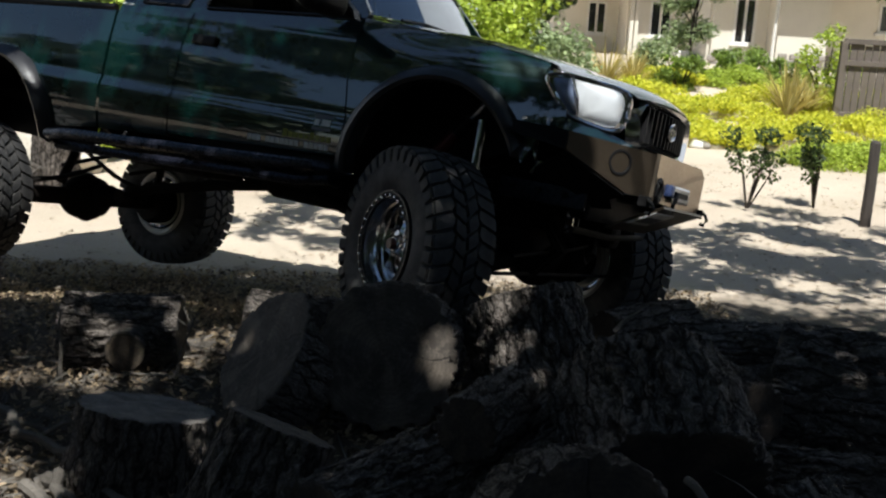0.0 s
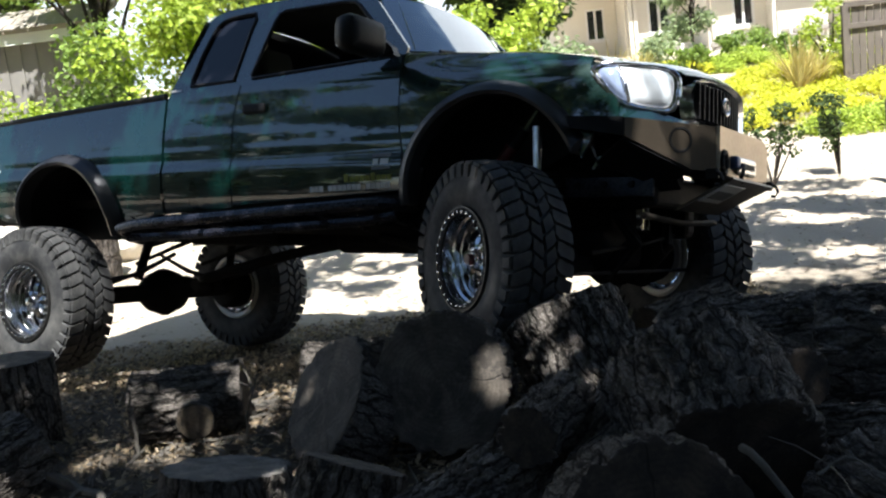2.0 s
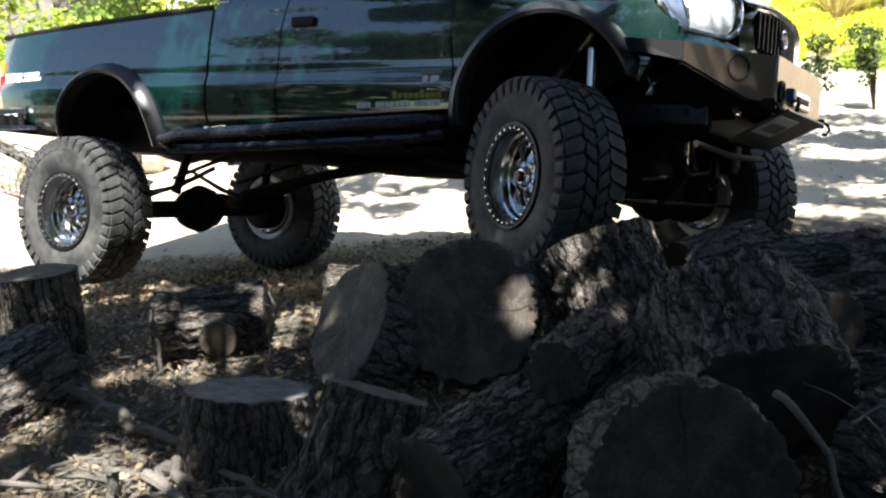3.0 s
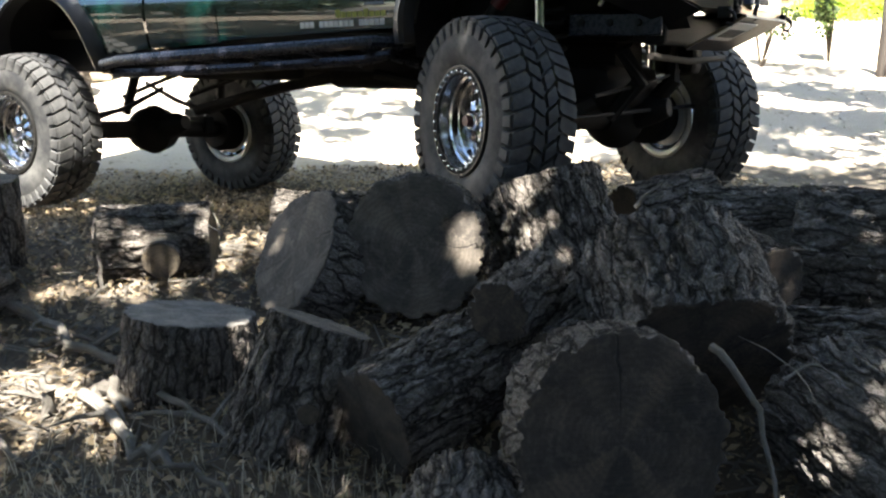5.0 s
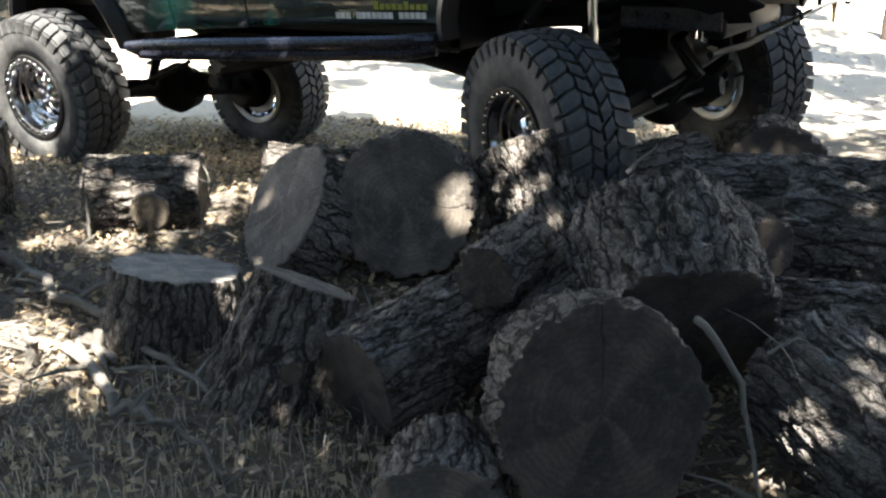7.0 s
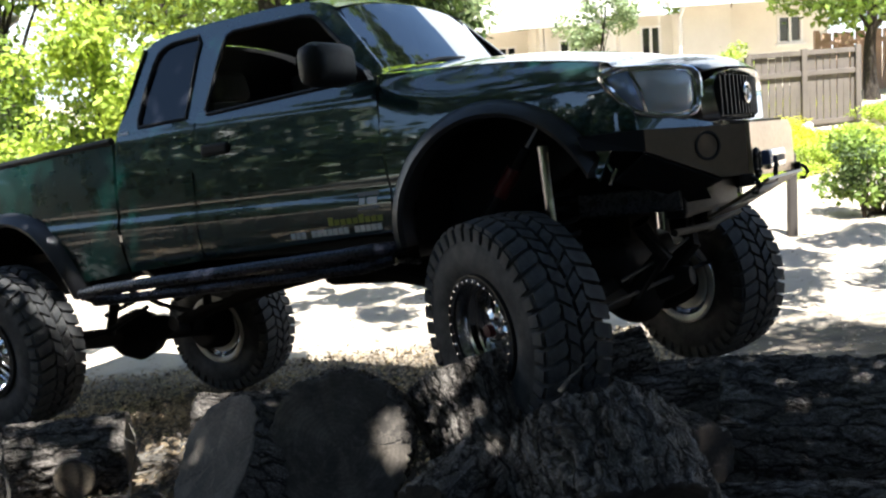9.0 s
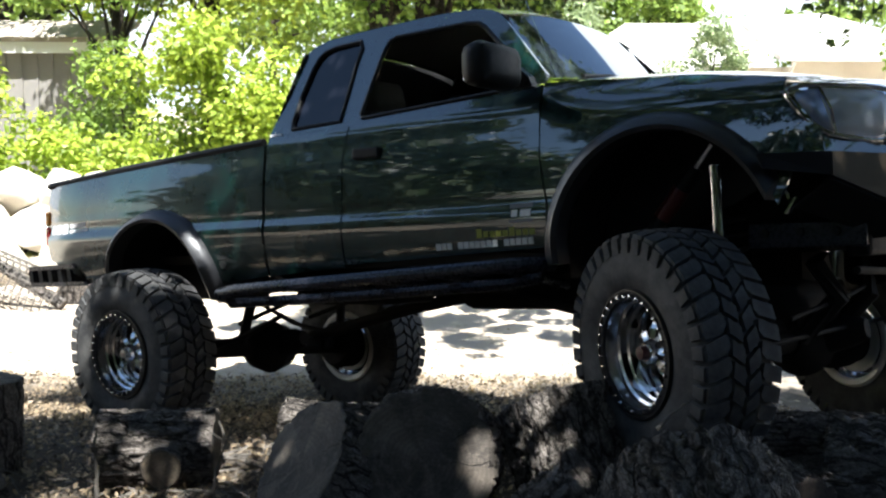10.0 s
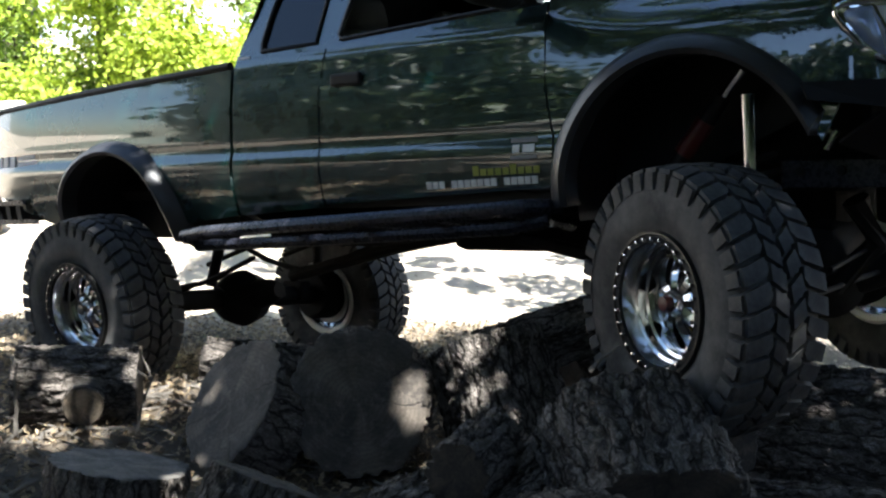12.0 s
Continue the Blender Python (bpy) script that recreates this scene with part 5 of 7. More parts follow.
rear_axle, front_axle = axle_housing(AXLE_R, 0.05, "rear_axle"), axle_housing(AXLE_F, 0.22, "front_axle")
for s in BOTH:
    bm = bmesh.new()
    for k in range(3):
        z = -0.17 - 0.014 * k
        ln = 1.0 - 0.22 * k
        tube(bm, [(AXLE_R - 0.62 * ln, s * 0.50, z + 0.18 * ln), (AXLE_R - 0.3 * ln, s * 0.50, z + 0.05), (AXLE_R, s * 0.50, z), (AXLE_R + 0.3 * ln, s * 0.50, z + 0.05), (AXLE_R + 0.62 * ln, s * 0.50, z + 0.18 * ln)], 0.014, 6)
    part("leaf_spring", bm, "rust", truck, "rusty leaf spring pack")
    bm = bmesh.new()
    tube(bm, [(AXLE_R + 0.20, s * 0.42, -0.16), (AXLE_R + 0.26, s * 0.38, 0.10), (AXLE_R + 0.32, s * 0.34, 0.40)], 0.03, 10)
    part("shock", bm, "rust", truck, smooth=True)
    bm = bmesh.new()
    tube(bm, [(3.15, s * 0.70, 0.64), (3.16, s * 0.70, 0.30), (3.16, s * 0.70, 0.05)], 0.024, 12)
    part("strut", bm, "alloy", truck, "bright steel strut in the front wheel arch", smooth=True)
    bm = bmesh.new()
    tube(bm, [(3.02, s * 0.58, 0.645), (2.91, s * 0.58, 0.50), (2.78, s * 0.58, 0.34)], 0.031, 14)
    shock = part("shock", bm, "steel_black", truck, "black shock absorber with a red sleeve", smooth=True)
    bm = bmesh.new()
    tube(bm, [(2.955, s * 0.58, 0.562), (2.91, s * 0.58, 0.502), (2.865, s * 0.58, 0.447)], 0.0365, 14)
    part("sleeve", bm, "red_paint", shock, "red sleeve", smooth=True)
    bm = bmesh.new()
    tube(bm, [(3.09, s * 0.58, 0.735), (3.02, s * 0.58, 0.645), (2.78, s * 0.58, 0.34), (2.72, s * 0.58, 0.26)], [0.016, 0.018, 0.02, 0.026], 8)
    part("rod", bm, "alloy", shock, smooth=True)
    bm = bmesh.new()
    box(bm, 3.42, s * 0.47, 0.36, 0.46, 0.02, 0.10, 0.006)
    rail = part("frame_plate", bm, "step", truck, "blue-grey frame plate with bolt holes")
    for x in (3.26, 3.40, 3.54):
        bm = bmesh.new()
        lathe(bm, [(0.001, s * 0.013), (0.016, s * 0.012), (0.018, 0.0)], 10)
        bmesh.ops.translate(bm, vec=(x, s * 0.48, 0.37), verts=bm.verts)
        part("bolt", bm, "steel_black", rail)
    bm = bmesh.new()
    tube(bm, [(3.12, s * 0.50, -0.10), (2.6, s * 0.46, 0.02), (2.05, s * 0.42, 0.12)], 0.03, 10)
    part("radius_arm", bm, "rust", truck, smooth=True)
    bm = bmesh.new()
    tube(bm, [(AXLE_R + 0.05, s * 0.30, -0.06), (0.35, s * 0.32, 0.06), (0.75, s * 0.34, 0.16)], 0.014, 8)
    part("trailing_link", bm, "rust", truck, smooth=True)
bm = bmesh.new()
tube(bm, [(3.40, -0.62, 0.04), (3.44, 0.0, 0.10), (3.46, 0.40, 0.16)], 0.009, 10)
part("drag_link", bm, "rust", truck, "steel steering link ahead of the axle", smooth=True)
bm = bmesh.new()
tube(bm, [(3.32, -0.70, -0.06), (3.36, 0.0, -0.05), (3.42, 0.70, -0.04)], 0.010, 10)
part("tie_rod", bm, "rust", truck, smooth=True)
bm = bmesh.new()
tube(bm, [(0.25, 0.05, -0.15), (1.0, 0.05, 0.02), (1.6, 0.05, 0.12)], 0.035, 10)
part("drive_shaft", bm, "rust", truck, smooth=True)
bm = bmesh.new()
box(bm, 1.95, 0.02, 0.12, 0.75, 0.55, 0.16, 0.05)
part("belly_skid", bm, "rust", truck, "dark skid plate under the gearbox")
bm = bmesh.new()
box(bm, 3.06, 0.05, 0.20, 0.50, 0.40, 0.32, 0.09)
part("oil_pan", bm, "rust", truck)
bm = bmesh.new()
box(bm, 3.42, 0.40, 0.26, 0.22, 0.16, 0.26, 0.04)
part("steering_box", bm, "rust", truck)
bm = bmesh.new()
box(bm, 3.60, 0.0, 0.34, 0.10, 0.86, 0.14, 0.02)
part("crossmember", bm, "steel_black", truck)
for s in BOTH:
    bm = bmesh.new()
    turns = [(3.12 + 0.065 * math.cos(0.5 * k), s * 0.50 + 0.065 * math.sin(0.5 * k), 0.06 + 0.005 * k) for k in range(76)]
    tube(bm, turns, 0.012, 6)
    part("coil_spring", bm, "steel_black", truck, "dark coil spring", smooth=True)
bm = bmesh.new()
box(bm, 3.10, 0.02, 0.07, 0.50, 0.70, 0.22, 0.08)
part("differential_skid", bm, "rust", truck, "black skid under the front differential", smooth=45)
for s in BOTH:
    for x in (2.92, 3.24):
        bm = bmesh.new()
        tube(bm, [(x, s * 0.26, 0.0), ((x + 3.1) / 2, s * 0.55, -0.06), (3.10, s * 0.80, -0.10)], [0.045, 0.04, 0.05], 8)
        part("lower_arm", bm, "rust", truck, smooth=True)
    bm = bmesh.new()
    tube(bm, [(3.40, s * 0.30, 0.26), (3.46, s * 0.22, 0.10), (3.30, s * 0.24, -0.06)], [0.05, 0.045, 0.05], 8)
    part("cradle_leg", bm, "rust", truck, smooth=True)
bm = bmesh.new()
tube(bm, [(3.62, -0.52, 0.22), (3.62, 0.0, 0.20), (3.62, 0.52, 0.22)], 0.016, 8)
part("sway_bar", bm, "rust", truck, smooth=True)
bm = bmesh.new()
tube(bm, [(-1.0, 0.30, 0.18), (-0.6, 0.32, 0.10), (-0.2, 0.38, 0.20), (0.4, 0.38, 0.14)], 0.045, 10)
part("silencer", bm, "rust", truck, smooth=True)
bm = bmesh.new()
box(bm, -0.75, 0.0, 0.20, 0.55, 0.60, 0.18, 0.08)
part("spare_well", bm, "rust", truck)
bm = bmesh.new()
box(bm, 3.62, 0, 0.78, 0.05, 0.9, 0.30, 0.01)
part("radiator", bm, "black", truck)

bm = bmesh.new()
tube(bm, [(3.36, -0.50, 0.44), (3.38, -0.49, 0.50), (3.33, -0.47, 0.56), (3.34, -0.46, 0.66)], [0.016, 0.022, 0.018, 0.014], 10)
part("brake_pipe", bm, "alloy", truck, "bright pipe behind the wheel arch", smooth=True)


# ---- trees, shrubs and the garden ----
def leaf_cloud(rng, clumps, count, size, flat=0.6):
    """Leaves as small bent quads over clumps (x, y, z, rx, ry, rz): returns vertices and faces."""
    vol = np.array([c[3] * c[4] * c[5] for c in clumps]) ** 0.7
    vol = vol / vol.sum()
    verts, faces = [], []
    pick = rng.choice(len(clumps), count, p=vol)
    d = rng.normal(size=(count, 3))
    d /= np.linalg.norm(d, axis=1)[:, None]
    rad = rng.uniform(0.35, 1.0, count) ** 0.5 * (1 + 0.18 * rng.normal(size=count))
    nrm = rng.normal(size=(count, 3)) * flat + d * 0.5 + np.array([0, 0, 0.6])
    nrm /= np.linalg.norm(nrm, axis=1)[:, None]
    side = np.cross(nrm, rng.normal(size=(count, 3)))
    side /= np.linalg.norm(side, axis=1)[:, None]
    fwd = np.cross(nrm, side)
    sz = size * rng.uniform(0.6, 1.5, count)
    cl = np.array(clumps)[pick]
    c = cl[:, :3] + d * cl[:, 3:] * rad[:, None]
    for i in range(count):
        a, b, n = side[i] * sz[i] * 0.32, fwd[i] * sz[i] * 0.5, nrm[i] * sz[i] * 0.10
        k = len(verts)
        verts += [c[i] - b, c[i] + a + n, c[i] + b, c[i] - a + n]
        faces += [(k, k + 1, k + 2, k + 3)]
    return verts, faces


def crown_clumps(rng, center, radii, n, size):
    out = []
    for _ in range(n):
        d = rng.normal(size=3)
        d /= np.linalg.norm(d)
        r = rng.uniform(0.25, 1.0) ** 0.6
        s = size * rng.uniform(0.6, 1.35)
        out.append((*(np.array(center) + d * np.array(radii) * r), s, s, s * 0.75))
    return out


def make_tree(seed, base, height, spread, crown_z, material, label, leaves=5000, leaf=0.10, trunk=0.14, category="tree", name="tree", clumps=26, clump=None, lean=(0, 0)):
    """A tapered trunk with limbs, and a crown of many leaves in uneven clumps."""
    rng = np.random.default_rng(seed)
    z0 = ground_height(base[0], base[1]) - 0.05
    root = empty(name, pose(base[0], base[1], z0), label, category)
    top = (lean[0], lean[1], height * 0.72)
    bm = bmesh.new()
    pts = [(lean[0] * s + 0.1 * math.sin(seed + 5 * s), lean[1] * s + 0.08 * math.cos(seed + 4 * s), height * 0.72 * s) for s in (0, 0.15, 0.35, 0.6, 0.8, 1)]
    tube(bm, pts, [trunk * q for q in (1.35, 1.05, 0.9, 0.7, 0.45, 0.15)], 9)
    cl = crown_clumps(rng, (lean[0], lean[1], (crown_z + height) / 2), (spread, spread, (height - crown_z) / 2), clumps, clump or spread * 0.36)
    for c in cl[:10]:
        s = rng.uniform(0.35, 0.75)
        p = Vector((lean[0] * s, lean[1] * s, height * 0.72 * s))
        q = Vector(c[:3])
        tube(bm, [p, p.lerp(q, 0.5) + Vector((0, 0, 0.1)), q], [trunk * 0.4, trunk * 0.25, trunk * 0.06], 6)
    part("trunk", bm, "trunk", root, smooth=True)
    v, f = leaf_cloud(rng, cl, leaves, leaf)
    raw("crown", v, f, material, root)
    return root


def make_shrub(seed, base, radii, material, label, leaves=2500, leaf=0.08, clumps=18, name="shrub", lift=0.0):
    rng = np.random.default_rng(seed)
    z0 = ground_height(base[0], base[1])
    root = empty(name, pose(base[0], base[1], z0), label, "shrub")
    cl = crown_clumps(rng, (0, 0, radii[2] * 0.95 + lift), radii, clumps, min(radii) * 0.42)
    cl = [(x, y, max(z, 0.15), a, b, c) for x, y, z, a, b, c in cl]
    bm = bmesh.new()
    for c in cl[:7]:
        q = Vector(c[:3])
        tube(bm, [(q.x * 0.1, q.y * 0.1, -0.05), q * 0.55 + Vector((0, 0, 0.05)), q], [0.03, 0.02, 0.006], 5)
    part("stem", bm, "trunk", root)
    v, f = leaf_cloud(rng, cl, leaves, leaf)
    raw("foliage", v, f, material, root)
    return root


# tall shrubs along the far side of the drive
for i, (x, y, rx, rz, mat, n) in enumerate([
        (-8.6, 15.5, 1.5, 1.5, "leaf_bright", 5200), (-6.3, 14.6, 1.3, 0.92, "leaf_bright", 4200), (-5.0, 16.5, 1.4, 1.5, "leaf_mid", 4600), (-3.6, 15.6, 1.5, 1.75, "leaf_bright", 6500),
        (-2.2, 15.2, 1.3, 1.5, "leaf_bright", 5200), (-0.8, 15.8, 1.3, 1.4, "leaf_mid", 4200), (0.7, 16.2, 1.1, 1.45, "leaf_bright", 4200), (1.5, 17.5, 1.1, 0.95, "leaf_silver", 4200), (-4.6, 14.2, 1.0, 0.85, "leaf_bright", 3000), (-7.6, 13.6, 1.0, 0.8, "leaf_bright", 2600)]):
    make_shrub(40 + i, (x, y), (rx, rx * 0.8, rz), mat, "tall sunlit leafy shrub beside the drive" if mat == "leaf_bright" else "tall green leafy shrub beside the drive", int(n * 1.8), 0.095, 30)
# oaks and other trees behind them
make_tree(1, (-1.35, 19.0), 9.0, 3.4, 2.6, "leaf_mid", "spreading oak behind the shrubs", 8000, 0.15, 0.26, clumps=34)
make_tree(2, (-0.55, 19.6), 8.5, 2.6, 3.0, "leaf_mid", "oak with a dark bare trunk", 7000, 0.15, 0.22, clumps=26)
make_tree(3, (-4.8, 21.0), 9.0, 3.4, 2.2, "leaf_bright", "green tree behind the shed", 12000, 0.145, 0.22, clumps=34)
make_tree(4, (-9.6, 22.5), 9.0, 3.4, 2.0, "leaf_mid", "green tree behind the shed", 14000, 0.145, 0.22, clumps=34)
make_tree(5, (-8.9, 17.5), 5.2, 1.5, 1.2, "leaf_bright", "sunlit young tree in front of the shed", 5000, 0.14, 0.12, clumps=24)
make_tree(6, (0.85, 22.0), 5.6, 1.9, 1.4, "leaf_oak", "dark oak at the corner of the house", 7000, 0.18, 0.2, clumps=28)
make_tree(7, (2.2, 28.0), 5.0, 1.9, 1.2, "leaf_silver", "grey-green tree beside the house", 5000, 0.16, 0.15, clumps=24)
# added tree with a high crown, there to block sun from the shed front
make_tree(12, (-6.0, 18.7), 6.4, 1.9, 3.5, "leaf_mid", "green tree added to shade the shed", 6500, 0.15, 0.12, clumps=26)
make_tree(8, (-13.0, 26.0), 10.0, 4.2, 2.0, "leaf_oak", "dark tree at the edge of the yard", 8000, 0.26, 0.25, clumps=30)
make_tree(9, (5.7, 24.2), 3.3, 1.0, 0.8, "leaf_silver", "small pale-leaved tree in the garden", 5600, 0.085, 0.04, clumps=26, clump=0.30)
make_tree(10, (11.4, 22.8), 4.6, 1.9, 1.3, "leaf_mid", "leafy tree beside the plank fence", 6500, 0.15, 0.14, clumps=26)
make_tree(11, (13.6, 24.0), 6.0, 2.5, 1.6, "leaf_mid", "leafy tree behind the plank fence", 6500, 0.18, 0.16, clumps=26)
for i, (x, y, h, r) in enumerate([(3.0, 62, 7.6, 3.0), (6.4, 66, 8.4, 3.2), (10.5, 64, 8.2, 3.3), (14.5, 70, 8.6, 3.4), (-3.5, 60, 9, 4), (-10, 58, 10, 4.5), (24, 66, 8.4, 4), (-20, 50, 11, 5), (31, 52, 9.5, 4.5)]):
    make_tree(60 + i, (x, y), h, r, 2.2, "leaf_mid", "distant round-headed green tree", 3800, 0.42, 0.25, clumps=24)
# woods on the camera's side of the yard, then added shrubs
for i, (x, y, h, r) in enumerate([(-14, -12, 6.6, 4.5), (-6, -15, 7.4, 5), (3, -16, 6.9, 5), (12, -13, 7.0, 4.5), (-20, 1, 6, 4.5), (19, -2, 6, 4), (-10, -16, 7.6, 4.5), (8, -16, 7.8, 4.5), (-1.5, -17, 7.7, 4.5), (17, -12, 6.8, 4.5), (-19, -9, 6.8, 4.5)]):
    make_tree(80 + i, (x, y), h + 1.3, r, 0.8, "leaf_dark", "dark tree at the near edge of the yard", 12000, 0.6, 0.3, clumps=60)

# three unseen shrub rows, added to keep sunlit ground out of the paint's reflections
for i, x in enumerate((-13.0, -11.2, -9.5, -7.8, -6.2, -4.6, -3.0, -1.4, 0.2, 2.0, 4.0, 5.8, 7.6, 9.4)):
    make_shrub(300 + i, (x, -5.2 - 0.5 * (i % 3)), (1.5, 1.1, 1.05), "leaf_dark", "dark unseen shrub, added to darken the truck's reflections", 3600, 0.18, 24)

for i, x in enumerate((-8.2, -6.7, -5.2, -3.7, -2.2, -0.7, 0.9, 2.4, 4.4, 5.9, 7.4)):
    make_shrub(350 + i, (x, -3.5 - 0.3 * (i % 2)), (1.1, 0.7, 0.5), "leaf_dark", "dark low unseen shrub, added to darken the truck's reflections", 2200, 0.13, 18)
for i in range(18):
    make_shrub(320 + i, (-13 + 3.1 * (i % 9) + 0.8 * (i // 9), -8.0 - 2.6 * (i // 9) - 0.4 * (i % 2)), (1.9, 1.5, 0.7), "leaf_dark", "dark unseen shrub, added to darken the truck's reflections", 2200, 0.2, 20)

# the oak that shades the log pile: limbs reach out over it
GAPS = [(0.07, 3.85, 0.43, 0.085), (0.12, 3.85, 0.34, 0.06), (1.20, 2.45, 0.33, 0.20), (1.0, 2.36, 0.36, 0.14), (1.45, 2.35, 0.22, 0.14), (-1.30, 3.20, 0.0, 0.24), (-1.02, 4.65, 0.0, 0.10), (-1.69, 4.35, 0.0, 0.14), (-1.40, 4.28, 0.0, 0.15), (-0.71, 3.34, 0.27, 0.07),
        (-1.36, 4.40, 0.24, 0.07), (-1.95, 3.8, 0.0, 0.22), (-1.50, 3.40, 0.0, 0.22), (-1.08, 2.98, 0.0, 0.10), (-2.3, 3.5, 0.0, 0.30), (1.3, 2.6, 0.3, 0.13),
        (-0.74, 3.88, 0.13, 0.06), (-2.5, 4.4, 0.0, 0.3), (-2.45, 6.50, 1.0, 0.16), (-2.65, 6.15, 0.5, 0.46), (-2.40, 5.96, 0.40, 0.40), (0.85, 4.9, 1.36, 0.30), (0.98, 4.6, 1.48, 0.22), (0.38, 5.0, 1.48, 0.24), (0.30, 4.02, 0.52, 0.06)]


def open_gaps(rng, verts, faces, base):
    """Breaks in the crown that let flecks of sun through to the pile."""
    v = np.array(verts).reshape(-1, 4, 3)
    c = v.mean(axis=1) + np.array([base[0], base[1], 0])
    keep = np.ones(len(c), bool)
    for x, y, z, r in GAPS:
        t = (c[:, 2] - z) / TO_SUN.z
        d = np.hypot(c[:, 0] - x - TO_SUN.x * t, c[:, 1] - y - TO_SUN.y * t)
        keep &= d > r * rng.uniform(0.7, 1.25, len(c))
    v = v[keep]
    return v.reshape(-1, 3).tolist(), [(4 * i, 4 * i + 1, 4 * i + 2, 4 * i + 3) for i in range(len(v))]


def shade_oak():
    rng = np.random.default_rng(7)
    base = (3.2, -3.2)
    root = empty("oak_tree", pose(base[0], base[1], ground_height(*base) - 0.05), "big oak whose limbs shade the log pile", "tree")
    bm = bmesh.new()
    tube(bm, [(0, 0, 0), (0.05, 0.1, 1.2), (0.15, 0.3, 2.6), (0.1, 0.8, 4.2), (-0.2, 1.6, 5.6), (-0.5, 2.4, 6.4)], [0.42, 0.32, 0.28, 0.22, 0.12, 0.05], 12)
    cl = []
    spots = OAK_CLUMPS
    for x, y, z, r in spots:
        p = Vector((0.1, 0.8, 4.2))
        q = Vector((x - base[0], y - base[1], z))
        far = (q - p).length
        mids = [p.lerp(q, k / 7) + Vector((rng.normal() * 0.16, rng.normal() * 0.16, 0.5 * math.sin(math.pi * k / 7) + rng.normal() * 0.1)) for k in range(1, 7)]
        tube(bm, [p] + mids + [q], [0.055 * (1 - 0.13 * k) * min(1, 4 / far) for k in range(8)], 6)
        for _ in range(6):
            d = rng.normal(size=3) * r * 0.55
            s = r * rng.uniform(0.35, 0.6)
            cl.append((q.x + d[0], q.y + d[1], q.z + d[2] * 0.5, s, s, s * 0.6))
    part("trunk", bm, "trunk", root, smooth=True)
    v, f = leaf_cloud(rng, cl, 255000, 0.11)
    v, f = open_gaps(rng, v, f, base)
    raw("crown", v, f, "leaf_oak", root)
    # the twigs that hang into view
    hang, stems = [], bmesh.new()
    for x, y, z, drop in HANGING:
        q = Vector((x - base[0], y - base[1], z))
        tube(stems, [q + Vector((0.1, 0, 0.9)), q + Vector((0.05, 0, 0.3)), q + Vector((0, 0, -drop))], [0.012, 0.007, 0.003], 5)
        for k in range(4):
            hang.append((q.x + 0.04 * k * (-1) ** k, q.y, q.z + 0.25 - (drop + 0.3) * k / 4, 0.11, 0.11, 0.08))
    part("hanging_twig", stems, "trunk", root)
    v, f = leaf_cloud(rng, hang, 560, 0.06)
    raw("hanging_leaves", v, f, "leaf_oak", root)


OAK_CLUMPS = [(x + 0.5 * math.sin(3 * x + y), y + 0.4 * math.cos(2 * x), 5.2 + 0.6 * math.sin(x * 1.3 + y), 0.95)
              for x in (-2.6, -1.3, 0.0, 1.3, 2.6, 3.9, 5.2) for y in (-1.2, 0.0, 1.2, 2.3) if (x, y) not in ((-2.6, 2.3), (1.3, 0.0))] + \
             [(x + 0.4 * math.sin(5 * x + 2 * y), y, 6.7, 0.8) for x in (-1.8, -0.4, 0.8, 2.0, 3.2) for y in (-1.4, -0.3)] + [(-0.85, 1.2, 5.2, 0.5), (-0.30, 1.25, 5.2, 0.45), (0.95, 1.75, 5.2, 0.5), (0.75, -0.25, 5.1, 0.55), (1.95, 0.15, 5.2, 0.5), (0.5, -0.6, 5.0, 0.7)] + \
             [(2.6, 6.4, 5.6, 0.8), (3.6, 6.7, 5.5, 0.85), (4.6, 6.5, 5.6, 0.85), (5.7, 6.6, 5.6, 0.7), (3.1, 7.6, 5.6, 0.75), (4.3, 7.8, 5.6, 0.8), (5.6, 8.2, 5.6, 0.7), (-1.0, 7.6, 5.8, 0.55), (0.1, 7.2, 5.8, 0.5), (-0.4, 8.9, 5.9, 0.6), (1.1, 9.2, 5.9, 0.5)] + \
             [(1.2, 3.1, 5.6, 0.9), (2.5, 3.2, 5.4, 0.9), (3.8, 3.2, 5.7, 0.9), (5.2, 4.2, 5.6, 0.9), (6.6, 7.4, 5.6, 0.8), (-1.35, 3.1, 5.3, 0.38), (0.0, 1.05, 5.2, 0.38), (-0.42, 1.2, 5.5, 0.36), (-0.2, 1.0, 5.6, 0.36), (-1.15, 1.95, 5.3, 0.4)]
OAK_CLUMPS += [(x + 0.5 * math.sin(4 * x + y), y, 8.8 + 0.5 * math.sin(2 * x + 3 * y), 1.0) for x in (-5.0, -3.6, -2.3, -1.0, 0.3, 1.6, 2.9, 4.2, 5.5) for y in (-6.7, -5.5, -4.2)]
OAK_CLUMPS += [(x + 0.3 * math.sin(3 * y), y, 5.3 + 0.4 * math.sin(2 * y + x), 0.95) for x in (-5.3, -4.0) for y in (-1.2, 0.0, 1.2, 2.3)]
OAK_CLUMPS += [(-0.45, 1.45, 5.4, 0.45), (-0.12, 1.55, 5.3, 0.40), (0.05, 1.32, 5.6, 0.36), (-0.7, 1.5, 5.6, 0.36)]
OAK_CLUMPS += [(x + 0.25 * math.sin(7 * x + 3 * y), y + 0.2 * math.cos(5 * x), 5.8, 0.34) for x in (-1.9, -1.1, -0.3, 0.5, 1.3) for y in (6.35, 7.1)] + [(2.1, 5.6, 5.6, 0.45), (2.9, 5.5, 5.6, 0.45), (3.6, 5.8, 5.6, 0.4)]
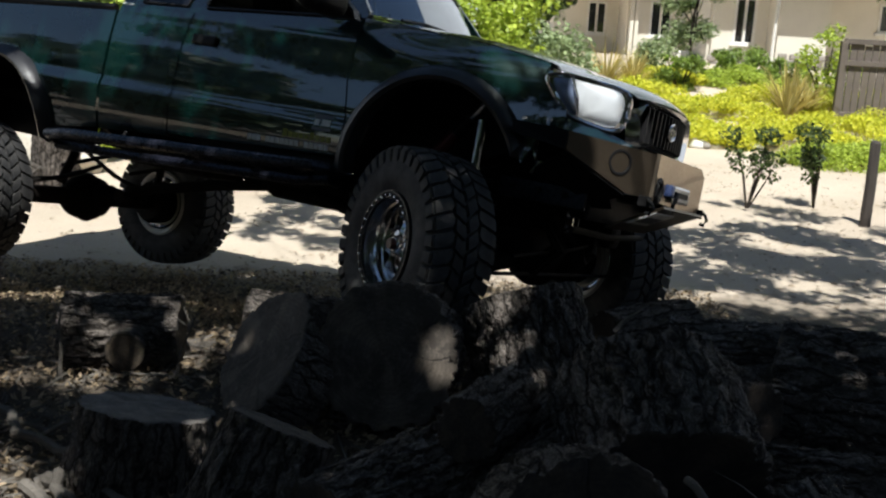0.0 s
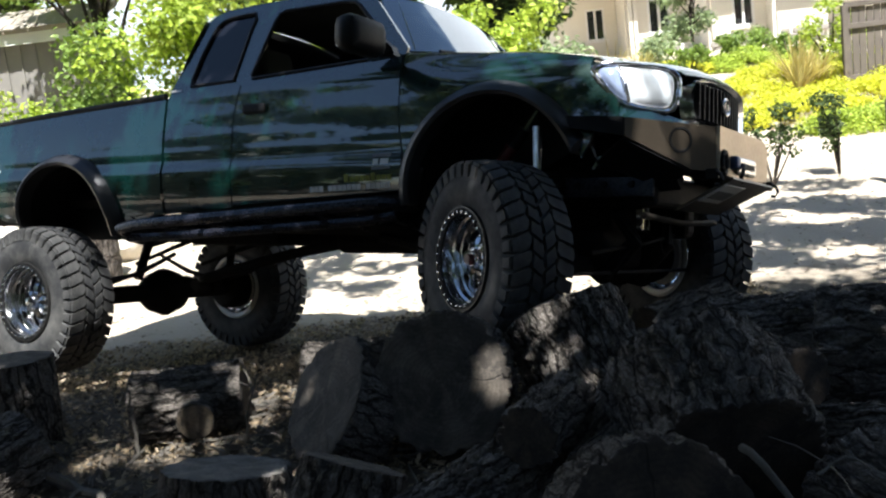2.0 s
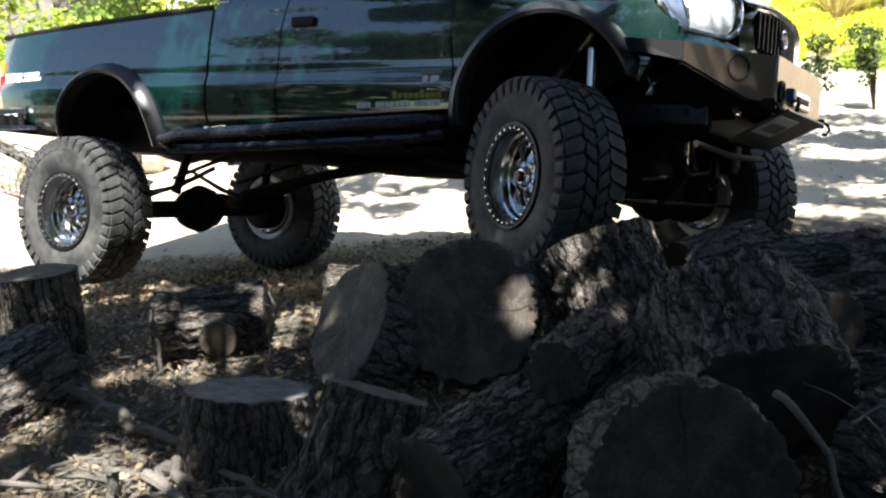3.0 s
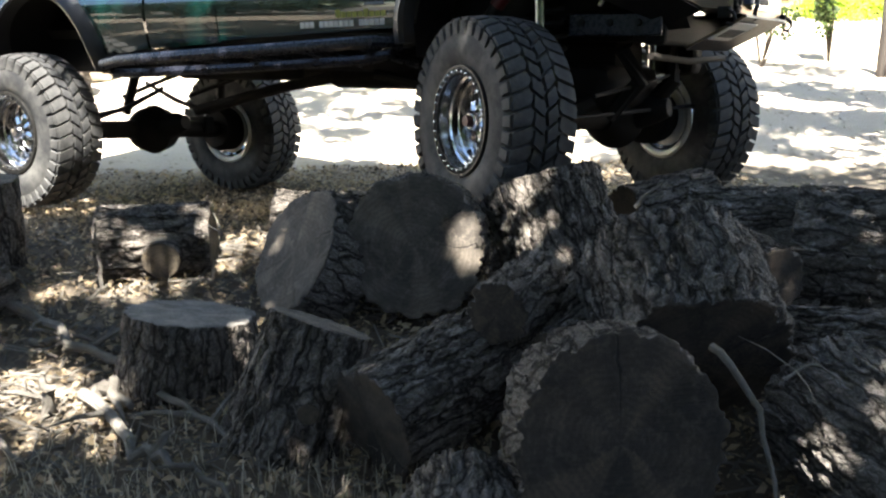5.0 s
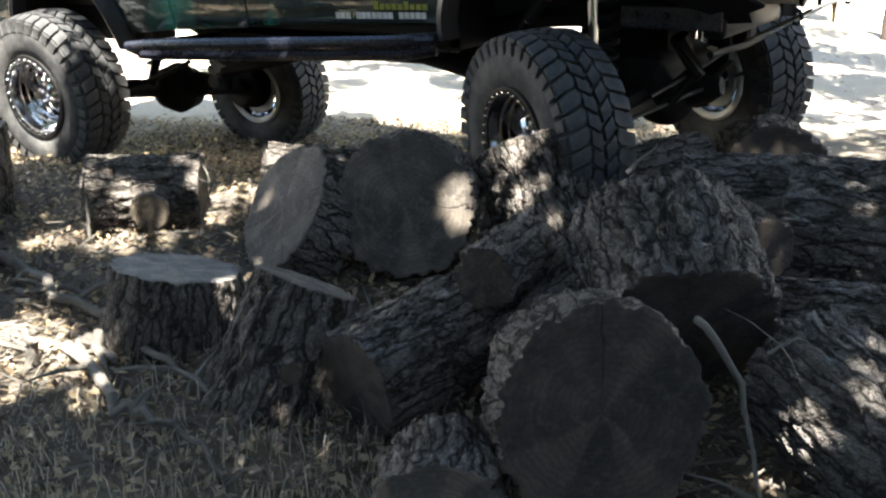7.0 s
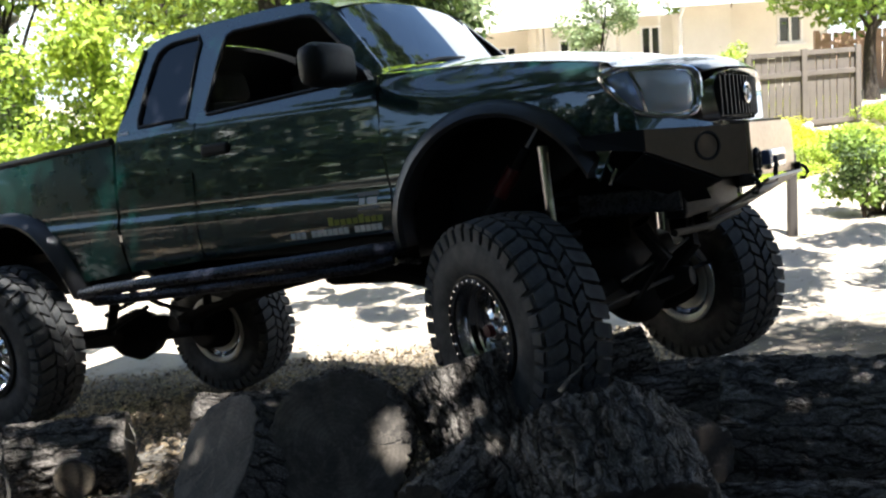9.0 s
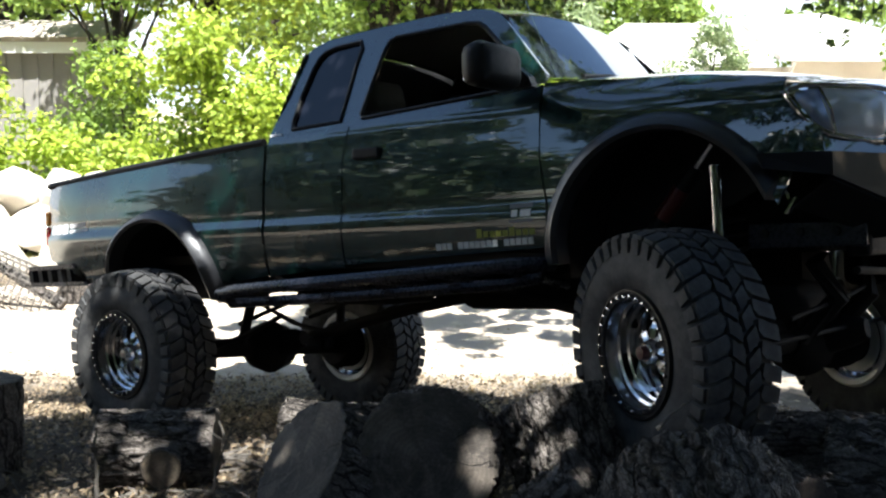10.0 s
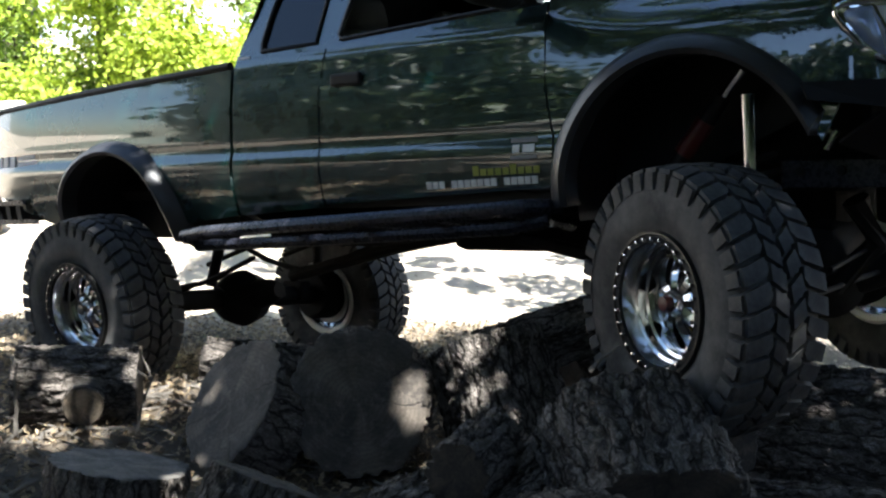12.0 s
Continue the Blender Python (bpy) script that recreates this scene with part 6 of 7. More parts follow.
OAK_CLUMPS += [(x + 0.3 * math.sin(3 * x + y), y + 0.15 * math.cos(4 * x), 5.7 + 0.3 * math.sin(2 * x), 0.62) for x in (-4.6, -3.7, -2.8, -1.9, -1.0, -0.1, 0.8, 1.7, 2.6) for y in (2.75, 3.6, 4.3)]
OAK_CLUMPS += [(x + 0.3 * math.sin(3 * x + y), y + 0.2 * math.cos(4 * x), 5.5 + 0.3 * math.sin(2 * x + y), 0.95) for x in (-9.4, -8.0, -6.6) for y in (-1.2, 0.2, 1.6, 3.0)] + [(-5.4, 3.6, 5.5, 0.7), (-6.0, 4.2, 5.6, 0.6)]
OAK_CLUMPS += [(1.5, 2.35, 5.5, 0.42), (2.15, 2.25, 5.5, 0.42), (2.7, 2.3, 5.6, 0.4)]
HANGING = [(2.30, 7.0, 2.60, 0.14), (2.42, 7.0, 2.56, 0.26), (2.55, 7.0, 2.50, 0.45), (2.68, 7.1, 2.60, 0.26), (2.2, 7.0, 2.68, 0.12), (2.48, 6.9, 2.66, 0.3), (2.60, 7.0, 2.70, 0.3), (2.36, 7.1, 2.74, 0.2)]
shade_oak()

# garden bank: yellow ground cover, flax, low shrubs, pale stones
def make_mat(seed, base, radii, material, label, leaves):
    """A low mound of ground cover, leaves over a soft dome."""
    rng = np.random.default_rng(seed)
    cl = []
    for _ in range(40):
        a, r = rng.uniform(0, 6.283), rng.uniform() ** 0.5
        x, y = r * math.cos(a) * radii[0], r * math.sin(a) * radii[1]
        cl.append((x, y, ground_height(base[0] + x, base[1] + y) - ground_height(*base) + radii[2] * (1.05 - 0.75 * r * r) * rng.uniform(0.7, 1.1) - 0.05, 0.26, 0.26, 0.12))
    v, f = leaf_cloud(rng, cl, leaves * 2, 0.052)
    ob = raw("ground_cover", v, f, material)
    ob.matrix_basis = pose(base[0], base[1], ground_height(*base))
    tagged(ob, label, "ground cover", "ground cover on the bank")


for i, (x, y, rx, ry, mat) in enumerate([(3.9, 15.4, 1.1, 0.8, "leaf_yellow"), (5.3, 15.4, 1.2, 0.9, "leaf_yellow"), (6.6, 16.4, 1.3, 1.0, "leaf_yellow"), (4.9, 17.4, 1.1, 0.8, "leaf_yellow"), (7.3, 18.3, 1.1, 0.9, "leaf_yellow"), (6.9, 14.4, 1.1, 0.7, "leaf_bright"), (5.9, 18.6, 1.0, 0.8, "leaf_yellow"),
                                         (8.3, 16.0, 1.2, 0.9, "leaf_bright"), (3.5, 18.4, 1.0, 0.8, "leaf_yellow"), (9.6, 17.6, 1.2, 0.9, "leaf_bright"), (4.3, 20.2, 0.9, 0.6, "leaf_yellow"), (5.8, 20.6, 0.9, 0.6, "leaf_bright"), (2.5, 16.6, 0.9, 0.7, "leaf_yellow"), (8.4, 19.0, 1.0, 0.8, "leaf_yellow"), (5.6, 13.9, 0.8, 0.5, "leaf_bright")]):
    make_mat(120 + i, (x * 1.12, y + 2.6), (rx, ry, 0.34), mat, "low mat of yellow-green ground cover on the bank" if mat == "leaf_yellow" else "low green ground cover on the bank", 4200)
for i, (x, y, r, h, mat) in enumerate([(6.7, 24.0, 0.8, 0.42, "leaf_mid"), (7.5, 23.4, 0.8, 0.36, "leaf_mid"), (4.9, 24.2, 0.7, 0.5, "leaf_silver"), (5.0, 22.2, 0.5, 0.4, "leaf_mid"), (7.75, 21.4, 0.6, 0.85, "leaf_bright"), (8.2, 17.6, 0.5, 0.2, "leaf_bright"), (2.2, 21.5, 0.8, 0.55, "leaf_silver"), (6.3, 12.4, 0.6, 0.5, "leaf_mid"), (7.6, 13.4, 0.6, 0.34, "leaf_bright"), (9.4, 14.6, 0.8, 0.45, "leaf_mid")]):
    make_shrub(150 + i, (x, y), (r, r, h), mat, "rounded green garden shrub", 1800, 0.08, 16)


def make_flax(seed, base, r, h):
    """A fountain of long stiff blades."""
    rng = np.random.default_rng(seed)
    verts, faces = [], []
    for _ in range(130):
        a, tilt, ln = rng.uniform(0, 6.283), rng.uniform(0.1, 1.15), h * rng.uniform(0.7, 1.15)
        d = np.array([math.cos(a), math.sin(a), 0])
        side = np.array([-d[1], d[0], 0]) * 0.028
        k = len(verts)
        for j in range(5):
            s = j / 4
            p = d * (0.08 + ln * s * math.sin(tilt) * (0.7 + 0.5 * s)) + np.array([0, 0, ln * s * math.cos(tilt) * (1.15 - 0.35 * s * tilt)])
            verts += [p - side * (1 - 0.9 * s), p + side * (1 - 0.9 * s)]
        faces += [(k + 2 * j, k + 2 * j + 1, k + 2 * j + 3, k + 2 * j + 2) for j in range(4)]
    ob = raw("flax_plant", verts, faces, "leaf_flax")
    ob.matrix_basis = pose(base[0], base[1], ground_height(*base) - 0.02)
    tagged(ob, "bronze flax with long arching blades", "plant", "flax plants on the bank")


for i, b in enumerate([(3.5, 22.3), (6.7, 20.3), (4.1, 22.6), (7.1, 20.6)]):
    make_flax(200 + i, b, 0.7, 0.95 if i < 2 else 0.7)


def make_rose(seed, base, h):
    rng = np.random.default_rng(seed)
    root = empty("rose_bush", pose(base[0], base[1], ground_height(*base) - 0.03), "leggy dark rose bush on bare dirt", "rose bush", "rose bushes by the drive")
    bm, cl = bmesh.new(), []
    for _ in range(7):
        a, r = rng.uniform(0, 6.283), rng.uniform(0.1, 0.38)
        q = Vector((r * math.cos(a), r * math.sin(a), h * rng.uniform(0.55, 1.0)))
        tube(bm, [(0, 0, 0), q * 0.5 + Vector((0.03, 0, 0.04)), q], [0.014, 0.009, 0.004], 5)
        cl += [(q.x, q.y, q.z, 0.14, 0.14, 0.10), (q.x * 0.8, q.y * 0.8, q.z * 0.72, 0.11, 0.11, 0.09)]
    part("stem", bm, "trunk", root)
    v, f = leaf_cloud(rng, cl, 720, 0.055)
    raw("foliage", v, f, "leaf_oak", root)


for i, b in enumerate([(3.72, 12.3), (4.62, 12.6), (6.0, 12.2), (2.6, 13.4), (7.2, 12.0)]):
    make_rose(220 + i, b, 0.98)


def make_post(base, h):
    bm = bmesh.new()
    tube(bm, [(0, 0, -0.1), (0.005, 0, h * 0.5), (0, 0.005, h - 0.02), (0, 0, h)], [0.062, 0.06, 0.057, 0.045], 10)
    ob = part("post", bm, "post", None, smooth=35, m=pose(base[0], base[1], ground_height(*base)))
    tagged(ob, "short dark wooden post by the roses", "post", "posts along the drive")


for b in [(4.84, 11.58), (7.9, 11.4)]:
    make_post(b, 0.95)


def stones():
    """Pale edging stones, each its own."""
    rng = np.random.default_rng(9)
    for i in range(26):
        x, y = 3.2 + 0.22 * i + rng.uniform(-0.1, 0.1), 17.0 + 0.12 * i * (1 if i % 2 else 0.4) + rng.uniform(-0.3, 0.3)
        bm = bmesh.new()
        bmesh.ops.create_icosphere(bm, subdivisions=2, radius=rng.uniform(0.07, 0.17))
        for v in bm.verts:
            v.co *= 1 + 0.25 * noise.noise(v.co * 9 + Vector((i, 0, 0)))
            v.co.z *= 0.6
        ob = part("stone", bm, "trim" if i % 5 == 0 else "stone", None, smooth=50, m=pose(x, y, ground_height(x, y) + 0.05))
        tagged(ob, "pale rounded garden edging stone", "stone", "edging stones on the bank")


stones()


# ---- house, shed, fence ----
def wall_with_window(parent, x0, x1, y, z0, z1, win=None, thick=0.2, name="wall"):
    """A wall facing the yard, built round its window opening."""
    bm = bmesh.new()
    def blk(a, b, c, d):
        if b - a > 0.01 and d - c > 0.01:
            box(bm, (a + b) / 2, y + thick / 2, (c + d) / 2, b - a, thick, d - c)
    if win:
        a, b, c, d = win
        blk(x0, a, z0, z1), blk(b, x1, z0, z1), blk(a, b, z0, c), blk(a, b, d, z1)
    else:
        blk(x0, x1, z0, z1)
    part(name, bm, "stucco", parent)
    if win:
        a, b, c, d = win
        bm = bmesh.new()
        t = 0.07
        for q in ((a, b, c, c + t), (a, b, d - t, d)):
            box(bm, (q[0] + q[1]) / 2, y + 0.04, (q[2] + q[3]) / 2, q[1] - q[0], 0.14, q[3] - q[2])
        for q in ((a, a + t), (b - t, b), ((a + b) / 2 - t / 2, (a + b) / 2 + t / 2)):
            box(bm, (q[0] + q[1]) / 2, y + 0.043, (c + d) / 2, q[1] - q[0], 0.13, d - c - 2 * t)
        w = part("window", bm, "trim", parent, "white framed sliding window")
        for q in ((a + t, (a + b) / 2 - t / 2), ((a + b) / 2 + t / 2, b - t)):
            bm = bmesh.new()
            box(bm, (q[0] + q[1]) / 2, y + 0.07, (c + d) / 2, q[1] - q[0], 0.012, d - c - 2 * t)
            part("pane", bm, "pane", w)
        bm = bmesh.new()
        box(bm, (a + b) / 2, y - 0.03, c - 0.03, b - a + 0.16, 0.12, 0.06)
        part("sill", bm, "trim", w)


def build_house():
    h = empty("house", pose(0, 0, 0), "single-storey beige stucco house with a pale roof", "house")
    top, base = 3.02, 0.35
    wall_with_window(h, 3.9, 6.1, 37.0, base, top, (4.95, 5.62, 1.40, 2.50))
    wall_with_window(h, 6.1, 8.05, 35.0, base, top, (6.72, 7.45, 1.42, 2.56))
    wall_with_window(h, 8.05, 9.75, 32.0, base, top, (8.66, 9.32, 1.36, 2.72))
    wall_with_window(h, 9.75, 11.2, 31.2, base, top + 0.2)
    wall_with_window(h, 11.2, 14.5, 31.9, base, top + 0.2, (12.9, 13.7, 1.9, 2.75))
    for x, y0, y1 in ((6.12, 35.2, 37.1), (8.07, 32.2, 35.1), (9.77, 31.4, 32.1), (11.18, 31.4, 32.0), (3.95, 37.1, 44), (14.4, 32, 44)):
        bm = bmesh.new()
        box(bm, x, (y0 + y1) / 2, (base + top) / 2, 0.2, y1 - y0, top - base - 0.01)
        part("return_wall", bm, "stucco", h)
    for x in (6.12, 6.28):
        bm = bmesh.new()
        box(bm, x, 34.85, 1.65, 0.12, 0.12, 2.6)
        part("porch_post", bm, "stucco", h)
    # stone skirting, courses of single stones
    rng = np.random.default_rng(3)
    me = []
    for k in range(4):
        bm = bmesh.new()
        box(bm, 0, 0, 0, 0.34 - 0.03 * k, 0.10, 0.17, 0.03)
        m2 = bpy.data.meshes.new("stone")
        bm.to_mesh(m2), bm.free()
        m2.materials.append(MAT["stone"])
        me.append(m2)
    for x0, x1, y in ((6.2, 8.05, 34.95), (8.1, 9.75, 31.95), (9.8, 11.15, 31.15), (11.25, 14.4, 31.85)):
        for row in range(4):
            x = x0 + 0.15 * (row % 2)
            while x < x1:
                ob = new("stone", me[rng.integers(4)])
                ob.parent = h
                ob.matrix_basis = pose(x, y + rng.uniform(-0.03, 0.01), 0.55 + row * 0.18, 0, 0, rng.uniform(-4, 4))
                x += 0.36
    # roof: hips over a deep eave, fascia and gutter
    def slab(name, pts, thick, mat):
        bm = bmesh.new()
        a = [bm.verts.new(p) for p in pts]
        b = [bm.verts.new((p[0], p[1], p[2] - thick)) for p in pts]
        bm.faces.new(a), bm.faces.new(b[::-1])
        for i in range(len(a)):
            bm.faces.new((a[i], b[i], b[(i + 1) % len(a)], a[(i + 1) % len(a)]))
        return part(name, bm, mat, h)
    slab("roof", [(5.3, 34.3, 3.12), (8.0, 34.3, 3.12), (8.9, 40.5, 5.0), (6.3, 40.5, 5.0)], 0.16, "roof")
    slab("roof", [(3.2, 36.3, 3.05), (5.35, 34.35, 3.115), (6.3, 40.5, 5.0)], 0.16, "roof")
    slab("roof", [(7.4, 31.4, 3.16), (9.2, 31.4, 3.16), (10.4, 40.5, 5.2), (8.9, 40.5, 5.05), (7.95, 34.35, 3.16)], 0.16, "roof")
    slab("roof", [(9.15, 30.5, 3.3), (15.1, 30.5, 3.3), (13.6, 40.5, 5.4), (10.4, 40.5, 5.25)], 0.16, "roof")
    for pts in (((5.3, 34.27), (8.0, 34.27), 3.05), ((7.4, 31.37), (9.2, 31.37), 3.09), ((9.15, 30.47), (15.1, 30.47), 3.23)):
        bm = bmesh.new()
        box(bm, (pts[0][0] + pts[1][0]) / 2, pts[0][1], pts[2], pts[1][0] - pts[0][0], 0.04, 0.17)
        part("fascia", bm, "trim", h)
    bm = bmesh.new()
    tube(bm, [(9.62, 30.6, 3.15), (9.62, 31.0, 2.85), (9.62, 31.1, 1.6), (9.62, 31.1, 0.5)], 0.05, 8)
    part("downpipe", bm, "trim", h, "white downpipe at the house corner", smooth=True)
    bm = bmesh.new()
    box(bm, 7.6, 33.6, 0.6, 0.5, 0.5, 0.9, 0.05)
    part("step_block", bm, "trim", h)


build_house()


def build_shed():
    h = empty("shed", pose(0, 0, 0), "small grey shed with a white fascia and shake roof", "shed")
    z0 = ground_height(-7.2, 21) - 0.1
    bm = bmesh.new()
    box(bm, -8.0, 21.5, (z0 + 2.72) / 2, 2.6, 2.6, 2.72 - z0)
    part("wall", bm, "shed", h)
    bm = bmesh.new()
    for i in range(9):
        box(bm, -9.2 + i * 0.3, 20.19, (z0 + 2.7) / 2, 0.03, 0.03, 2.68 - z0)
    part("batten", bm, "shed", h)
    bm = bmesh.new()
    box(bm, -8.0, 19.98, 2.83, 3.1, 0.05, 0.26)
    part("fascia", bm, "trim", h)
    bm = bmesh.new()
    a = [bm.verts.new(p) for p in ((-9.6, 19.9, 2.98), (-6.4, 19.9, 2.98), (-6.4, 21.5, 3.4), (-9.6, 21.5, 3.4))]
    b = [bm.verts.new(v.co - Vector((0, 0, 0.08))) for v in a]
    bm.faces.new(a), bm.faces.new(b[::-1])
    for i in range(4):
        bm.faces.new((a[i], b[i], b[(i + 1) % 4], a[(i + 1) % 4]))
    roof_ob = part("roof", bm, "shingle", h)
    rng = np.random.default_rng(5)
    bm = bmesh.new()
    box(bm, 0, 0, 0, 0.15, 0.36, 0.025)
    me2 = bpy.data.meshes.new("shingle")
    bm.to_mesh(me2), bm.free()
    me2.materials.append(MAT["shingle"])
    for row in range(5):
        for i in range(20):
            ob = new("shingle", me2)
            ob.parent = roof_ob
            ob.matrix_basis = pose(-9.5 + i * 0.16 + 0.06 * (row % 2), 19.98 + row * 0.3 + rng.uniform(-0.03, 0.03), 3.03 + row * 0.079, 17 + rng.uniform(-2, 4), rng.uniform(-3, 3), rng.uniform(-3, 3))


build_shed()


def build_fence(name, x0, x1, y0, y1, h, mat, label, rail):
    f = empty(name, pose(0, 0, 0), label, "fence")
    n = int(math.hypot(x1 - x0, y1 - y0) / 0.15)
    rng = np.random.default_rng(int(x0 * 10))
    ang = math.degrees(math.atan2(y1 - y0, x1 - x0))
    bm = bmesh.new()
    box(bm, 0, 0, h / 2, 0.138, 0.022, h, 0.004)
    me2 = bpy.data.meshes.new("plank")
    bm.to_mesh(me2), bm.free()
    me2.materials.append(MAT[mat])
    for i in range(n):
        s = (i + 0.5) / n
        x, y = x0 + (x1 - x0) * s, y0 + (y1 - y0) * s
        ob = new("plank", me2)
        ob.parent = f
        ob.matrix_basis = pose(x, y, ground_height(x, y) - 0.05 + rng.uniform(-0.03, 0.03), 0, rng.uniform(-0.8, 0.8), ang)
    for z in (0.12, h * 0.72, h - 0.02) if rail else (h * 0.8,):
        bm = bmesh.new()
        zz = (ground_height(x0, y0) + ground_height(x1, y1)) / 2
        box(bm, 0, -0.04, zz + z, math.hypot(x1 - x0, y1 - y0), 0.05, 0.10, 0.006, Matrix.Translation(((x0 + x1) / 2, (y0 + y1) / 2, 0)) @ Matrix.Rotation(radians(ang), 4, "Z"))
        part("rail", bm, mat, f)
    for s in (0, 0.5, 1):
        bm = bmesh.new()
        x, y = x0 + (x1 - x0) * s, y0 + (y1 - y0) * s
        box(bm, x, y - 0.06, ground_height(x, y) + h / 2, 0.11, 0.11, h + 0.05, 0.008)
        part("fence_post", bm, mat, f)


build_fence("plank_fence", 7.49, 9.9, 20.0, 20.5, 1.5, "fence", "grey weathered plank fence at the garden", True)
build_fence("plank_fence", 10.7, 15.0, 24.2, 25.0, 1.45, "fence_red", "reddish plank fence beyond the garden", False)


def build_rocks():
    """Pale sunlit boulders heaped beyond the tailgate, and what lies before them."""
    rng = np.random.default_rng(12)
    for i in range(22):
        row = i % 3
        x, y = -8.0 + 0.55 * (i // 3) + 0.24 * row + rng.uniform(-0.06, 0.06), 12.1 + 0.28 * row + rng.uniform(-0.1, 0.1)
        bm = bmesh.new()
        bmesh.ops.create_icosphere(bm, subdivisions=3, radius=0.30)
        off = Vector((i * 3.1, row, 0))
        cuts = [Vector(rng.normal(size=3)).normalized() for _ in range(9)]
        for v in bm.verts:
            d = v.co.copy()
            v.co *= 1.25 + 0.25 * noise.noise(d * 3 + off)
            for c in cuts:
                far = v.co.dot(c) - 0.25
                if far > 0:
                    v.co -= c * far * 0.9
            v.co *= 1 + 0.07 * noise.noise(d * 12 + off)
        ob = part("boulder", bm, "rock", None, smooth=40, m=pose(x, y, ground_height(x, y) + 0.20 + 0.40 * row, rng.uniform(-20, 20), rng.uniform(-20, 20), rng.uniform(0, 360)))
        tagged(ob, "pale sunlit boulder in a rough bank", "boulder", "boulders beside the drive")
    make_log((-4.05, 11.2, ground_height(-4.05, 11.2) - 0.05), (0.05, 0.02, 1), 0.24, 0.85, "dark weathered stump beside the boulders", cut="shaded_cut", seed=31, from_end=True, category="stump", taper=-0.15)
    make_log((-4.62, 10.75, -0.02), (0.84, -0.1, -0.50), 0.055, 1.3, "pale thin log lying on netting", bark="pale_bark", seed=32, rough=0.01)
    roll = empty("wire_netting", axis_pose((-5.1, 10.9, 0.02), (0.90, -0.1, -0.36)), "rolled grey wire netting beside the drive", "wire netting")
    for k in range(14):
        bm = bmesh.new()
        tube(bm, [(0.27 * math.cos(a), 0.27 * math.sin(a), 0.08 * k) for a in [2 * math.pi * q / 18 for q in range(19)]], 0.006, 5)
        part("hoop", bm, "twig", roll)
    for q in range(20):
        a = 2 * math.pi * q / 20
        bm = bmesh.new()
        tube(bm, [(0.27 * math.cos(a), 0.27 * math.sin(a), 0), (0.27 * math.cos(a), 0.27 * math.sin(a), 1.04)], 0.006, 5)
        part("strand", bm, "twig", roll)


build_rocks()


# ---- litter, grass and dead branches ----
def branch(points, r, label, forks=4, seed=1, name="branch"):
    rng = np.random.default_rng(seed)
    pts = [Vector(p) for p in points]
    fine = []
    for a, b in zip(pts, pts[1:]):
        for k in range(4):
            fine.append(a.lerp(b, k / 4) + Vector(rng.normal(size=3) * r * 0.5))
    fine.append(pts[-1])
    bm = bmesh.new()
    n = len(fine)
    tube(bm, fine, [r * (1.1 - 0.8 * i / n) for i in range(n)], 8)
    ob = part(name, bm, "twig", None, smooth=True)
    tagged(ob, label, "branch")
    for k in range(forks):
        p = fine[2 + int(rng.uniform(0, n - 4))]
        d = Vector(rng.normal(size=3)).normalized()
        d.z = abs(d.z) * 0.5
        bm = bmesh.new()
        tube(bm, [p, p + d * 0.12, p + d * 0.22 + Vector((0, 0, -0.02))], [r * 0.5, r * 0.35, r * 0.12], 6)
        part("side_twig", bm, "twig", ob)


branch([(-2.3, 4.45, 0.07), (-1.79, 4.02, 0.08), (-1.39, 3.61, 0.08), (-1.12, 3.36, 0.07), (-0.88, 3.09, 0.07), (-0.66, 2.90, 0.05)], 0.024, "long dead grey branch lying on the litter", 7, 1)
branch([(-1.25, 3.22, 0.05), (-1.11, 3.06, 0.07), (-0.96, 2.80, 0.08), (-0.885, 2.75, 0.09), (-0.73, 2.665, 0.07), (-0.57, 2.48, 0.04)], 0.022, "crooked dead branch lying in dry grass", 4, 2)
branch([(-2.1, 3.4, 0.04), (-1.9, 3.25, 0.07), (-1.6, 3.22, 0.04)], 0.022, "dead grey stick on the litter", 2, 3)
branch([(-1.33, 3.12, 0.0), (-1.34, 3.14, 0.10), (-1.35, 3.16, 0.17)], 0.026, "pale broken stick standing in the litter", 1, 4)
branch([(-1.22, 3.30, 0.03), (-1.14, 3.24, 0.08), (-1.06, 3.12, 0.06)], 0.030, "pale rotten chunk of branch", 1, 5)
branch([(-1.62, 3.72, 0.03), (-1.42, 3.70, 0.07), (-1.22, 3.60, 0.04)], 0.014, "thin grey stick on the litter", 3, 11)
branch([(-1.70, 3.05, 0.03), (-1.50, 2.98, 0.07), (-1.30, 2.80, 0.04)], 0.016, "thin grey stick on the litter", 3, 12)
branch([(-1.05, 3.62, 0.02), (-1.10, 3.50, 0.16), (-1.13, 3.42, 0.26)], 0.008, "thin dry twig by a stump", 3, 13)
branch([(0.66, 2.42, 0.56), (0.74, 2.32, 0.47), (0.78, 2.20, 0.30), (0.80, 2.12, 0.08)], 0.010, "grey twig hanging over the log pile", 1, 6)
branch([(0.86, 2.45, 0.44), (0.95, 2.5, 0.46), (1.05, 2.5, 0.43)], 0.005, "splintered twig on the log pile", 3, 7)
branch([(-1.5, 4.28, 0.0), (-1.51, 4.26, 0.2), (-1.5, 4.28, 0.34)], 0.010, "thin dry stalk by a log", 1, 8)
branch([(-1.05, 4.3, 0.0), (-1.0, 4.32, 0.2), (-0.95, 4.35, 0.33)], 0.007, "thin dry stalk by a log", 2, 9)
branch([(0.66, 3.5, 0.60), (0.70, 3.5, 0.65), (0.76, 3.5, 0.69)], 0.008, "pale splinter standing on the pile", 0, 10)


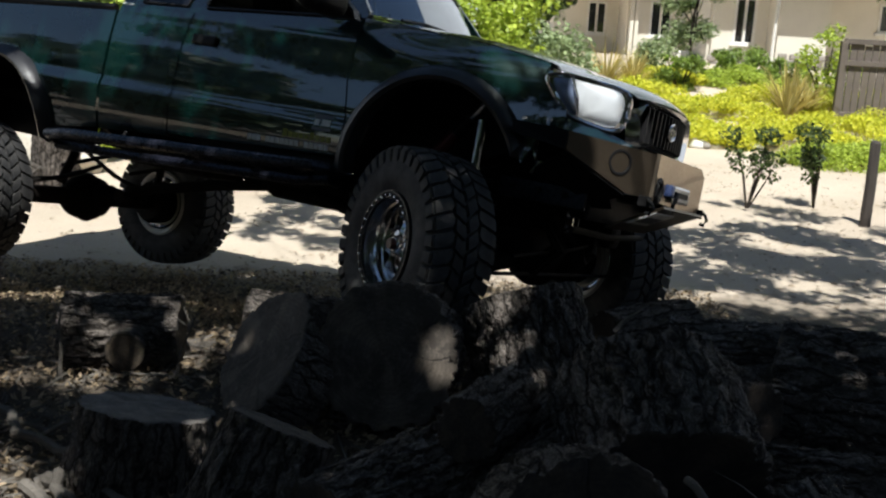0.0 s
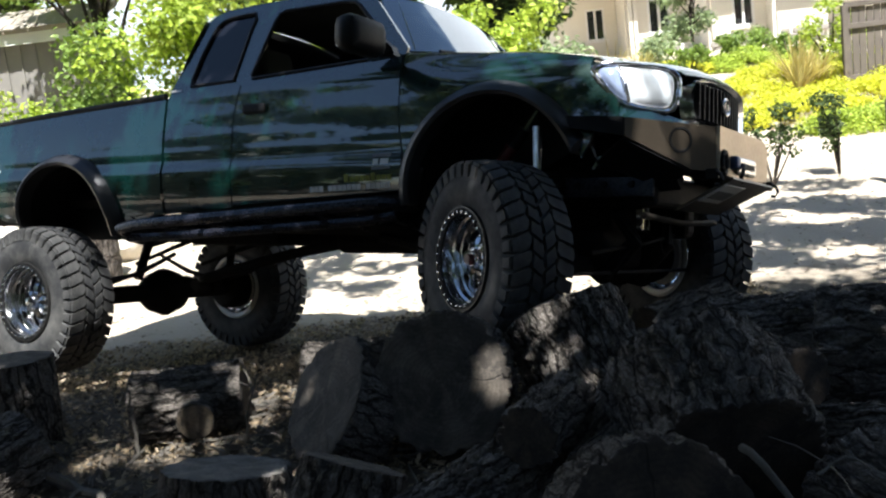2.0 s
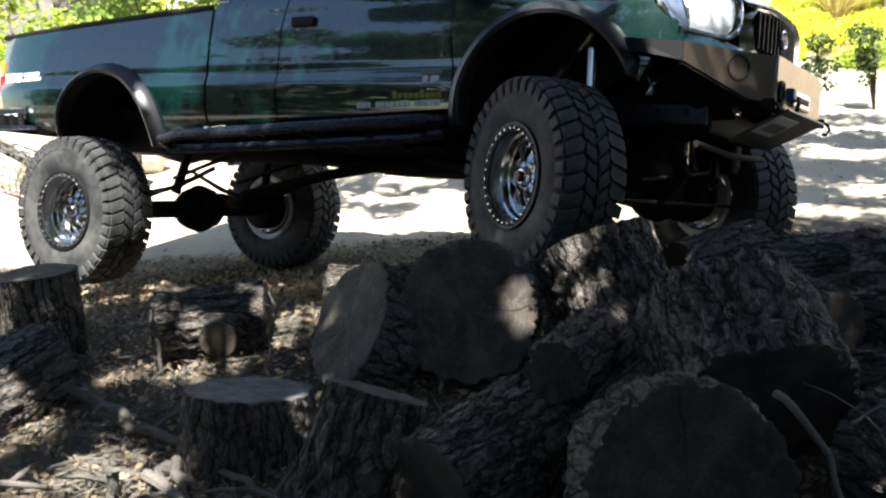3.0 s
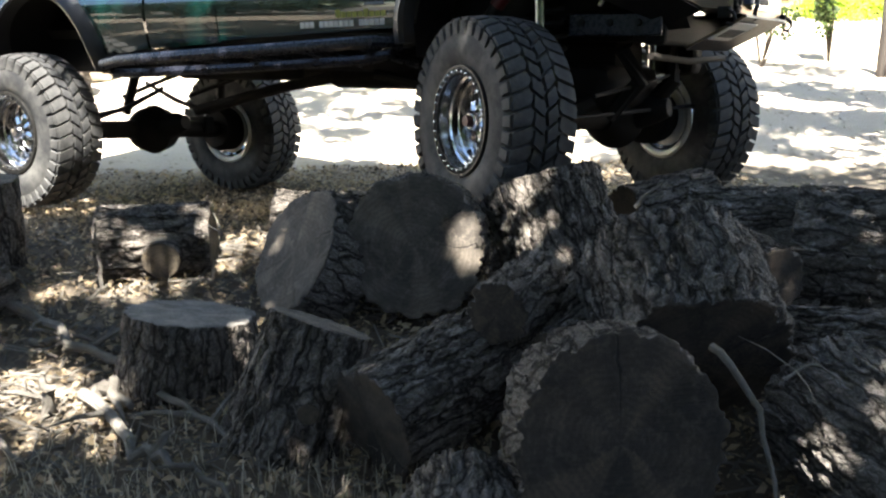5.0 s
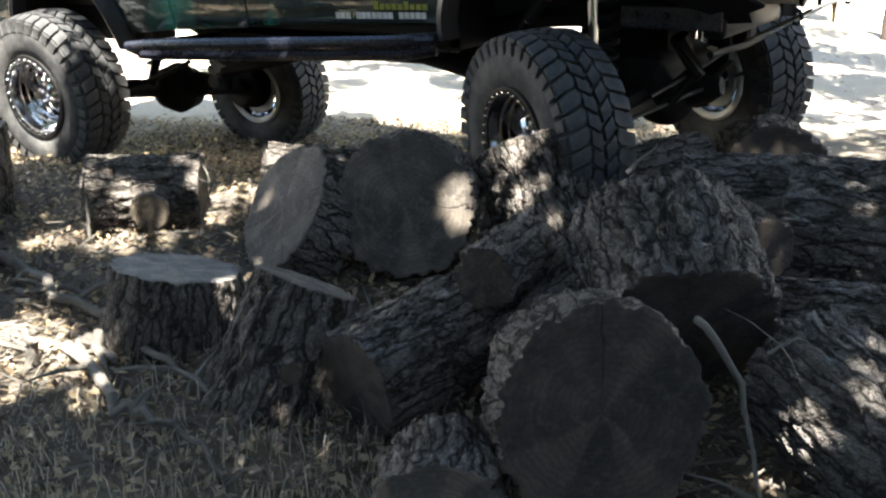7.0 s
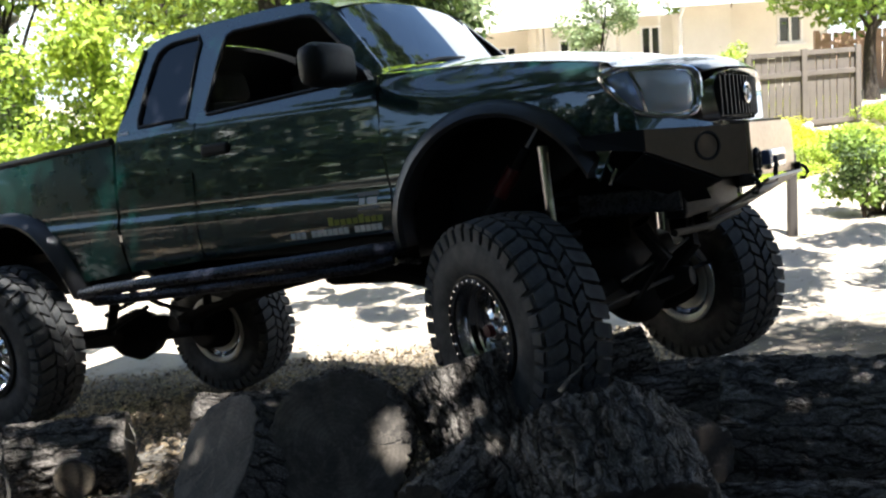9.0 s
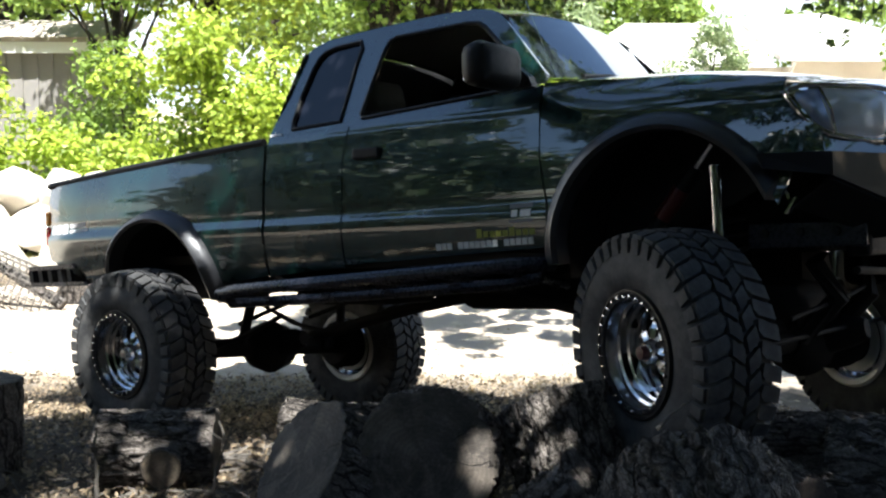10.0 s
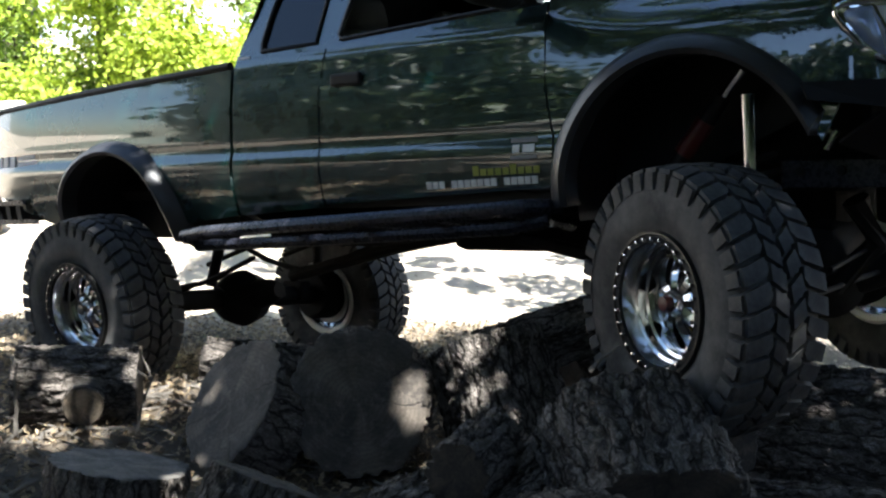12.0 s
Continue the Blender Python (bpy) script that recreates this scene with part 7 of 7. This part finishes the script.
def scatter_litter():
    rng = np.random.default_rng(21)
    verts, faces = [], []
    for _ in range(62000):
        x, y = rng.uniform(-4.2, 2.2), 1.2 + 6.9 * rng.uniform() ** 0.9
        z = ground_height(x, y) + rng.uniform(0.0, 0.035)
        s = rng.uniform(0.007, 0.027)
        u = rng.normal(size=3) * np.array([1, 1, 0.45])
        u /= np.linalg.norm(u)
        w = np.cross(u, rng.normal(size=3) * 0.4 + np.array([0, 0, 1]))
        w /= np.linalg.norm(w)
        k = len(verts)
        c = np.array([x, y, z + 0.005])
        verts += [c - u * s, c + w * s * 0.45, c + u * s, c - w * s * 0.45 + np.array([0, 0, s * 0.3])]
        faces.append((k, k + 1, k + 2, k + 3))
    dv, df = [], []
    for _ in range(9000):
        x, y = rng.uniform(-7, 9), rng.uniform(5.4, 16)
        if noise.noise((x * 0.8, y * 0.8, 2)) < -0.12 and rng.uniform() > 0.2:
            continue
        s, a = rng.uniform(0.01, 0.035), rng.uniform(0, 6.283)
        c = np.array([x, y, ground_height(x, y) + 0.008])
        u, w = np.array([math.cos(a), math.sin(a), 0.15]) * s, np.array([-math.sin(a), math.cos(a), 0.1]) * s * 0.5
        k = len(dv)
        dv += [c - u, c + w, c + u, c - w + np.array([0, 0, 0.01])]
        df.append((k, k + 1, k + 2, k + 3))
    tagged(raw("dry_debris", dv, df, "debris"), "dry leaves and chips strewn over the dirt", "debris", kind="stuff")
    tagged(raw("leaf_litter", verts, faces, "litter"), "dry brown oak leaf litter round the logs", "leaf litter", kind="stuff")
    verts, faces = [], []
    for _ in range(12500):
        x, y = rng.uniform(-2.6, 0.7), rng.uniform(1.4, 3.0)
        if rng.uniform() > 1.25 - (y - 1.4) / 1.6:
            continue
        if noise.noise((x * 2.2, y * 2.2, 5)) < -0.25:
            continue
        z, hgt, a = ground_height(x, y), rng.uniform(0.03, 0.12), rng.uniform(0, 6.283)
        d = np.array([math.cos(a), math.sin(a), 0]) * hgt * rng.uniform(0.2, 0.9)
        side = np.array([-math.sin(a), math.cos(a), 0]) * 0.0022
        k = len(verts)
        c = np.array([x, y, z - 0.005])
        verts += [c - side, c + side, c + d * 0.4 + np.array([0, 0, hgt * 0.7]) + side * 0.8, c + d * 0.4 + np.array([0, 0, hgt * 0.7]) - side * 0.8, c + d + np.array([0, 0, hgt])]
        faces += [(k, k + 1, k + 2, k + 3), (k + 3, k + 2, k + 4)]
    tagged(raw("dry_grass", verts, faces, "dry_grass"), "thin dry grass at the foot of the logs", "grass", kind="stuff")
    verts, faces = [], []
    for _ in range(2000):
        x, y = rng.uniform(-3.4, 1.6), rng.uniform(1.6, 5.2)
        z, ln, a = ground_height(x, y) + rng.uniform(0.005, 0.04), rng.uniform(0.06, 0.28), rng.uniform(0, 3.14)
        d, e = np.array([math.cos(a), math.sin(a), rng.uniform(-0.1, 0.2)]) * ln / 2, np.array([-math.sin(a), math.cos(a), 0]) * 0.004
        k, c, up = len(verts), np.array([x, y, z]), np.array([0, 0, 0.006])
        verts += [c - d - e, c - d + e, c - d + up, c + d - e, c + d + e, c + d + up]
        faces += [(k, k + 1, k + 4, k + 3), (k + 1, k + 2, k + 5, k + 4), (k + 2, k, k + 3, k + 5)]
    tagged(raw("twig_litter", verts, faces, "twig"), "fine dead twigs strewn on the ground", "twigs", kind="stuff")


scatter_litter()


# ---- movement ----
def motions():
    walk(truck, [(t, pose(x, y, z, rx, ry, rz)) for t, x, y, z, rx, ry, rz in TRUCK_ROWS])
    for wheel, x, y, steer, heights in WHEELS:
        ts = [r[0] for r in TRUCK_ROWS]
        rolled, rows = 0.0, []
        for i, r in enumerate(TRUCK_ROWS):
            if i:
                rolled += math.hypot(r[1] - TRUCK_ROWS[i - 1][1], r[2] - TRUCK_ROWS[i - 1][2]) / TYRE_R
            z = float(np.interp(r[0], [h[0] for h in heights], [h[1] for h in heights]))
            lean = float(np.interp(r[0], [h[0] for h in heights], [h[2] for h in heights]))
            rows.append((r[0], Matrix.Translation((x, y, z)) @ Euler((radians(lean), 0, radians(steer))).to_matrix().to_4x4() @ Matrix.Rotation(rolled, 4, "Y")))
        walk(wheel, rows)
    for axle, x, near, far in ((rear_axle, AXLE_R, WHEELS[0], WHEELS[1]), (front_axle, AXLE_F, WHEELS[2], WHEELS[3])):
        rows = []
        for r in TRUCK_ROWS:
            a, b = (float(np.interp(r[0], [h[0] for h in w[4]], [h[1] for h in w[4]])) for w in (near, far))
            rows.append((r[0], pose(x, (near[2] + far[2]) / 2, (a + b) / 2, math.degrees(math.atan2(b - a, 1.85)), 0, 0)))
        walk(axle, rows)
    low, high = axis_pose((1.52, 4.50, -0.05), (0.05, 1, 0.10)), axis_pose((1.50, 4.50, 0.235), (0.05, 1, -0.06))
    walk(rising_log, [(0.0, low), (5.8, low), (6.3, high), (7.7, high), (9.3, low), (12.0, low)])
    walk(lifted_log, [(0.0, axis_pose((0.20, 4.30, 0.02), (0.95, -0.2, 0.02))), (7.7, axis_pose((0.20, 4.30, 0.03), (0.95, -0.2, 0.04))),
                      (9.3, axis_pose((0.36, 4.25, 0.33), (0.90, -0.1, 0.30))), (10.5, axis_pose((0.36, 4.25, 0.38), (0.90, -0.1, 0.34))), (12.0, axis_pose((0.38, 4.25, 0.41), (0.90, -0.1, 0.36)))])


motions()
